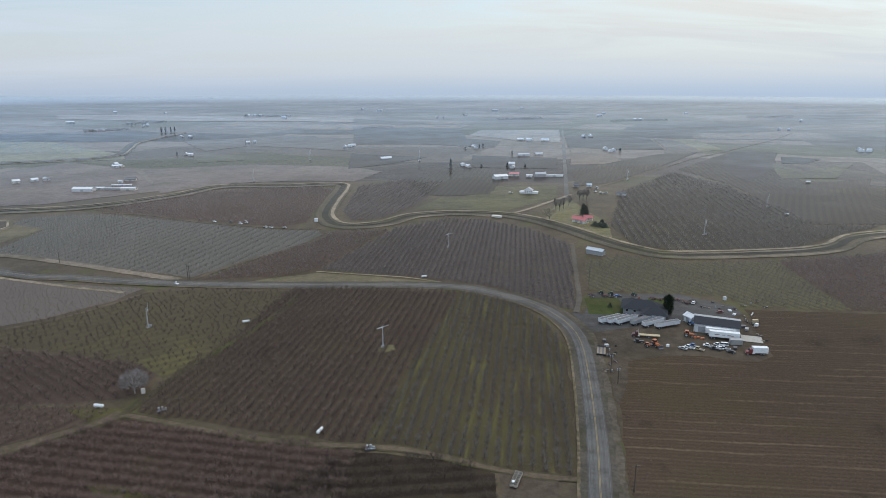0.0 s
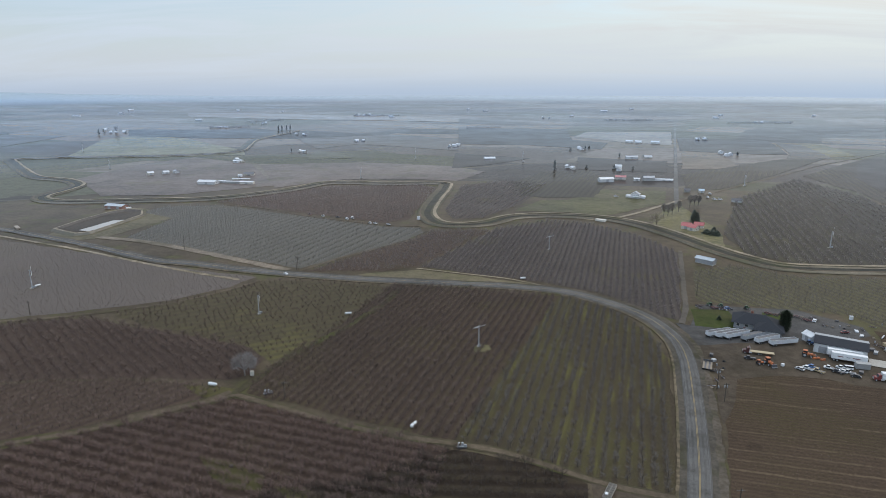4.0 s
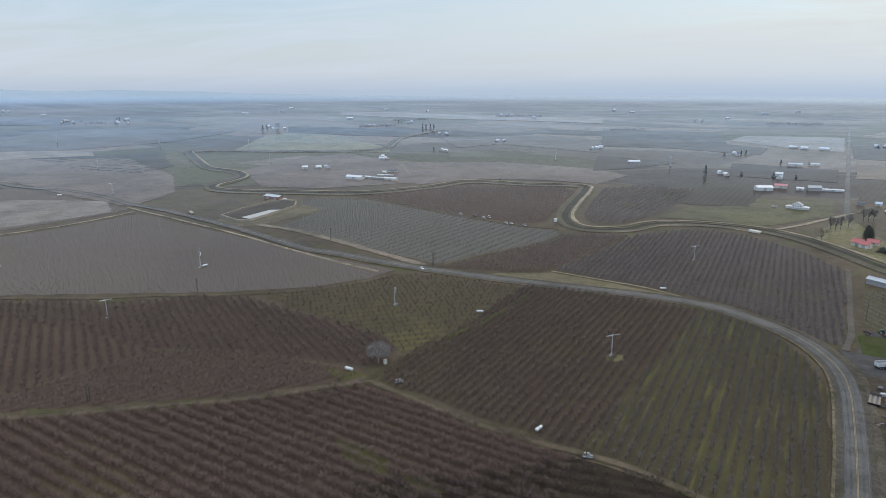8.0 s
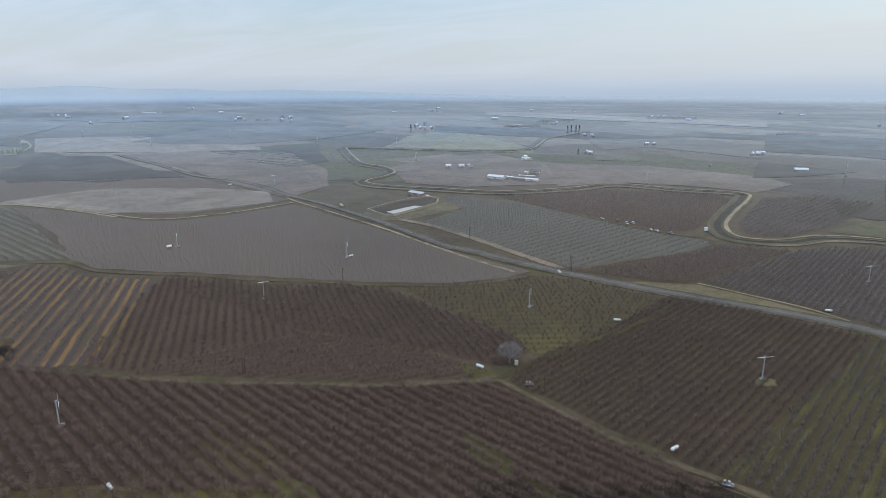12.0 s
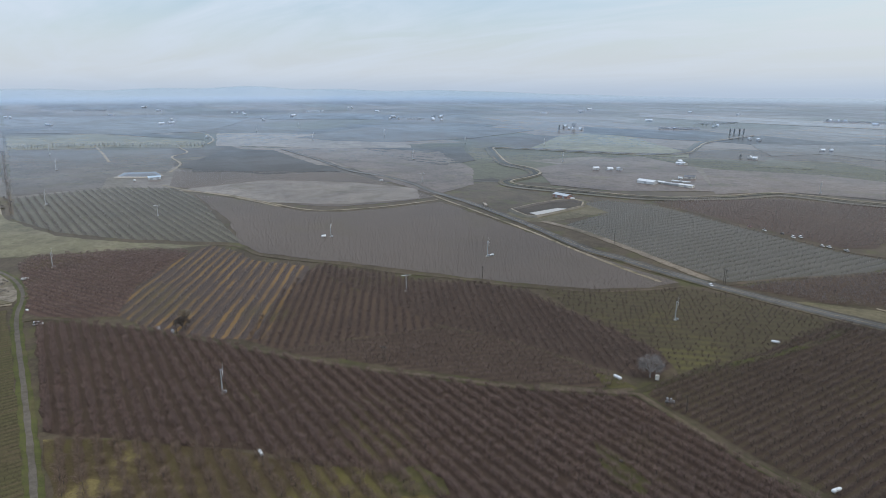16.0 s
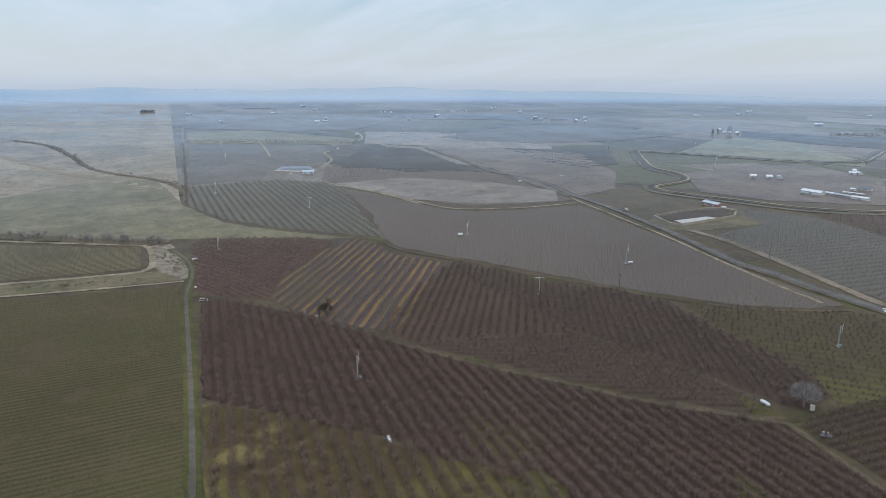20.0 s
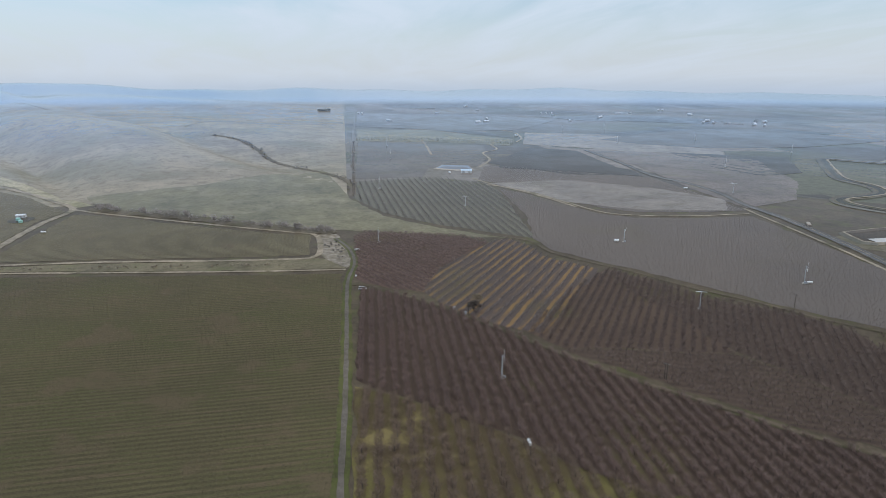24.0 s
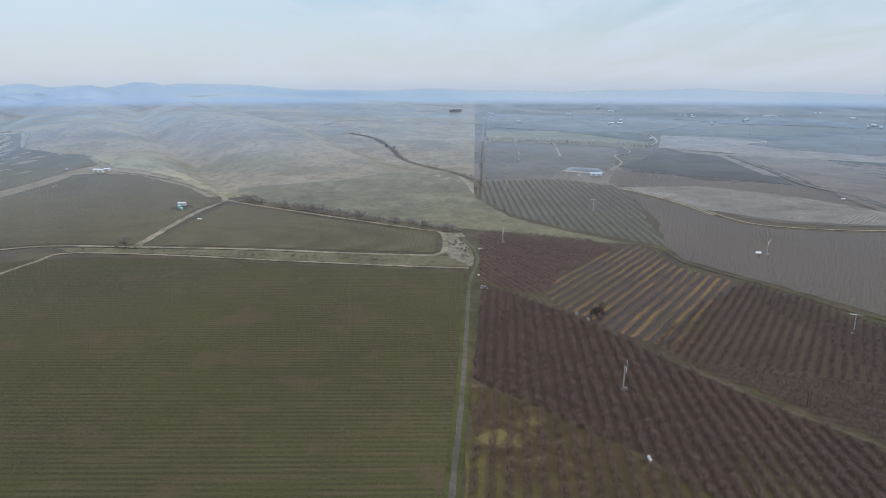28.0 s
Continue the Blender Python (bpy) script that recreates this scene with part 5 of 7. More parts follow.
def propane_tank_form():
    t = thing("propane_tank", "white horizontal propane tank on short legs", "tank", "orchard fuel tanks")
    bm = bmesh.new()
    bmesh.ops.create_uvsphere(bm, u_segments=14, v_segments=10, radius=0.6, matrix=Matrix.Rotation(radians(90), 4, "Y"))
    for v in bm.verts:
        v.co.x += 1.35 if v.co.x > 0 else -1.35
        v.co.z += 0.95
    shell = part("shell", bm, CLEAN_WHITE, t)
    part("valve_dome", rod(bmesh.new(), (0, 0, 1.5), (0, 0, 1.75), 0.16, 0.13, 10), GALV, shell)
    for sx in (-0.95, 0.95):
        part("saddle", box(bmesh.new(), sx, 0, 0, 0.22, 0.95, 0.55), CONCRETE, t)
    return t


TANK = []


def propane_tank(x, y, angle, size=1.0):
    if not TANK:
        TANK.append(propane_tank_form())
        return put(TANK[0], x, y, angle, scale=size)
    return put(copy_thing(TANK[0], Matrix()), x, y, angle, scale=size)


def wheel(parent, x, y, r, w=0.28, name="wheel"):
    ty = part(name, rod(bmesh.new(), (x, y - w / 2, r), (x, y + w / 2, r), r, r, 14), BLACK, parent)
    part("rim", rod(bmesh.new(), (x, y - w / 2 - 0.015, r), (x, y + w / 2 + 0.015, r), r * 0.55, r * 0.55, 10), SILVER, ty)
    return ty


FORMS = {}


def stamped(key, build, x, y, angle, scale=1.0, dz=0.0):
    """Builds a thing the first time it is asked for and copies it after that."""
    if key not in FORMS:
        FORMS[key] = build()
        return put(FORMS[key], x, y, angle, dz, scale)
    return put(copy_thing(FORMS[key], Matrix()), x, y, angle, dz, scale)


def car(x, y, angle, mat=None, words="white car", kind="pickup"):
    mat = mat or CLEAN_WHITE

    def build():
        t = thing(kind, words, "car", "parked vehicles")
        if kind == "pickup":
            L, cab = 5.4, [(-0.2, 0.95), (0.15, 1.75), (1.35, 1.8), (1.75, 1.08)]
            body = [(-2.7, 0.42), (-2.7, 1.0), (-0.3, 1.0), (1.75, 1.08), (2.55, 0.98), (2.7, 0.7), (2.7, 0.42)]
        elif kind == "van":
            L, cab = 5.2, [(-2.45, 1.1), (-2.4, 2.0), (1.1, 2.0), (1.8, 1.15)]
            body = [(-2.6, 0.4), (-2.6, 1.15), (1.8, 1.15), (2.5, 0.95), (2.6, 0.6), (2.6, 0.4)]
        else:
            L, cab = 4.5, [(-1.75, 0.92), (-1.2, 1.42), (0.55, 1.45), (1.25, 0.95)]
            body = [(-2.25, 0.38), (-2.25, 0.88), (-1.8, 0.95), (1.25, 0.95), (2.1, 0.8), (2.25, 0.55), (2.25, 0.38)]
        bm = prism(bmesh.new(), body, -0.92, 0.92)
        bmesh.ops.bevel(bm, geom=bm.edges[:], offset=0.06, segments=2, affect="EDGES")
        b = part("body", bm, mat, t)
        bm = prism(bmesh.new(), cab, -0.78, 0.78)
        bmesh.ops.bevel(bm, geom=bm.edges[:], offset=0.05, segments=1, affect="EDGES")
        part("cabin_glass", bm, GLASSY, b)
        xs = [c[0] for c in cab]
        zt = max(c[1] for c in cab)
        part("roof", box(bmesh.new(), (xs[1] + xs[2]) / 2, 0, zt - 0.03, abs(xs[2] - xs[1]) + 0.1, 1.45, 0.07, bevel=0.02), mat, t)
        if kind == "pickup":
            part("load_bed", box(bmesh.new(), -1.5, 0, 1.005, 2.0, 1.5, 0.02), STEEL, t)
        for sx in (-L * 0.3, L * 0.32):
            for sy in (-0.82, 0.82):
                wheel(t, sx, sy, 0.36)
        for sy in (-0.65, 0.65):
            part("headlight", box(bmesh.new(), L / 2 - 0.03, sy, 0.62, 0.06, 0.32, 0.16), CLEAN_WHITE, t)
        return t

    return stamped((kind, mat.name), build, x, y, angle, 0.88)


def trailer(x, y, angle, length=12.5, style="open", size=1.0):
    """A semi-trailer: open-topped bulk body, closed van or flatbed."""

    def build():
        words = {"open": "long white open-topped bulk trailer parked in the yard", "dark": "long grey open-topped trailer parked in the yard",
                 "van": "long white closed semi-trailer with faded side lettering", "flat": "low flatbed trailer with two weathered plank runs"}[style]
        t = thing("semi_trailer", words, "trailer", "parked trailers")
        L = length
        if style in ("open", "dark"):
            mat = WHITE if style == "open" else GREYP
            for sy in (-1.22, 1.22):
                part("side_wall", box(bmesh.new(), 0, sy, 1.1, L, 0.08, 1.9), mat, t)
            for sx in (-L / 2, L / 2):
                part("end_wall", box(bmesh.new(), sx, 0, 1.1, 0.08, 2.5, 1.9), mat, t)
            # solid dark block nearly to the brim, imitating shade in the empty body
            part("load", box(bmesh.new(), 0, 0, 1.1, L - 0.2, 2.35, 1.72), STEEL, t, "dark block standing in for the shaded trailer inside")
            for k in range(9):
                for sy in (-1.29, 1.29):
                    part("stake", box(bmesh.new(), -L / 2 + (k + 0.5) * L / 9, sy, 1.1, 0.1, 0.06, 1.95), mat, t)
        elif style == "van":
            part("box_body", box(bmesh.new(), 0, 0, 1.15, L, 2.55, 2.75, bevel=0.06), CLEAN_WHITE, t)
            for sy in (-1.285, 1.285):
                for k, w in enumerate((2.2, 1.4, 2.8)):
                    part("lettering_bar", box(bmesh.new(), -3.4 + k * 3.0, sy, 2.3, w, 0.012, 0.35), GREYP if k % 2 else RED, t, "faded lettering bar")
            part("rear_door", box(bmesh.new(), -L / 2 - 0.02, 0, 1.25, 0.04, 2.35, 2.5), WHITE, t)
        else:
            for sy in (-0.8, 0.8):
                part("deck_plank", box(bmesh.new(), 0, sy, 1.05, L, 0.75, 0.14, bevel=0.03), WOOD, t)
            part("headboard", box(bmesh.new(), L / 2 - 0.1, 0, 1.2, 0.1, 2.4, 0.9), STEEL, t)
        part("frame", box(bmesh.new(), 0, 0, 0.82, L * 0.96, 1.0, 0.25), STEEL, t)
        for sx in (-L / 2 + 1.1, -L / 2 + 2.35):
            for sy in (-1.0, 1.0):
                wheel(t, sx, sy, 0.5, 0.5)
        for sy in (-0.7, 0.7):
            part("landing_leg", box(bmesh.new(), L / 2 - 2.6, sy, 0, 0.15, 0.15, 0.85), STEEL, t)
        return t

    return stamped(("trailer", style, length), build, x, y, angle, size)


def truck(x, y, angle, cab_mat, back="box", words="truck"):
    """A lorry: cab ahead (+x), with a box or a flat bed behind."""

    def build():
        t = thing("truck", words, "truck", "parked trucks")
        bm = prism(bmesh.new(), [(2.0, 0.5), (2.0, 2.75), (3.0, 2.75), (3.35, 1.75), (4.6, 1.55), (4.75, 0.5)], -1.1, 1.1)
        bmesh.ops.bevel(bm, geom=bm.edges[:], offset=0.08, segments=2, affect="EDGES")
        c = part("cab", bm, cab_mat, t)
        part("windscreen", prism(bmesh.new(), [(3.03, 2.6), (3.08, 2.6), (3.42, 1.8), (3.35, 1.8)], -0.95, 0.95), GLASSY, c)
        part("grille", box(bmesh.new(), 4.75, 0, 0.75, 0.05, 1.2, 0.75), SILVER, c)
        for sy in (-1.0, 1.0):
            part("exhaust_stack", rod(bmesh.new(), (1.9, sy, 1.0), (1.9, sy, 3.5), 0.08), SILVER, t)
            part("fuel_tank", rod(bmesh.new(), (1.0, sy, 0.75), (2.2, sy, 0.75), 0.3, 0.3, 12), SILVER, t)
            wheel(t, 3.9, sy, 0.5, 0.35)
            wheel(t, -3.0, sy, 0.5, 0.5)
            wheel(t, -1.8, sy, 0.5, 0.5)
        part("frame", box(bmesh.new(), -1.2, 0, 0.7, 6.8, 0.9, 0.3), STEEL, t)
        if back == "box":
            part("cargo_box", box(bmesh.new(), -1.5, 0, 1.05, 6.6, 2.5, 2.6, bevel=0.05), CLEAN_WHITE, t)
        else:
            part("deck", box(bmesh.new(), -3.2, 0, 1.05, 10.0, 2.4, 0.2), TANP, t)
        return t

    return stamped(("truck", cab_mat.name, back), build, x, y, angle)


def tractor(x, y, angle, mat, words="tractor", loader=False):
    def build():
        t = thing("tractor", words, "tractor", "farm tractors")
        part("hood", box(bmesh.new(), 1.0, 0, 0.85, 1.9, 0.8, 0.75, bevel=0.12), mat, t)
        cab = part("cab", box(bmesh.new(), -0.5, 0, 0.95, 1.3, 1.3, 1.5, bevel=0.08), GLASSY, t)
        part("cab_roof", box(bmesh.new(), -0.5, 0, 2.45, 1.5, 1.5, 0.16, bevel=0.05), mat, cab)
        part("exhaust", rod(bmesh.new(), (1.2, 0.25, 1.5), (1.2, 0.25, 2.4), 0.05), STEEL, t)
        for sy in (-0.85, 0.85):
            wheel(t, -0.7, sy, 0.82, 0.5, "rear_wheel")
            wheel(t, 1.5, sy, 0.5, 0.32, "front_wheel")
            part("fender", box(bmesh.new(), -0.7, sy, 1.66, 1.2, 0.5, 0.08, bevel=0.03), mat, t)
        if loader:
            for sy in (-0.5, 0.5):
                part("loader_arm", rod(bmesh.new(), (0.0, sy, 1.6), (3.0, sy, 1.1), 0.12, 0.1), mat, t)
            part("bucket", prism(bmesh.new(), [(2.9, 0.2), (2.9, 1.3), (3.1, 1.3), (3.2, 0.5), (3.8, 0.25), (3.8, 0.2)], -1.1, 1.1), STEEL, t)
        return t

    return stamped(("tractor", mat.name, loader), build, x, y, angle, 1.2 if loader else 0.85)


def gable_building(x, y, angle, L, W, wall, rise, wall_mat, roof_mat, words, name="shed", category="building", doors=1, windows=2, front_mat=None, group="", dz=0.0):
    """A gabled building: four walls, two roof slopes with overhang, ridge, doors and windows."""
    t = thing(name, words, category, group)
    wt_ = 0.2
    part("floor_slab", box(bmesh.new(), 0, 0, -0.6, L + 0.3, W + 0.3, 0.62), CONCRETE, t)
    for sy in (-1, 1):
        part("side_wall", box(bmesh.new(), 0, sy * (W / 2 - wt_ / 2), 0, L, wt_, wall), wall_mat, t)
    for sx in (-1, 1):
        bm = bmesh.new()
        a = [bm.verts.new((sx * L / 2, yy, zz)) for yy, zz in ((-W / 2, 0), (W / 2, 0), (W / 2, wall), (0, wall + rise), (-W / 2, wall))]
        b = [bm.verts.new((sx * (L / 2 - wt_), v.co.y, v.co.z)) for v in a]
        bm.faces.new(a)
        bm.faces.new(b[::-1])
        for i in range(5):
            bm.faces.new((a[i], a[(i + 1) % 5], b[(i + 1) % 5], b[i]))
        part("gable_wall", bm, wall_mat, t)
    over = 0.45
    k = rise / (W / 2)
    for sy in (-1, 1):
        bm = bmesh.new()
        y1 = sy * (W / 2 + over)
        z1, z0 = wall - k * over, wall + rise
        lo = [bm.verts.new((sx * (L / 2 + over), yy, zz + 0.03)) for sx, yy, zz in ((-1, 0, z0), (1, 0, z0), (1, y1, z1), (-1, y1, z1))]
        hi = [bm.verts.new((v.co.x, v.co.y, v.co.z + 0.14)) for v in lo]
        bm.faces.new(lo[::-1])
        bm.faces.new(hi)
        for i in range(4):
            bm.faces.new((lo[i], lo[(i + 1) % 4], hi[(i + 1) % 4], hi[i]))
        part("roof_slope", bm, front_mat if (front_mat and sy < 0) else roof_mat, t)
    part("ridge_cap", box(bmesh.new(), 0, 0, wall + rise + 0.12, L + 2 * over, 0.4, 0.1), roof_mat, t)
    for i in range(doors):
        dx = -L / 2 + (i + 0.5) * L / max(doors, 1)
        d = part("door", box(bmesh.new(), dx, -W / 2 - 0.03, 0.02, min(3.2, L / 3), 0.07, min(3.0, wall * 0.8)), GREYP, t)
        part("door_handle", box(bmesh.new(), dx + 0.5, -W / 2 - 0.1, 1.0, 0.08, 0.08, 0.3), STEEL, d)
    for i in range(windows):
        for sx in (-1, 1):
            w = part("window", box(bmesh.new(), sx * (L / 2 + 0.02), -W / 2 + (i + 0.5) * W / max(windows, 1), 1.1, 0.06, 1.1, 1.0), CLEAN_WHITE, t)
            part("pane", box(bmesh.new(), sx * (L / 2 + 0.055), -W / 2 + (i + 0.5) * W / max(windows, 1), 1.2, 0.02, 0.9, 0.8), GLASSY, w)
    return put(t, x, y, angle, dz)


def hip_roof(bm, x, y, L, W, z, rise, over=0.9):
    l, w = L / 2 + over, W / 2 + over
    b = [bm.verts.new((x + sx * l, y + sy * w, z)) for sx, sy in ((-1, -1), (1, -1), (1, 1), (-1, 1))]
    r = [bm.verts.new((x + sx * max(0.1, l - w), y, z + rise)) for sx in (-1, 1)]
    for f in ((b[0], b[1], r[1], r[0]), (b[1], b[2], r[1]), (b[2], b[3], r[0], r[1]), (b[3], b[0], r[0]), (b[3], b[2], b[1], b[0])):
        bm.faces.new(f)
    return bm


def farmhouse(x, y, angle):
    t = thing("farmhouse", "low grey farmhouse with dark hipped shingle roofs", "house")
    wings = ((0, 2.6, 15.0, 8.5, 2.3, 2.9), (4.6, -3.4, 8.6, 6.5, 2.3, 2.3), (-4.2, 6.2, 6.5, 5.5, 2.3, 2.1))
    for wx, wy, L, W, h, rise in wings:
        w = part("wing_wall", box(bmesh.new(), wx, wy, -0.4, L, W, h + 0.4), GREYP, t)
        part("roof", hip_roof(bmesh.new(), wx, wy, L, W, h, rise), SHINGLE, t)
        n = int(L // 3)
        for i in range(n):
            px_ = wx - L / 2 + (i + 0.5) * L / n
            win = part("window", box(bmesh.new(), px_, wy - W / 2 - 0.03, 0.9, 1.2, 0.06, 1.1), CREAM, w)
            part("pane", box(bmesh.new(), px_, wy - W / 2 - 0.06, 1.0, 1.0, 0.02, 0.9), GLASSY, t)
    part("garage_door", box(bmesh.new(), 4.6, -6.68, 0.02, 4.8, 0.06, 2.2), CLEAN_WHITE, t)
    part("chimney", box(bmesh.new(), -1.5, 3.2, 4.0, 0.9, 0.7, 2.0), BRICK, t)
    part("porch_step", box(bmesh.new(), -2.5, -2.4, 0, 3.0, 1.4, 0.18), CONCRETE, t)
    return put(t, x, y, angle, scale=1.3)


def white_house(x, y, angle):
    t = thing("white_house", "two-storey white house with grey gabled roof and side wings", "house")
    part("main_wall", box(bmesh.new(), 0, 0, -0.4, 12, 10, 6.2), CLEAN_WHITE, t)
    part("roof", prism(bmesh.new(), [(-6.7, 5.6), (0, 9.2), (6.7, 5.6), (6.7, 5.85), (0, 9.5), (-6.7, 5.85)], -5.6, 5.6), ROOF_GREY, t)
    part("gable_front", prism(bmesh.new(), [(-6, 5.8), (0, 9.1), (6, 5.8)], -4.95, -4.8), CLEAN_WHITE, t)
    part("gable_back", prism(bmesh.new(), [(-6, 5.8), (0, 9.1), (6, 5.8)], 4.8, 4.95), CLEAN_WHITE, t)
    for sx in (-1, 1):
        part("side_wing", box(bmesh.new(), sx * 10, 1, -0.4, 8, 6, 3.4), CLEAN_WHITE, t)
        part("wing_roof", hip_roof(bmesh.new(), sx * 10, 1, 8, 6, 3.0, 1.6), ROOF_WHITE, t)
    for i in range(4):
        for z in (1.0, 3.8):
            w = part("window", box(bmesh.new(), -4.4 + i * 2.9, -5.03, z, 1.4, 0.06, 1.3), GREYP, t)
            part("pane", box(bmesh.new(), -4.4 + i * 2.9, -5.07, z + 0.1, 1.2, 0.02, 1.1), GLASSY, w)
    part("porch", box(bmesh.new(), 0, -6.2, 2.7, 9, 2.4, 0.2), CLEAN_WHITE, t)
    for i in range(4):
        part("porch_post", box(bmesh.new(), -4.2 + i * 2.8, -7.2, 0, 0.2, 0.2, 2.7), CLEAN_WHITE, t)
    return put(t, x, y, angle, scale=0.72)


def utility_pole(x, y, angle, tall=9.5, box_on=False, size=1.0):
    def build():
        t = thing("utility_pole", "weathered wooden utility pole with a cross-arm", "utility pole", "utility poles")
        part("post", rod(bmesh.new(), (0, 0, -0.3), (0, 0, tall), 0.21, 0.14, 8), POLE_WOOD, t)
        arm = part("crossarm", box(bmesh.new(), 0, 0, tall - 0.8, 0.14, 2.4, 0.14), POLE_WOOD, t)
        for sy in (-1.05, -0.4, 0.4, 1.05):
            part("insulator", rod(bmesh.new(), (0, sy, tall - 0.66), (0, sy, tall - 0.45), 0.06, 0.04), GALV, arm)
        if box_on:
            for sy in (-0.45, 0.45):
                part("transformer", rod(bmesh.new(), (0.3, sy, tall - 2.1), (0.3, sy, tall - 1.2), 0.24, 0.24, 10), GREYP, t)
        return t

    return stamped(("pole", tall, box_on), build, x, y, angle, size)


def branching(seed, high, wide, limbs_n=12, subs=5, sprays=5, thick=0.05, trunk=0.22, base=0.15):
    """Limb and twig meshes of a bare tree: limbs fan out from a short trunk to an uneven rounded crown, and end in sprays of twigs."""
    rng = random.Random(seed)
    limbs, twigs = bmesh.new(), bmesh.new()
    fork = Vector((0, 0, high * trunk))
    rod(limbs, (0, 0, -0.2), fork, high * 0.026, high * 0.02, 6)
    mid = Vector((0, 0, high * (base + 1) / 2))
    half = Vector((wide / 2, wide / 2, high * (1 - base) / 2))

    def spray(p, d, length, w):
        s = d.cross(Vector((rng.uniform(-1, 1), rng.uniform(-1, 1), rng.uniform(-1, 1)))).normalized() * w
        twigs.faces.new([twigs.verts.new(c) for c in (p - s, p + s, p + d * length)])

    def rim(spread, about=None):
        while True:
            v = Vector((rng.gauss(0, 1), rng.gauss(0, 1), rng.gauss(0.25, 1))).normalized()
            if about is not None:
                v = (about + v * spread).normalized()
            if v.z > -0.75:
                return v

    def on_crown(v, k):
        return mid + Vector((v.x * half.x, v.y * half.y, v.z * half.z)) * k

    for _ in range(limbs_n):
        v = rim(1)
        q = on_crown(v, rng.uniform(0.45, 0.62))
        rod(limbs, fork, q, high * 0.011, high * 0.006, 4)
        for _ in range(subs):
            u = rim(0.75, v)
            e = on_crown(u, rng.uniform(0.68, 0.92))
            p = fork.lerp(q, rng.uniform(0.55, 1.0))
            spray(p, (e - p).normalized(), (e - p).length, thick * 1.3)
            for _ in range(sprays):
                f = on_crown(rim(0.35, u), rng.uniform(0.85, 1.08))
                o = p.lerp(e, rng.uniform(0.4, 1.0))
                spray(o, (f - o).normalized(), (f - o).length, thick)
    return limbs, twigs


def bare_tree(x, y, seed, high, wide, mat, words, group="", name="bare_tree", dense=1.0):
    t = thing(name, words, "tree", group)
    limbs, twigs = branching(seed, high, wide, int(14 * dense), 6, 6, 0.045 + high * 0.0012)
    part("trunk", limbs, TRUNK if mat is not TWIG_PALE else TWIG_PALE, t)
    part("crown", twigs, mat, t)
    return put(t, x, y, seed * 37)


def conifer(x, y, seed, high, wide, words, narrow=False, group="", mat=None):
    """A conifer: trunk and many drooping needle sprays round it."""
    def build():
        rng = random.Random(seed)
        t = thing("conifer", words, "tree", group)
        part("trunk", rod(bmesh.new(), (0, 0, -0.3), (0, 0, high * 0.95), high * 0.02 + 0.06, 0.03, 6), TRUNK, t)
        bm = bmesh.new()
        n = int((1300 if narrow else 260) + high * 24)
        for i in range(n):
            f = rng.random() ** 0.85
            z = high * (0.04 + 0.95 * f)
            prof = (min(1, (1 - f) * 7) * min(1, 0.75 + f * 2) if narrow else (1 - f) ** 0.8)
            r = wide / 2 * prof * rng.uniform(0.45, 1.12) + 0.05
            a = rng.uniform(0, 6.283)
            c = Vector((math.cos(a) * r, math.sin(a) * r, z))
            out_ = Vector((math.cos(a), math.sin(a), 0.9 if narrow else -0.25)).normalized()
            s = Vector((-math.sin(a), math.cos(a), rng.uniform(-0.3, 0.3))) * rng.uniform(0.18, 0.42) * wide * 0.28
            bm.faces.new([bm.verts.new(v) for v in (c - s - out_ * 0.3, c + s - out_ * 0.3, c + out_ * wide * (rng.uniform(0.06, 0.14) if narrow else rng.uniform(0.12, 0.26)))])
        part("crown", bm, mat or NEEDLE, t)
        return t

    return stamped(("conifer", high, wide, narrow, mat is None), build, x, y, seed * 53 % 360)


def shrub_row(name, line, count, high, mat, words, seed, spread=3.0, wide=1.3):
    """Leafless brush along a watercourse, each bush of its own."""
    pts = smooth_line(line, 4)
    rng = random.Random(seed)
    forms = []
    for k in range(count):
        p = pts[int(rng.random() * (len(pts) - 1))]
        x, y = p[0] + rng.uniform(-spread, spread), p[1] + rng.uniform(-spread, spread)
        if len(forms) < 4:
            t = thing(name, words, "bush", "creek brush")
            limbs, twigs = branching(seed + k, high, high * wide, 7, 4, 5, 0.04 + high * 0.006, 0.1, 0.02)
            part("stem", limbs, TRUNK, t)
            part("crown", twigs, mat, t)
            forms.append(t)
            put(t, x, y, rng.uniform(0, 360), scale=rng.uniform(0.7, 1.3))
        else:
            put(copy_thing(forms[k % 4], Matrix()), x, y, rng.uniform(0, 360), scale=rng.uniform(0.6, 1.35))


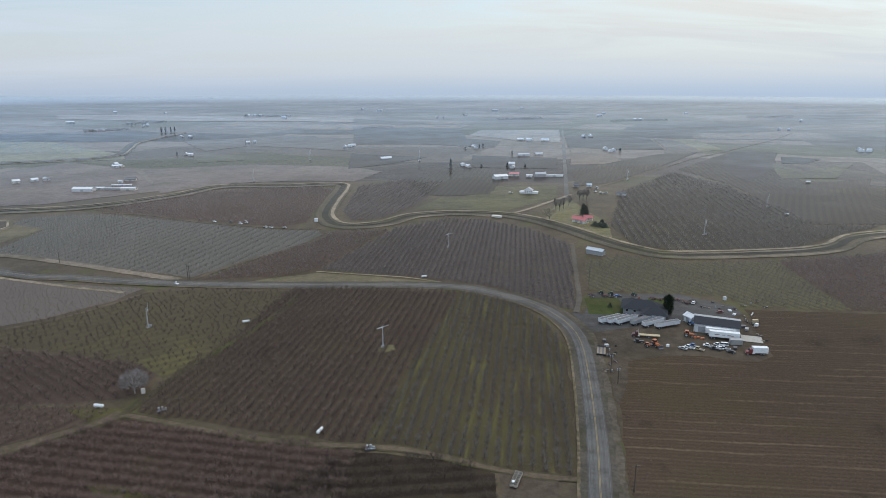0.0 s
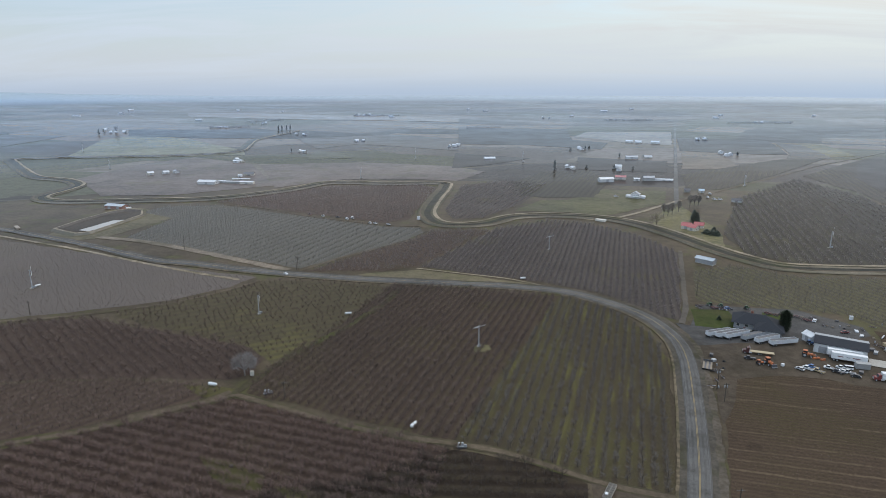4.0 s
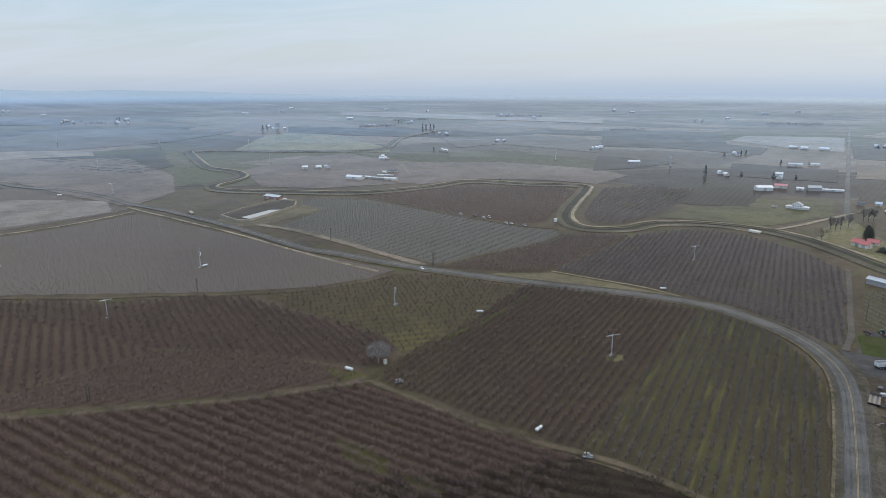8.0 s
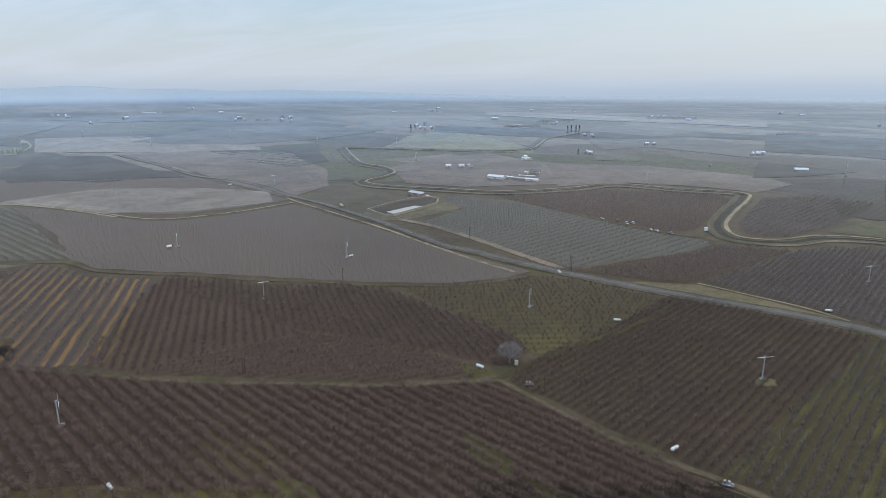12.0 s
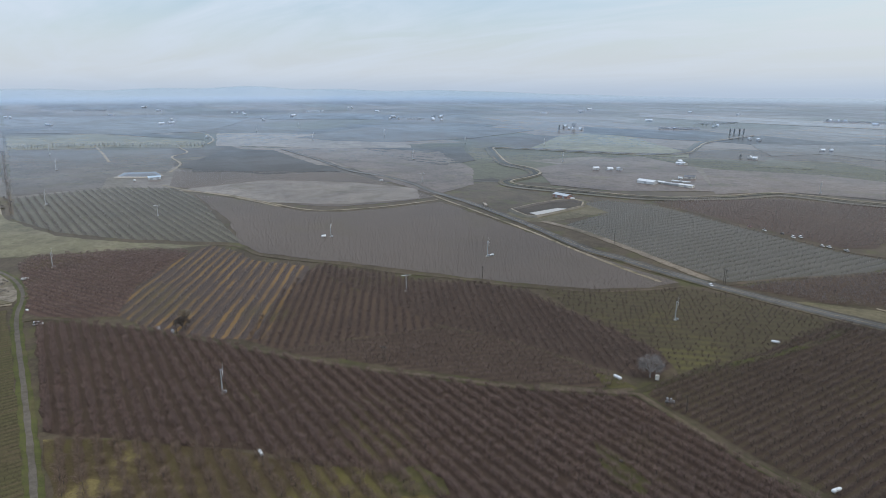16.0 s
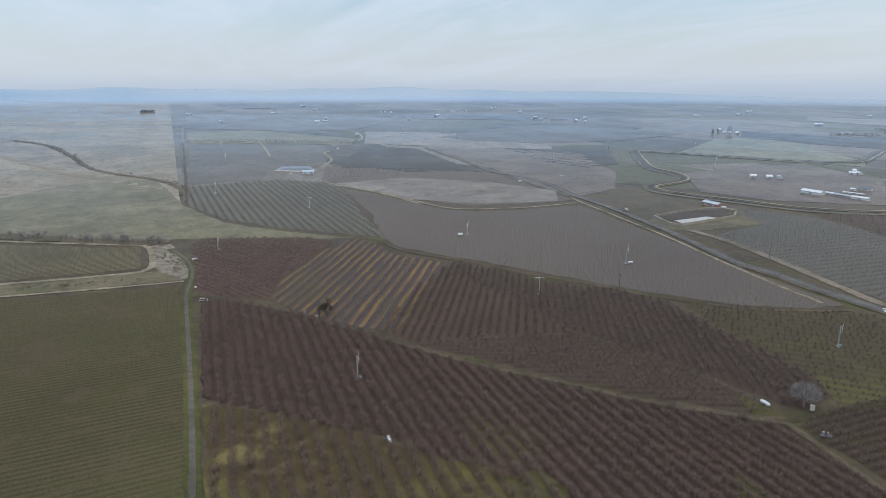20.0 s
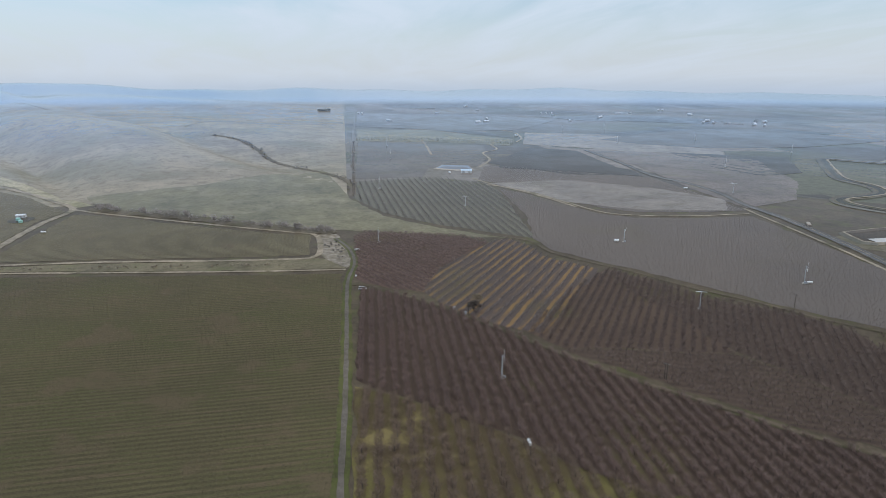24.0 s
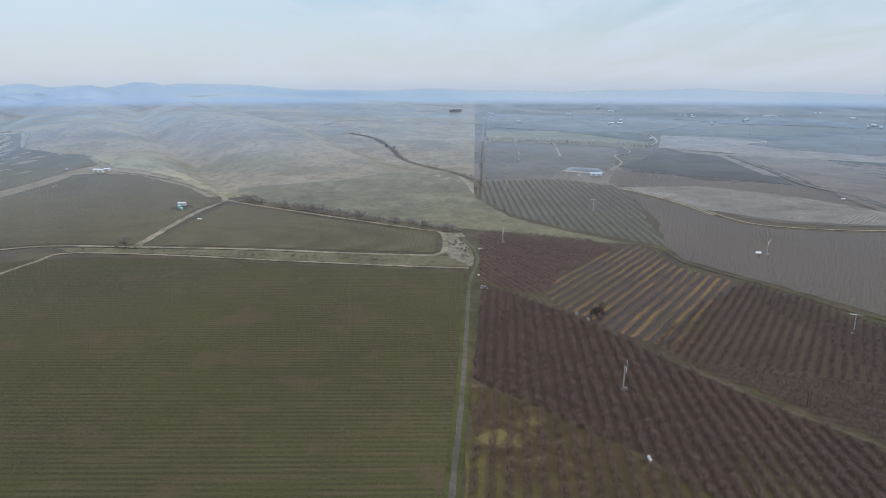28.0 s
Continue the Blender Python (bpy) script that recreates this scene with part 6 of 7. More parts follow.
def bin_stack(x, y, angle):
    """A low field trailer carrying two rows of weathered slatted fruit bins."""
    t = thing("bin_trailer", "low trailer loaded with weathered wooden fruit bins", "trailer")
    part("deck", box(bmesh.new(), 0, 0, 0.5, 7.6, 2.4, 0.14), WOOD, t)
    part("frame", box(bmesh.new(), 0, 0, 0.34, 7.2, 0.7, 0.16), STEEL, t)
    part("drawbar", rod(bmesh.new(), (3.8, 0, 0.45), (5.2, 0, 0.4), 0.06), STEEL, t)
    for sx in (-2.6, 2.6):
        for sy in (-1.0, 1.0):
            wheel(t, sx, sy, 0.34, 0.24)
    for i in range(6):
        for j in (-1, 1):
            bx, by = -3.1 + i * 1.24, j * 0.6
            # bin floor coloured darker than the slats to imitate shade inside
            b = part("bin", box(bmesh.new(), bx, by, 0.72, 1.12, 1.12, 0.05), POLE_WOOD, t)
            part("runner", box(bmesh.new(), bx, by, 0.64, 1.1, 0.12, 0.08), WOOD, b)
            for s in (-1, 1):
                for z in (0.75, 0.98, 1.21):
                    part("slat", box(bmesh.new(), bx + s * 0.56, by, z, 0.03, 1.14, 0.19), BIN_WOOD, b)
                    part("slat", box(bmesh.new(), bx, by + s * 0.56, z, 1.1, 0.03, 0.19), BIN_WOOD, b)
    part("white_tub", box(bmesh.new(), -2.5, 0.3, 1.45, 1.0, 0.8, 0.35, bevel=0.06), CLEAN_WHITE, t)
    return put(t, x, y, angle)


def pump_rig(x, y, angle):
    t = thing("irrigation_pump", "rusty irrigation pump and filter rig on skids", "pump")
    part("skid", box(bmesh.new(), 0, 0, 0, 3.4, 1.6, 0.25), STEEL, t)
    for k in (-0.9, 0.3):
        part("filter_tank", rod(bmesh.new(), (k, 0.2, 0.2), (k, 0.2, 1.6), 0.45, 0.42, 12), GALV, t)
    part("motor", box(bmesh.new(), 1.3, -0.2, 0.25, 0.9, 0.7, 0.9, bevel=0.08), GREYP, t)
    part("pipe", rod(bmesh.new(), (-1.8, -0.5, 0.5), (1.8, -0.5, 0.5), 0.12), WHITE, t)
    return put(t, x, y, angle)


def simple_box(x, y, angle, sx, sy, sz, mat, words, name="crate", category="box", bevel=0.04):
    t = thing(name, words, category)
    part("body", box(bmesh.new(), 0, 0, 0.08, sx, sy, sz, bevel=min(bevel, sz * 0.2)), mat, t)
    for k in (-1, 1):
        part("skid", box(bmesh.new(), 0, k * sy * 0.35, 0, sx, 0.1, 0.1), WOOD, t)
    part("lid", box(bmesh.new(), 0, 0, sz + 0.075, sx * 1.02, sy * 1.02, 0.05), mat, t)
    return put(t, x, y, angle)


def round_tank(x, y, r, h, mat, words):
    t = thing("storage_tank", words, "tank")
    part("shell", rod(bmesh.new(), (0, 0, 0), (0, 0, h), r, r, 20), mat, t)
    part("tank_roof", rod(bmesh.new(), (0, 0, h), (0, 0, h + r * 0.3), r * 1.02, r * 0.15, 20), mat, t)
    part("hatch", rod(bmesh.new(), (0, 0, h + r * 0.28), (0, 0, h + r * 0.45), r * 0.16, r * 0.16, 10), GALV, t)
    return put(t, x, y)


def implement(x, y, angle, mat, words):
    """A towed disc harrow: drawbar, frame, two gangs of discs and a pair of wheels."""
    def build():
        t = thing("disc_harrow", words, "farm implement", "parked implements")
        part("drawbar", rod(bmesh.new(), (0.6, 0, 0.55), (3.2, 0, 0.45), 0.08), mat, t)
        for sx in (-1.2, 0.6):
            part("crossbeam", box(bmesh.new(), sx, 0, 0.75, 0.16, 3.4, 0.16), mat, t)
        for sy in (-1.0, 1.0):
            part("side_beam", box(bmesh.new(), -0.3, sy, 0.77, 2.0, 0.14, 0.14), mat, t)
            wheel(t, -0.3, sy * 0.6, 0.38, 0.24)
        for sx, lean in ((-1.2, 0.3), (0.6, -0.3)):
            for k in range(7):
                yy = -1.5 + k * 0.5
                part("disc", rod(bmesh.new(), (sx + lean * yy * 0.3, yy - 0.02, 0.32), (sx + lean * yy * 0.3, yy + 0.02, 0.32), 0.32, 0.32, 10), STEEL, t)
        part("hitch_jack", rod(bmesh.new(), (2.6, 0, 0.0), (2.6, 0, 0.8), 0.05), STEEL, t)
        return t

    return stamped(("implement", mat.name), build, x, y, angle)


def yard_piece(kind, x, y, angle):
    """Small yard clutter: a pallet stack, a drum, a heap of scrap bars or a tyre."""
    def build():
        if kind == "pallet":
            t = thing("pallet", "grey weathered wooden pallets stacked on the ground", "pallet", "yard clutter")
            for k in range(3):
                for j in range(5):
                    part("slat", box(bmesh.new(), 0, -0.5 + j * 0.25, 0.11 + k * 0.16, 1.2, 0.14, 0.03), WOOD, t)
                for j in (-0.5, 0, 0.5):
                    part("runner", box(bmesh.new(), j, 0, k * 0.16, 0.1, 1.15, 0.11), WOOD, t)
        elif kind == "drum":
            t = thing("drum", "dull grey steel drum standing in the yard", "drum", "yard clutter")
            part("shell", rod(bmesh.new(), (0, 0, 0), (0, 0, 0.9), 0.3, 0.3, 12), GREYP, t)
            part("rib", rod(bmesh.new(), (0, 0, 0.44), (0, 0, 0.48), 0.315, 0.315, 12), STEEL, t)
        elif kind == "scrap":
            t = thing("scrap_heap", "rusty heap of scrap bars and pipes", "scrap", "yard clutter")
            rng = random.Random(8)
            for k in range(9):
                a, l = rng.uniform(0, 3.14), rng.uniform(0.8, 1.9)
                c, sn, z = math.cos(a) * l, math.sin(a) * l, 0.1 + k * 0.06
                part("bar", rod(bmesh.new(), (-c, -sn, z), (c, sn, z + rng.uniform(0, 0.2)), 0.07, 0.07, 6), rng.choice((STEEL, DARK_RED, GALV, POLE_WOOD)), t)
        else:
            t = thing("tyre", "worn black tractor tyre lying flat", "tyre", "yard clutter")
            bm = bmesh.new()
            ring = [[bm.verts.new((math.cos(i * 0.4488) * r, math.sin(i * 0.4488) * r, z)) for i in range(14)] for r, z in ((0.38, 0.06), (0.62, 0.0), (0.72, 0.2), (0.62, 0.4), (0.38, 0.34))]
            for p, q in zip(ring, ring[1:] + ring[:1]):
                for i in range(14):
                    bm.faces.new((p[i], p[(i + 1) % 14], q[(i + 1) % 14], q[i]))
            part("tread", bm, BLACK, t)
        return t

    return stamped(("yard", kind), build, x, y, angle)


def far_farm(x, y, angle, n, seed, trees=2, big=False):
    """A distant farmstead: a few pale buildings of different sizes with trees about them."""
    rng = random.Random(seed)
    a = radians(angle)
    for k in range(n):
        d = (k - (n - 1) / 2) * (26 if big else 18)
        bx, by = x + math.cos(a) * d + rng.uniform(-6, 6), y + math.sin(a) * d + rng.uniform(-8, 8)
        L = rng.uniform(5, 9) * (2.2 if big else 1)
        gable_building(bx, by, angle + rng.choice((0, 90)) if not big else angle, L, rng.uniform(5, 7.5), rng.uniform(2.2, 2.9), rng.uniform(1.2, 2.2),
                       rng.choice((WALL_WHITE, CLEAN_WHITE, CREAM)), rng.choice((ROOF_WHITE, ROOF_WHITE, ROOF_GREY)),
                       "pale farm building far off among the fields", "farm_building", "building", 1, 1, group="distant farm buildings")
    for k in range(trees):
        tx, ty = x + rng.uniform(-32, 32), y + rng.uniform(-22, 22)
        conifer(tx, ty, seed + k, rng.choice((4, 6)), rng.choice((4, 5)), "dark conifer beside a distant farm", group="distant conifers", mat=NEEDLE_HAZED)


def far_specks(count, seed):
    """Lone pale buildings and groves scattered over the far plain."""
    rng = random.Random(seed)
    for k in range(count):
        a, d = radians(rng.uniform(-38, 78)), rng.uniform(2000, 3200)
        x, y = -d * math.sin(a), d * math.cos(a)
        gable_building(x, y, rng.uniform(0, 180), rng.uniform(12, 40), rng.uniform(6, 9), rng.uniform(2, 3), 1.4, rng.choice((WALL_WHITE, CLEAN_WHITE)), rng.choice((ROOF_WHITE, ROOF_GREY)),
                       "lone pale building on the far plain", "farm_building", "building", 1, 0, group="distant farm buildings")



# wind machines
wind_machine(-21.3, 276.2, -71, 12)
wind_machine(-141.9, 304.7, 15, 70)
wind_machine(-277.9, 235.7, -30, 0)
wind_machine(-298.8, 331, 22, 90, 1.1)
wind_machine(15.3, 459.1, -72, 10)
wind_machine(222.4, 492.5, -54, 90, 1.2)
wind_machine(-228.2, 96.5, 55, 82)
wind_machine(-429.2, 284.1, 27, 50)
wind_machine(-602, 209.7, -19, 0)
wind_machine(-480.8, 95, 69, 90)
wind_machine(-590.6, 530.1, -42, 0, 1.1)
wind_machine(-796, 693.7, 29, 90, 1.3)
wind_machine(-724.4, 145.7, 69, 90, 1.2)
wind_machine(-1233.8, 265.1, 58, 90, 1.3)
wind_machine(-1004.3, 221, 58, 80, 1.2)
wind_machine(-214.2, 784, -5, 90, 1.1)
wind_machine(333.9, 607.8, -39, 90)
wind_machine(252.8, 794.7, -38, 90, 1.2)
wind_machine(-1472.7, 770.9, 32, 90, 1.2)
wind_machine(-1479.4, 895.8, 29, 90, 1.2)
wind_machine(-1176.4, 744.8, 8, 60, 1.2)
wind_machine(-1173.4, 936.4, 21, 90, 1.2)
wind_machine(-935.1, 959.9, 24, 90, 1.2)
wind_machine(-803.8, 1056.3, 17, 90, 1.2)
wind_machine(-598, 835.5, 16, 90, 1.2)
wind_machine(-185.2, 1011.6, -10, 90, 1.2)
wind_machine(-12.9, 1004.7, -19, 90, 1.5)

# fuel tanks by the wind machines
propane_tank(-125.6, 221.7, -10, 1.1)
propane_tank(-93.8, 309.2, 20, 1)
propane_tank(-38.6, 201.9, 69, 1)
propane_tank(-2.5, 383.5, 19, 1)
propane_tank(-297.8, 334.3, 73, 1)
propane_tank(-433.7, 280.1, 77, 1.1)
propane_tank(-177.5, 86, -12, 1)
propane_tank(-461.2, 74.8, 86, 1.1)
propane_tank(-431.3, 278.7, 85, 1.1)
propane_tank(-917.5, -427, 74, 1.4)
propane_tank(-592.2, -166.1, 84, 1.1)
propane_tank(-631.2, 496.9, 49, 1.2)
propane_tank(332.6, 569.8, -2, 1.2)
propane_tank(452.6, 740.4, -6, 1.5)

# farmyard: buildings
gable_building(143, 292, -24, 20.5, 13.6, 4.4, 1.5, WALL_WHITE, ROOF_GREY, "large white barn with grey and dark metal roof slopes", "barn", "barn", 3, 2, ROOF_DARK)
gable_building(134.5, 302.9, -68, 5.3, 4.5, 3.2, 1.2, WALL_WHITE, ROOF_WHITE, "small white lean-to beside the barn", "lean_to", "building", 1, 1)
farmhouse(113.5, 315.2, -18)
conifer(126.7, 313.8, 4, 11.0, 5.0, "tall dense dark cypress beside the farmhouse", True)
conifer(99.4, 326.2, 9, 2.2, 2.4, "small clipped evergreen on the lawn")
simple_box(154.6, 279.3, -20, 9, 8, 0.12, CONCRETE, "pale concrete pad beside the barn", "concrete_pad", "pad")

# farmyard: trailers and trucks
trailer(93.3, 304.3, 27, 13.8, "open")
trailer(97.2, 303.5, 28, 13.8, "open")
trailer(101.2, 302.8, 29, 13.8, "open")
trailer(108.4, 301.8, 32, 13.8, "dark")
trailer(113.7, 299.1, 30, 13.8, "open")
trailer(120, 296.3, 19, 13.8, "open")
trailer(141.4, 279.9, -19, 13.5, "van")
trailer(141.4, 284.2, -15, 13.5, "van")
simple_box(144.3, 274, -6, 5.5, 2.6, 2.4, WALL_GREY, "corrugated grey steel container", "container", "container")
truck(148.1, 262.5, 174, RED, "box", "red-cabbed box truck with a white cargo box")
truck(103.3, 284.2, 168, DARK_RED, "flat", "dark red flatbed truck parked in the yard")
trailer(78, 266.8, 73, 8.0, "flat")
trailer(79.4, 266.3, 74, 8.0, "flat")

# farmyard: tractors and machines
tractor(125.5, 283.7, -18, ORANGE, "orange wheel loader with a front bucket", True)
tractor(105.8, 273, -71, ORANGE, "orange wheel loader with a front bucket", True)
tractor(102, 272.5, 11, ORANGE, "orange tractor in the yard")
tractor(99.9, 347.1, 130, GREENP, "green farm tractor parked at the yard edge")
tractor(118.3, 343.9, 25, GREENP, "green farm tractor parked at the yard edge")
tractor(132.5, 298.2, 5, BLUE, "blue farm tractor parked at the yard edge")
tractor(105.3, 345.5, 120, GREENP, "green farm tractor parked at the yard edge")
implement(93.9, 345.6, 10, DARK_RED, "rusty dark red disc harrow parked at the yard edge")
implement(101.4, 342.9, 25, RED, "red disc harrow parked at the yard edge")
implement(105, 342.3, 170, DARK_RED, "rusty dark red disc harrow parked at the yard edge")
implement(109.1, 342.4, 15, STEEL, "dark steel disc harrow parked at the yard edge")
implement(127.3, 337.9, 20, RED, "red disc harrow parked at the yard edge")
implement(130.2, 335.9, 160, RED, "red disc harrow parked at the yard edge")
implement(134.2, 336.7, 35, DARK_RED, "rusty dark red disc harrow parked at the yard edge")
implement(139.8, 334.8, 150, RED, "red disc harrow parked at the yard edge")
implement(143.9, 329.6, 20, RED, "red disc harrow parked at the yard edge")
implement(142.2, 330.9, 60, DARK_RED, "rusty dark red disc harrow parked at the yard edge")
implement(153.7, 305.8, 40, STEEL, "dark steel disc harrow parked at the yard edge")
implement(81.6, 263, 80, STEEL, "dark steel disc harrow parked at the yard edge")
yard_piece('drum', 107, 340.2, 133)
yard_piece('drum', 163.6, 304.1, 42)
yard_piece('tyre', 87.5, 273.6, 63)
yard_piece('tyre', 157.5, 320.8, 79)
yard_piece('pallet', 143.2, 335.4, 118)
yard_piece('pallet', 163.5, 294.5, 112)
yard_piece('drum', 78.3, 247.5, 71)
yard_piece('scrap', 149.2, 323.6, 172)
yard_piece('scrap', 148.2, 331, 158)
yard_piece('scrap', 164.2, 298.2, 74)
yard_piece('drum', 83, 274.4, 155)
yard_piece('drum', 178.6, 328.4, 122)
yard_piece('pallet', 105.7, 343, 65)
yard_piece('tyre', 164.1, 297.2, 103)
yard_piece('tyre', 79.6, 263.4, 42)
yard_piece('scrap', 172.2, 324.3, 86)
yard_piece('scrap', 147.2, 334.2, 170)
yard_piece('drum', 163.5, 294.7, 3)
yard_piece('drum', 83.2, 268.9, 171)
yard_piece('pallet', 150.5, 323.7, 125)
yard_piece('pallet', 126.4, 337.8, 21)
yard_piece('tyre', 160.9, 277.4, 93)
yard_piece('scrap', 75.7, 248.1, 108)
yard_piece('pallet', 183, 330.7, 43)
yard_piece('scrap', 93.3, 342.8, 58)
yard_piece('scrap', 159.7, 282, 129)
yard_piece('pallet', 84.2, 264.3, 155)
yard_piece('pallet', 161.2, 325, 19)
yard_piece('pallet', 116.5, 337.3, 91)
yard_piece('pallet', 160.1, 284.9, 44)
yard_piece('tyre', 85.2, 266.2, 60)
yard_piece('scrap', 183.4, 321.6, 129)
yard_piece('scrap', 116.8, 338.7, 103)
yard_piece('pallet', 165.7, 309.6, 66)
yard_piece('pallet', 75.4, 246.9, 41)
yard_piece('drum', 156.4, 323, 8)
yard_piece('scrap', 148.7, 333.8, 33)
yard_piece('scrap', 159.9, 281.9, 129)
yard_piece('scrap', 79.2, 254.1, 15)
yard_piece('pallet', 152.5, 321.6, 59)
yard_piece('pallet', 106.8, 340.6, 97)
yard_piece('scrap', 162.9, 300.7, 153)
yard_piece('scrap', 82.4, 257, 21)
yard_piece('scrap', 165.4, 319.9, 20)
yard_piece('drum', 103.7, 341.6, 178)
yard_piece('pallet', 158.8, 276.7, 8)

# farmyard: cars
car(99.6, 277.8, 170, DARKP, "dark pickup truck parked in the farmyard", "pickup")
car(117.3, 269.2, 130, SILVER, "silver car parked in the farmyard", "sedan")
car(120.8, 270, 135, CLEAN_WHITE, "white pickup truck parked in the farmyard", "pickup")
car(123.5, 271.4, 135, BLUE, "blue pickup truck parked in the farmyard", "pickup")
car(124.3, 267.8, 135, TANP, "tan pickup truck parked in the farmyard", "pickup")
car(130.3, 271.5, 150, CLEAN_WHITE, "white pickup truck parked in the farmyard", "pickup")
car(132, 268, 140, DARKP, "dark pickup truck parked in the farmyard", "pickup")
car(134.3, 268.9, 140, CLEAN_WHITE, "white car parked in the farmyard", "sedan")
car(137.5, 272.2, 165, CLEAN_WHITE, "white van parked in the farmyard", "van")
car(137.6, 264.6, 150, DARKP, "dark car parked in the farmyard", "sedan")
car(147, 329.7, 60, CLEAN_WHITE, "white car parked in the farmyard", "sedan")
car(155.2, 315, 10, RED, "red car parked in the farmyard", "sedan")
car(108.1, 343, 20, BLUE, "blue car parked in the farmyard", "sedan")
car(108.6, 316.4, 90, RED, "red car parked in the farmyard", "sedan")
car(136.5, 268.1, 145, SILVER, "silver pickup truck parked in the farmyard", "pickup")
car(135.1, 271.9, 120, CLEAN_WHITE, "white pickup truck parked in the farmyard", "pickup")

# farmyard: clutter
simple_box(111.3, 272, 30, 1.1, 1.1, 1.1, CLEAN_WHITE, "white plastic tank crate in the farmyard", "crate", "box")
simple_box(161.7, 317.6, 75, 2.6, 1.6, 0.5, WHITE, "white stacked trays in the farmyard", "pallet_stack", "box")
simple_box(161.4, 311.7, 54, 2.4, 1.5, 0.5, WHITE, "pale stacked pallets in the farmyard", "pallet_stack", "box")
simple_box(166.8, 334.7, 0, 1.5, 1.4, 1.9, WHITE, "white portable cabin in the farmyard", "yard_box", "box")
simple_box(166.9, 300.6, 9, 2.8, 1.5, 1.5, TANP, "tan fuel tank box in the farmyard", "yard_box", "box")
simple_box(165.2, 295.7, 30, 1.6, 1.4, 1.3, CLEAN_WHITE, "white plastic tank crate in the farmyard", "crate", "box")
simple_box(157.5, 294.2, 0, 2.5, 2, 1.0, STEEL, "dark scrap pile in the farmyard", "pallet_stack", "box")
simple_box(157.8, 290.9, 60, 3, 1.6, 0.9, GREYP, "grey scrap stack in the farmyard", "pallet_stack", "box")
simple_box(158.2, 330.6, 0, 1.4, 1, 0.8, STEEL, "dark machine part in the farmyard", "yard_box", "box")
simple_box(83.1, 273.3, 18, 1.8, 1.3, 1.0, SILVER, "silver crate in the farmyard", "crate", "box")
simple_box(83.5, 278.9, 75, 2, 1.5, 1.1, STEEL, "dark crate in the farmyard", "crate", "box")
simple_box(170.7, 311.3, 54, 5, 0.5, 0.5, GALV, "long grey pipe bundle in the farmyard", "yard_box", "box")
simple_box(128.8, 281.6, 15, 3, 0.9, 0.7, ORANGE, "orange attachment in the farmyard", "yard_box", "box")
simple_box(131.2, 280.4, 15, 2, 0.8, 0.6, ORANGE, "orange attachment in the farmyard", "yard_box", "box")
simple_box(141.5, 268.7, 60, 2.4, 1.6, 0.9, STEEL, "dark scrap heap in the farmyard", "yard_box", "box")

# utility poles
utility_pole(77.4, 246.3, 95, 9.0, True)
utility_pole(77.4, 235.9, 95, 8.0, True)
utility_pole(61.8, 165.7, 100, 9.5, False)
utility_pole(-92.4, 215.2, 120, 7.5, False)
utility_pole(-207.8, 162.1, 120, 7.5, False)
utility_pole(61.7, 365.7, 90, 9.5, False)
utility_pole(-150.3, 386.4, 90, 9.5, False)
utility_pole(-254.7, 429, 90, 9.5, False)
utility_pole(97.2, 364.3, 90, 9.5, False)
utility_pole(-304, 108.3, 90, 7.5, False)
utility_pole(-264.4, 288.5, 100, 8.0, False)
utility_pole(-151.8, 387.4, 100, 9.5, False)
utility_pole(-206.9, 162.5, 120, 7.5, False)

# orchard junction: pale tree, pump, crate
bare_tree(-117, 233, 5, 10.5, 12.5, TWIG_PALE, "pale grey leafless tree with a wide round crown", dense=2.2)
simple_box(-113.7, 233, 20, 1.5, 1.2, 2.0, CREAM, "pale upright pump cabinet under the tree", "cabinet", "cabinet")
pump_rig(-100.7, 218.6, 30)
bin_stack(26.9, 171.7, 68)
simple_box(-92.4, 169.4, 30, 1.2, 0.8, 0.4, STEEL, "small dark valve box beside the track", "valve_box", "box")
pump_rig(-20, 190.8, 10)

# orchard pump by the dark bush
bare_tree(-308.7, 113, 8, 7.0, 9.5, TWIG_DARK, "dense dark leafless bush by the pump", name="bush", dense=2.0)
bare_tree(-320.6, 119, 9, 6.5, 8.5, TWIG_TAN, "dry tan bush by the pump", name="bush", dense=1.6)
pump_rig(-307.4, 107.6, 150)
round_tank(-316.5, 104, 0.9, 1.6, CLEAN_WHITE, "small round white water tank by the track")
car(-366.4, 61.9, 60, CLEAN_WHITE, "white utility vehicle on the track corner", "van")
simple_box(-395.3, 62.8, 10, 1.6, 1, 0.6, CLEAN_WHITE, "small white crate by the farm road", "crate", "box")

# vehicles along the trellised orchard
car(-189, 555.6, -45, CLEAN_WHITE, "white pickup truck on the field track", "pickup")
car(-163.4, 546.1, -45, CLEAN_WHITE, "white van on the field track", "van")
car(-159.2, 550.2, -45, CLEAN_WHITE, "white van on the field track", "van")
car(-138.4, 532.3, -45, CLEAN_WHITE, "white car on the field track", "sedan")
car(-133.6, 531.6, -45, CLEAN_WHITE, "white pickup truck on the field track", "pickup")
car(-121.3, 528.8, -45, SILVER, "silver pickup truck on the field track", "pickup")
car(-203.5, 561.4, -45, RED, "red pickup truck on the field track", "pickup")
car(-174.1, 552.8, -45, DARKP, "dark pickup truck on the field track", "pickup")
car(-155, 376.9, -47, CLEAN_WHITE, "white car on the country road", "sedan")

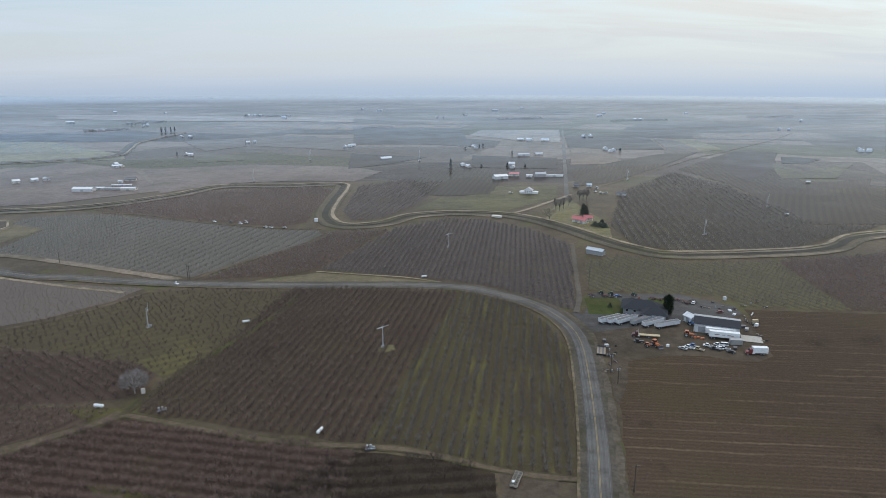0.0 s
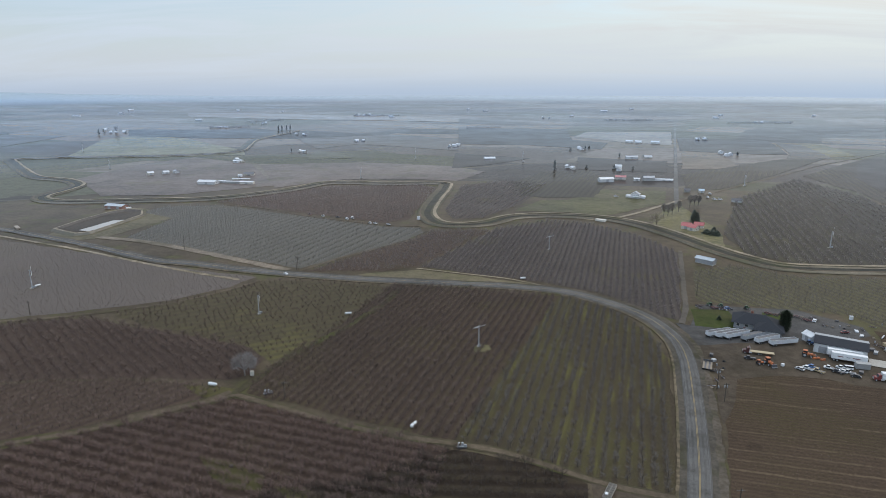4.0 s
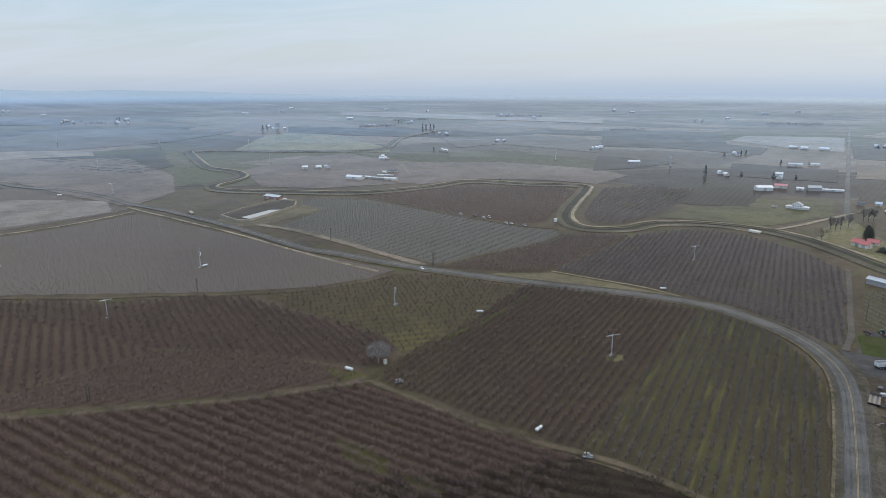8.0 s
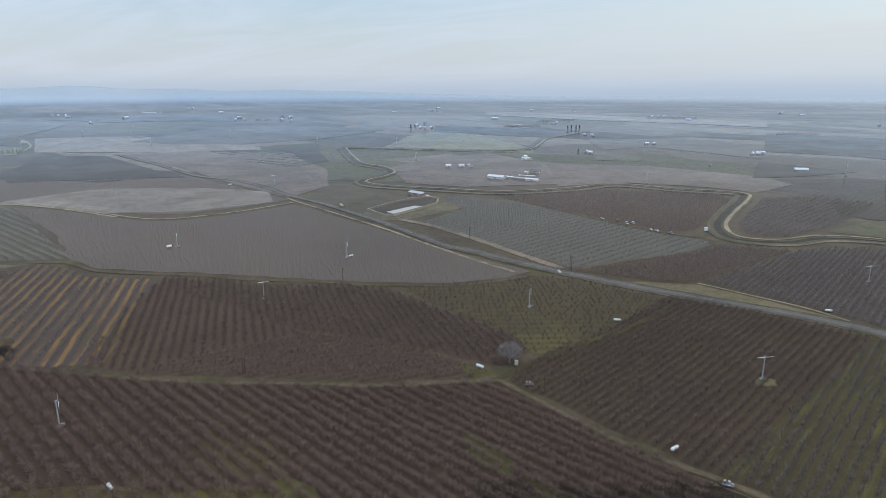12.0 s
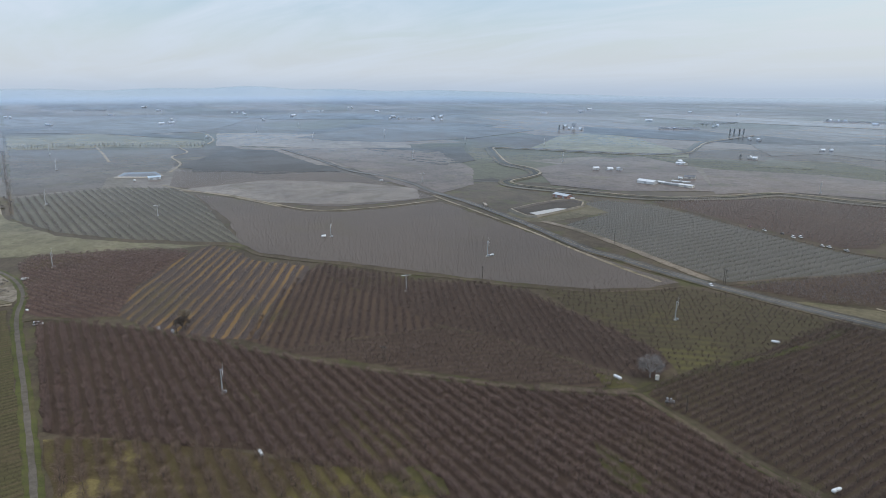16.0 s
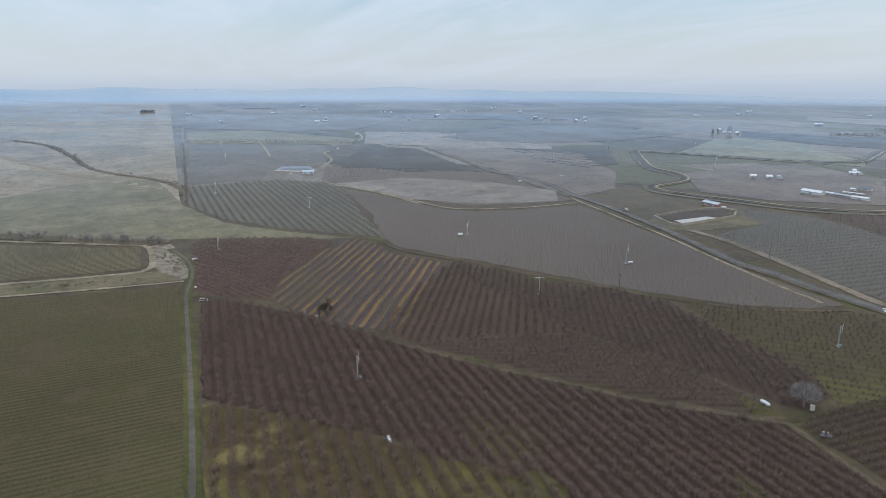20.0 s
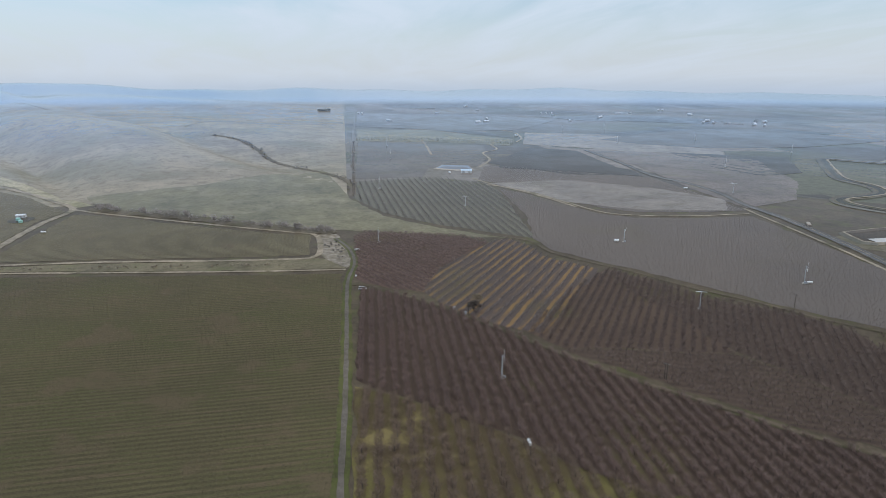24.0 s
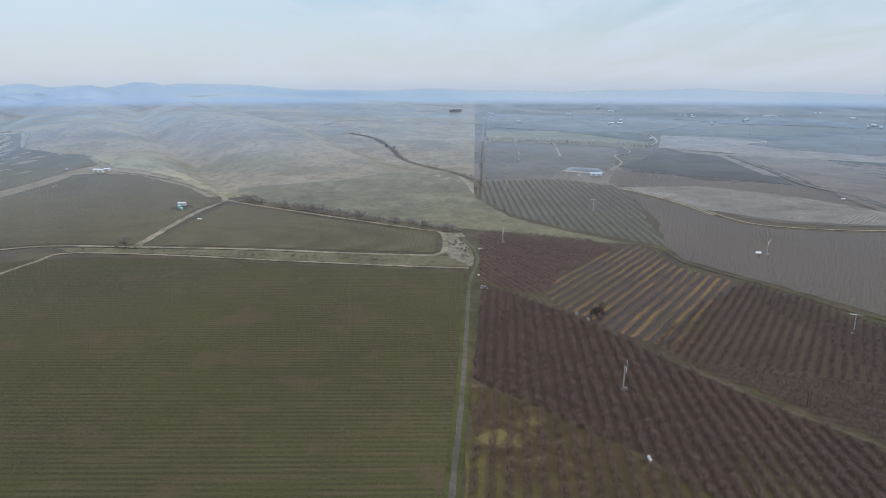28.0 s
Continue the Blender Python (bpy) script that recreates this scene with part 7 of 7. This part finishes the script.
# reservoir with earth banks, and its shed
RESERVOIR = [(-398, 476), (-399, 509), (-394, 545), (-386, 558), (-370, 556), (-358, 536), (-359, 506), (-361, 470), (-369, 463), (-384, 469)]
POND = [(-375, 474), (-371, 514), (-357, 520), (-364, 471)]
gable_building(-402.6, 565.7, -8, 20.4, 9, 3.0, 1.4, BRICK, ROOF_PALE, "brick pump house with a pale blue-grey metal roof", "pump_house", "building", 2, 1)
simple_box(-386.7, 561.2, 0, 4, 2.5, 2.2, CLEAN_WHITE, "white tank shed beside the pump house", "tank_shed", "shed")
simple_box(-433.5, 475.3, -40, 13, 3, 1.3, WOOD, "long low stack of weathered bins", "bin_stack", "crate")

# blue-lined pond and its shed
LINED = [(-877, 266), (-892, 276), (-879, 307), (-859, 304), (-857, 288)]
LINED_RIM = [(-870, 258), (-902, 277), (-886, 312), (-850, 306), (-846, 284)]
gable_building(-823.6, 287.9, 72, 14.9, 8, 3.0, 1.4, WALL_WHITE, ROOF_BLUE, "white shed with a blue metal roof by the lined pond", "shed", "building", 2, 1)
simple_box(-825.9, 264.6, 0, 5, 2, 1.6, CLEAN_WHITE, "white filter cabinet by the pond", "cabinet", "cabinet")

# pump station with teal tanks, and white cabins
PUMP_PAD = (-660.4, -201.5)
round_tank(-657.4, -202.9, 1.9, 2.6, TEAL, "round teal water tank at the pump station")
round_tank(-647.5, -198.3, 1.7, 2.2, TEAL, "round teal water tank at the pump station")
gable_building(-673.4, -204.9, 85, 7.6, 5.1, 2.6, 0.7, WALL_WHITE, ROOF_WHITE, "small white pump shed with a flat roof", "pump_shed", "shed", 1, 1)
gable_building(-876.9, -370.5, 78, 8.3, 5.2, 2.8, 0.8, CLEAN_WHITE, ROOF_WHITE, "white cabin beside the vineyard track", "cabin", "cabin", 1, 1, None, "vineyard cabins")
gable_building(-871.5, -362.7, 79, 8.1, 5.8, 2.8, 0.8, CLEAN_WHITE, ROOF_WHITE, "white cabin beside the vineyard track", "cabin", "cabin", 1, 1, None, "vineyard cabins")
gable_building(-874.3, -355.9, 80, 8.1, 4.5, 2.8, 0.8, CLEAN_WHITE, ROOF_WHITE, "white cabin beside the vineyard track", "cabin", "cabin", 1, 1, None, "vineyard cabins")
car(-1126.1, -519.1, 30, DARKP, "dark vehicle near the hill track", "van")
car(-1132, -566.8, 30, DARKP, "dark vehicle near the hill track", "van")

# canal sheds and houses beyond
gable_building(119.9, 436.2, -41, 12.4, 5.4, 3.0, 1.2, WALL_GREY, ROOF_PALE, "long open shed with a pale blue-grey metal roof", "shed", "shed", 3, 0)
gable_building(132.2, 548.5, -21, 7.5, 6.5, 2.8, 2.2, CREAM, ROOF_RED, "low house with red metal roof", "red_roofed_house", "house", 1, 2)
gable_building(136, 541.4, -44, 7.3, 6.2, 2.8, 2.0, CREAM, ROOF_RED, "low house wing with red metal roof", "red_roofed_house", "house", 1, 2)
gable_building(143.2, 552.2, -22, 7.5, 5, 2.8, 2.0, CREAM, ROOF_RED, "low house with red metal roof behind trees", "red_roofed_house", "house", 1, 2)
conifer(142, 566.5, 575, 13, 8, "dark evergreen beside the red-roofed house", False, "evergreens by the red-roofed house")
conifer(144.6, 566.4, 590, 11, 7, "dark evergreen beside the red-roofed house", False, "evergreens by the red-roofed house")
conifer(143.7, 529.3, 640, 4, 7, "dark evergreen beside the red-roofed house", False, "evergreens by the red-roofed house")
conifer(146.7, 525.4, 665, 4, 7, "dark evergreen beside the red-roofed house", False, "evergreens by the red-roofed house")
conifer(150.1, 523, 690, 4, 7, "dark evergreen beside the red-roofed house", False, "evergreens by the red-roofed house")
conifer(150.3, 532.9, 675, 5, 6, "dark evergreen beside the red-roofed house", False, "evergreens by the red-roofed house")
bare_tree(109, 554.7, 12, 12, 15, TWIG_TAN, "large tan weeping tree beside the canal")
bare_tree(124.4, 604.7, 430, 12, 7, TWIG_GREY, "tall grey leafless tree by the lane", "lane trees")
bare_tree(127.5, 601.6, 450, 12, 7, TWIG_GREY, "tall grey leafless tree by the lane", "lane trees")
bare_tree(132.8, 609.4, 470, 12, 7, TWIG_GREY, "tall grey leafless tree by the lane", "lane trees")
bare_tree(141.6, 624.5, 500, 12, 7, TWIG_GREY, "tall grey leafless tree by the lane", "lane trees")
bare_tree(159.6, 656.6, 555, 12, 7, TWIG_GREY, "tall grey leafless tree by the lane", "lane trees")
bare_tree(164.9, 662.1, 575, 12, 7, TWIG_GREY, "tall grey leafless tree by the lane", "lane trees")
bare_tree(168.8, 661.9, 595, 12, 7, TWIG_GREY, "tall grey leafless tree by the lane", "lane trees")
white_house(113.3, 702.5, -16)
car(93.2, 705.7, 10, CLEAN_WHITE, "white vehicle beside the white house", "van")
gable_building(94.3, 817.9, 19, 18.3, 9, 3.75, 1.875, WALL_WHITE, ROOF_WHITE, "white metal farm shed", "shed", "building", 1, 1)
gable_building(115.2, 841.8, -4, 13.3, 6.4, 3.0, 1.875, CREAM, ROOF_RED, "red-roofed farm building among orchards", "barn", "building", 1, 1)
gable_building(134.2, 832, -5, 7.4, 4.5, 2.25, 1.125, CLEAN_WHITE, ROOF_WHITE, "small white farm cabin among orchards", "cabin", "building", 1, 1)
gable_building(148.6, 832.3, 8, 14.2, 5.8, 3.75, 2.25, WALL_GREY, ROOF_GREY, "grey farmhouse among orchards", "house", "building", 1, 1)
gable_building(167.4, 832, -6, 22.1, 2.6, 1.875, 0.75, CLEAN_WHITE, ROOF_WHITE, "long low white shelter", "shelter", "building", 1, 1)
gable_building(177.2, 748.4, -5, 6, 4.5, 2.25, 1.5, WALL_GREY, ROOF_DARK, "dark-roofed cottage by the lane", "house", "building", 1, 1)
gable_building(192.4, 746.9, -6, 5.5, 4.5, 2.25, 1.5, CREAM, ROOF_BLUE, "small house by the lane", "house", "building", 1, 1)
gable_building(213.3, 686.8, -27, 9.8, 5.1, 2.25, 1.5, WALL_WHITE, ROOF_DARK, "dark-roofed house among orchards", "house", "building", 1, 1)
car(190.1, 709.4, 640, CLEAN_WHITE, "white vehicle by the lane", "van")
car(194.2, 698.9, 672, CLEAN_WHITE, "white vehicle by the lane", "van")
car(199.6, 698.4, 698, CLEAN_WHITE, "white vehicle by the lane", "van")
car(198.3, 732.6, 650, CLEAN_WHITE, "white vehicle by the lane", "van")
simple_box(63.3, 569.1, -30, 9, 4, 1.6, CREAM, "pale concrete canal check structure", "canal_gate", "gate")
simple_box(-99, 553.9, 10, 3, 2, 3, CLEAN_WHITE, "white gauge hut beside the canal", "gauge_hut", "hut")
gable_building(-384.3, 714, -3, 22.4, 9.9, 3.0, 1.6500000000000001, WALL_WHITE, ROOF_WHITE, "long white metal shed", "shed", "building", 1, 1)
gable_building(-372.1, 725.7, -2, 9.3, 5, 1.875, 0.75, WALL_WHITE, ROOF_WHITE, "small white shed on a farm", "shed", "building", 1, 1)
gable_building(-356.3, 722.6, -2, 18.7, 5.5, 1.9500000000000002, 0.75, WALL_GREY, ROOF_GREY, "low grey open shed", "shed", "building", 1, 1)
gable_building(-337.1, 719.6, -1, 16.6, 6.6, 2.4000000000000004, 0.8999999999999999, CREAM, ROOF_WHITE, "cream farm shed with white roof", "shed", "building", 1, 1)
gable_building(-358.9, 749.7, 5, 22.2, 2.4, 1.125, 0.375, CREAM, ROOF_WHITE, "long low pale shelter", "shelter", "building", 1, 1)
gable_building(-371.4, 773.7, -3, 5.1, 3.2, 1.875, 0.75, CLEAN_WHITE, ROOF_WHITE, "small white cabin on a farm", "cabin", "building", 1, 1)
gable_building(-364.9, 786.5, 11, 12.9, 6.2, 2.25, 1.7999999999999998, CREAM, SHINGLE, "dark-roofed farmhouse on a terrace", "house", "building", 1, 1)
gable_building(-444.4, 918.5, -6, 9.9, 5.5, 2.25, 1.125, CLEAN_WHITE, ROOF_WHITE, "white house among fields", "house", "building", 1, 1)

# distant farms
far_farm(-1417.1, 1329.1, 0, 3, 1, 1, False)
far_farm(-942.7, 1354.4, 37, 3, 2, 2, False)
far_farm(-777.9, 1554.4, 74, 2, 3, 1, False)
far_farm(-753.3, 1745.4, 111, 4, 4, 3, False)
far_farm(-541.4, 1460.2, 148, 2, 5, 0, False)
far_farm(-401.4, 1082.6, 5, 2, 6, 1, False)
far_farm(-361.5, 1343.3, 42, 2, 7, 0, False)
far_farm(-150.1, 1233.8, 79, 3, 8, 0, False)
far_farm(86.2, 1187, 116, 2, 9, 3, False)
far_farm(215.1, 1312.4, 153, 3, 10, 1, True)
far_farm(172.9, 1057.9, 10, 2, 11, 2, True)
far_farm(-487.4, 790.2, 47, 3, 12, 0, False)
far_farm(-1563, 1288.2, 84, 2, 13, 0, False)
far_farm(60.4, 935.9, 121, 2, 14, 1, False)
far_farm(-453.6, 933.6, 158, 2, 15, 0, False)
far_farm(-1301.3, 2747.2, 15, 1, 16, 0, True)
far_farm(356.1, 1419.8, 52, 3, 17, 2, False)
far_farm(314.8, 1093.5, 89, 3, 18, 1, False)
far_farm(759.1, 1092.4, 126, 2, 19, 1, False)
far_farm(-591.9, 2235.2, 163, 3, 20, 3, False)
far_farm(48, 2292, 20, 2, 21, 0, False)
far_farm(926.4, 1645.8, 131, 2, 24, 0, False)
far_farm(683.7, 2078.7, 168, 2, 25, 0, False)
far_farm(-2609.2, 296.4, 25, 2, 26, 3, False)
far_farm(-2528, 439.7, 62, 2, 27, 0, False)
far_farm(-1935.9, 733.5, 99, 2, 28, 1, True)
far_farm(-3164.3, 1099.9, 136, 3, 29, 1, False)
far_farm(-1404.3, 617.9, 173, 1, 30, 0, False)
far_farm(-2363.1, 1166.3, 30, 3, 31, 0, False)
far_farm(-1522, 1255.9, 67, 2, 32, 1, False)
far_farm(-2601.3, 1867, 104, 3, 33, 0, False)
far_farm(123.6, 933.5, 72, 2, 37, 2, False)
far_farm(-1484.3, 1412.3, 109, 2, 38, 2, False)
far_farm(-1003.9, 1406.4, 146, 2, 39, 2, False)
conifer(-958.9, 1319.1, 3, 12, 6, "dark conifer on the far rise")
bare_tree(-940.1, 1355.5, 21, 17, 17, TWIG_DARK, "large leafless tree on the far rise")
conifer(-630.7, 1545.6, 748, 14, 6, "dark conifer by a distant farm", False, "distant conifers", NEEDLE_HAZED)
conifer(-623.6, 1551.3, 754, 14, 6, "dark conifer by a distant farm", False, "distant conifers", NEEDLE_HAZED)
conifer(-614, 1558.9, 762, 14, 6, "dark conifer by a distant farm", False, "distant conifers", NEEDLE_HAZED)
conifer(-606.8, 1564.7, 768, 14, 6, "dark conifer by a distant farm", False, "distant conifers", NEEDLE_HAZED)
conifer(33.9, 926.4, 1248, 14, 6, "dark conifer by a distant farm", False, "distant conifers", NEEDLE_HAZED)

# creek brush, windbreak and lone trees
shrub_row("creek_bush", CREEK_LOW, 80, 5.5, TWIG_MAUVE, "grey leafless brush along the creek", 3, 5)
shrub_row("ravine_bush", CREEK, 40, 3.5, TWIG_DARK, "dark leafless brush in the ravine", 5, 6)
WINDBREAK = [(-1374.9, 230.2), (-1381.6, 319.4), (-1368, 404), (-1306, 483), (-1260, 550)]
tree_rows("windbreak", WINDBREAK, "thin windbreak of tan leafless poplars", 5.0, 3, 5, (6.0, 3.0, 12, 0.14, 0.1, 0.8), (TRUNK, TWIG_TAN), 61)
GROVE = [(-615, 2179), (-495, 2232)]
tree_rows("far_grove", GROVE, "far hazy grove of leafless trees", 5, 3, 7, (4.5, 6, 16, 0.3, 0.05, 0.5), (TWIG_MAUVE, TWIG_MAUVE), 70)
GROVE = [(-179, 1764), (-88, 1806)]
tree_rows("far_grove", GROVE, "far hazy grove of leafless trees", 5, 3, 7, (4.5, 6, 16, 0.3, 0.05, 0.5), (TWIG_MAUVE, TWIG_MAUVE), 71)
GROVE = [(242, 2235), (399, 2233)]
tree_rows("far_grove", GROVE, "far hazy grove of leafless trees", 5, 3, 7, (4.5, 6, 16, 0.3, 0.05, 0.5), (TWIG_MAUVE, TWIG_MAUVE), 72)
GROVE = [(576, 2023), (782, 2095)]
tree_rows("far_grove", GROVE, "far hazy grove of leafless trees", 5, 3, 7, (4.5, 6, 16, 0.3, 0.05, 0.5), (TWIG_MAUVE, TWIG_MAUVE), 73)
GROVE = [(-1490, 1278), (-1459, 1321)]
tree_rows("far_grove", GROVE, "far hazy grove of leafless trees", 5, 3, 7, (4.5, 6, 16, 0.3, 0.05, 0.5), (TWIG_MAUVE, TWIG_MAUVE), 74)
GROVE = [(-802, 1535), (-747, 1631)]
tree_rows("far_grove", GROVE, "far hazy grove of leafless trees", 5, 3, 7, (4.5, 6, 16, 0.3, 0.05, 0.5), (TWIG_MAUVE, TWIG_MAUVE), 75)
GROVE = [(-605, 2166), (-456, 2206)]
tree_rows("far_grove", GROVE, "far hazy grove of leafless trees", 5, 3, 7, (4.5, 6, 16, 0.3, 0.05, 0.5), (TWIG_MAUVE, TWIG_MAUVE), 76)
GROVE = [(-837, 1802), (-789, 1958)]
tree_rows("far_grove", GROVE, "far hazy grove of leafless trees", 5, 3, 7, (4.5, 6, 16, 0.3, 0.05, 0.5), (TWIG_MAUVE, TWIG_MAUVE), 77)
GROVE = [(-3068.2, 772.7), (-3068.9, 906.5)]
tree_rows("far_grove", GROVE, "far hazy grove of leafless trees", 5, 3, 7, (4.5, 6, 16, 0.3, 0.05, 0.5), (TWIG_MAUVE, TWIG_MAUVE), 78)
GROVE = [(-805, 1534), (-767, 1565)]
tree_rows("far_grove", GROVE, "far hazy grove of leafless trees", 5, 3, 7, (4.5, 6, 16, 0.3, 0.05, 0.5), (TWIG_MAUVE, TWIG_MAUVE), 79)
GROVE = [(1138, 2286), (1326, 2331)]
tree_rows("far_grove", GROVE, "far hazy grove of leafless trees", 5, 3, 7, (4.5, 6, 16, 0.3, 0.05, 0.5), (TWIG_MAUVE, TWIG_MAUVE), 80)
far_specks(26, 5)
tree_rows("fence_brush", FENCE_LINE[:3], "low dark brush along the boundary fence", 3.0, 2, 1.6, (1.8, 1.6, 14, 0.06, 0.05, 0.5), (TWIG_DARK, TWIG_DARK), 62)
conifer(-2583, 289, 811, 9, 11, "dark evergreen round a hilltop farm", False, "hilltop evergreens", NEEDLE_HAZED)
conifer(-2593, 299, 812, 9, 11, "dark evergreen round a hilltop farm", False, "hilltop evergreens", NEEDLE_HAZED)
conifer(-2592, 308, 813, 9, 11, "dark evergreen round a hilltop farm", False, "hilltop evergreens", NEEDLE_HAZED)
conifer(-2601, 320, 814, 9, 11, "dark evergreen round a hilltop farm", False, "hilltop evergreens", NEEDLE_HAZED)
conifer(-2610, 331, 815, 9, 11, "dark evergreen round a hilltop farm", False, "hilltop evergreens", NEEDLE_HAZED)


def hoop_house(x, y, angle, L, W):
    """A white plastic hoop house: arched skin over a low frame with end walls."""
    def build():
        t = thing("hoop_house", "white domed hoop house far across the orchards", "greenhouse", "hoop houses")
        bm = bmesh.new()
        arch = [(math.cos(radians(k * 18)) * W / 2, math.sin(radians(k * 18)) * W * 0.42) for k in range(11)]
        prism(bm, arch, -L / 2, L / 2)
        part("skin", bm, CLEAN_WHITE, t)
        for sy in (-L / 2, 0, L / 2):
            bm = bmesh.new()
            for (ax, az), (bx, bz) in zip(arch, arch[1:]):
                rod(bm, (ax * 1.01, sy, az * 1.01), (bx * 1.01, sy, bz * 1.01), 0.08, 0.08, 5)
            part("hoop", bm, GALV, t)
        return t

    return stamped(("hoop", L, W), build, x, y, angle)


hoop_house(740, 1072, -35, 12, 10)
hoop_house(755, 1075, -35, 12, 10)
hoop_house(-67, 1036, -70, 18, 7)
bare_tree(-490.2, -194.1, 31, 9, 12, TWIG_GREY, "grey leafless tree by the ditch")
BRUSH = [(-485, 58), (-468, 59), (-459, 62), (-442, 63), (-451, 58)]
shrub_row("brush_pile", BRUSH, 26, 1.6, TWIG_GREY, "heap of grey pruned brush", 11, 6)
DITCH = [(-484, -233), (-487, -202), (-471, -148), (-454, -72), (-440, -10), (-427, 49)]
shrub_row("ditch_weed", DITCH, 60, 1.8, TWIG_TAN, "dry tan weeds along the ditch", 13, 2.5)


# ---- ponds ----
def basin(name, outline, water, banks, words, water_mat, rim=1.6, level=0.5):
    """An earth-banked basin: grassy outer slope, trodden rim, dark inner slope and bed, and the water in it."""
    cx, cy = np.mean([p[0] for p in outline]), np.mean([p[1] for p in outline])
    rings, n = [], len(outline)
    for k, z in ((1.14, 0.05), (1.05, rim), (0.99, rim), (0.84, 0.35)):
        rings.append([(cx + (x - cx) * k, cy + (y - cy) * k, height(cx + (x - cx) * k, cy + (y - cy) * k) + z) for x, y in outline])
    for r, (part_name, mat) in enumerate(zip(("outer_bank", "rim", "inner_bank"), banks)):
        verts = rings[r] + rings[r + 1]
        faces = [(i, (i + 1) % n, n + (i + 1) % n, n + i) for i in range(n)]
        bm = bmesh.new()
        vs = [bm.verts.new(v) for v in verts]
        for f in faces:
            bm.faces.new([vs[i] for i in f])
        tagged(part(name + "_" + part_name, bm, mat, sheet=True), words, "bank", kind="structure")
    bm = bmesh.new()
    bm.faces.new([bm.verts.new(v) for v in rings[3]])
    tagged(part(name + "_bed", bm, banks[2], sheet=True), words, "basin", kind="structure")
    base = height(cx, cy) + level
    bm = bmesh.new()
    bm.faces.new([bm.verts.new((x, y, base)) for x, y in water])
    tagged(part(name + "_water", bm, water_mat, sheet=True), "still pale water reflecting the sky", "water", kind="structure")


LINER_BLUE = paint("blue_pond_liner", (0.075, 0.115, 0.165), 0.6, spec=0.1)
# darker brown earth for the inner slope and bed
BANK_DARK = earth_material("dark_inner_bank", (0.060, 0.048, 0.036), (0.085, 0.068, 0.05), None, 0.5)
basin("reservoir", RESERVOIR, POND, (CANAL_BANK, PALE_DIRT, BANK_DARK), "earth-banked irrigation reservoir half full of water", WATER)
basin("lined_pond", LINED_RIM, LINED, (PALE_DIRT, PALE_DIRT, LINER_BLUE), "earth-banked pond with a blue liner", LINER, 1.5, 0.5)
tagged(drape("pump_pad", [(PUMP_PAD[0] + 15 * math.cos(a * 0.785), PUMP_PAD[1] + 11 * math.sin(a * 0.785)) for a in range(8)], GRAVEL, 0.28), "grey gravel pad round the pump station", "pad", kind="structure")

# ---- road markings ----
LINE_YELLOW = paint("yellow_road_paint", (0.30, 0.21, 0.085), 0.7, wear=0.8, scale=0.35, dirt=(0.13, 0.125, 0.112))
LINE_WHITE = paint("white_road_paint", (0.155, 0.150, 0.144), 0.7, wear=0.95, scale=0.35, dirt=(0.125, 0.12, 0.115))
for name, off, wide, mat in (("centre_line", -0.16, 0.07, LINE_YELLOW), ("centre_line", 0.16, 0.07, LINE_YELLOW), ("edge_line", -3.1, 0.045, LINE_WHITE), ("edge_line", 3.1, 0.045, LINE_WHITE)):
    z = 0.47 - abs(off) * 0.0137 + 0.012
    tagged(ribbon(name, ROAD[:20], [(off - wide, z), (off + wide, z)], mat, 6), "worn painted line on the country road", "road marking", kind="structure")
LANE = earth_material("worn_lane", (0.118, 0.113, 0.106), (0.138, 0.132, 0.124), (0.100, 0.096, 0.090), 0.25)
for off in (-2.45, -0.95, 0.95, 2.45):
    z = 0.47 - abs(off) * 0.0137 + 0.006
    tagged(ribbon("wheel_path", ROAD[:14], [(off - 0.42, z), (off + 0.42, z)], LANE, 4, 0.12), "pale wheel-worn lane on the asphalt", "road", kind="structure")
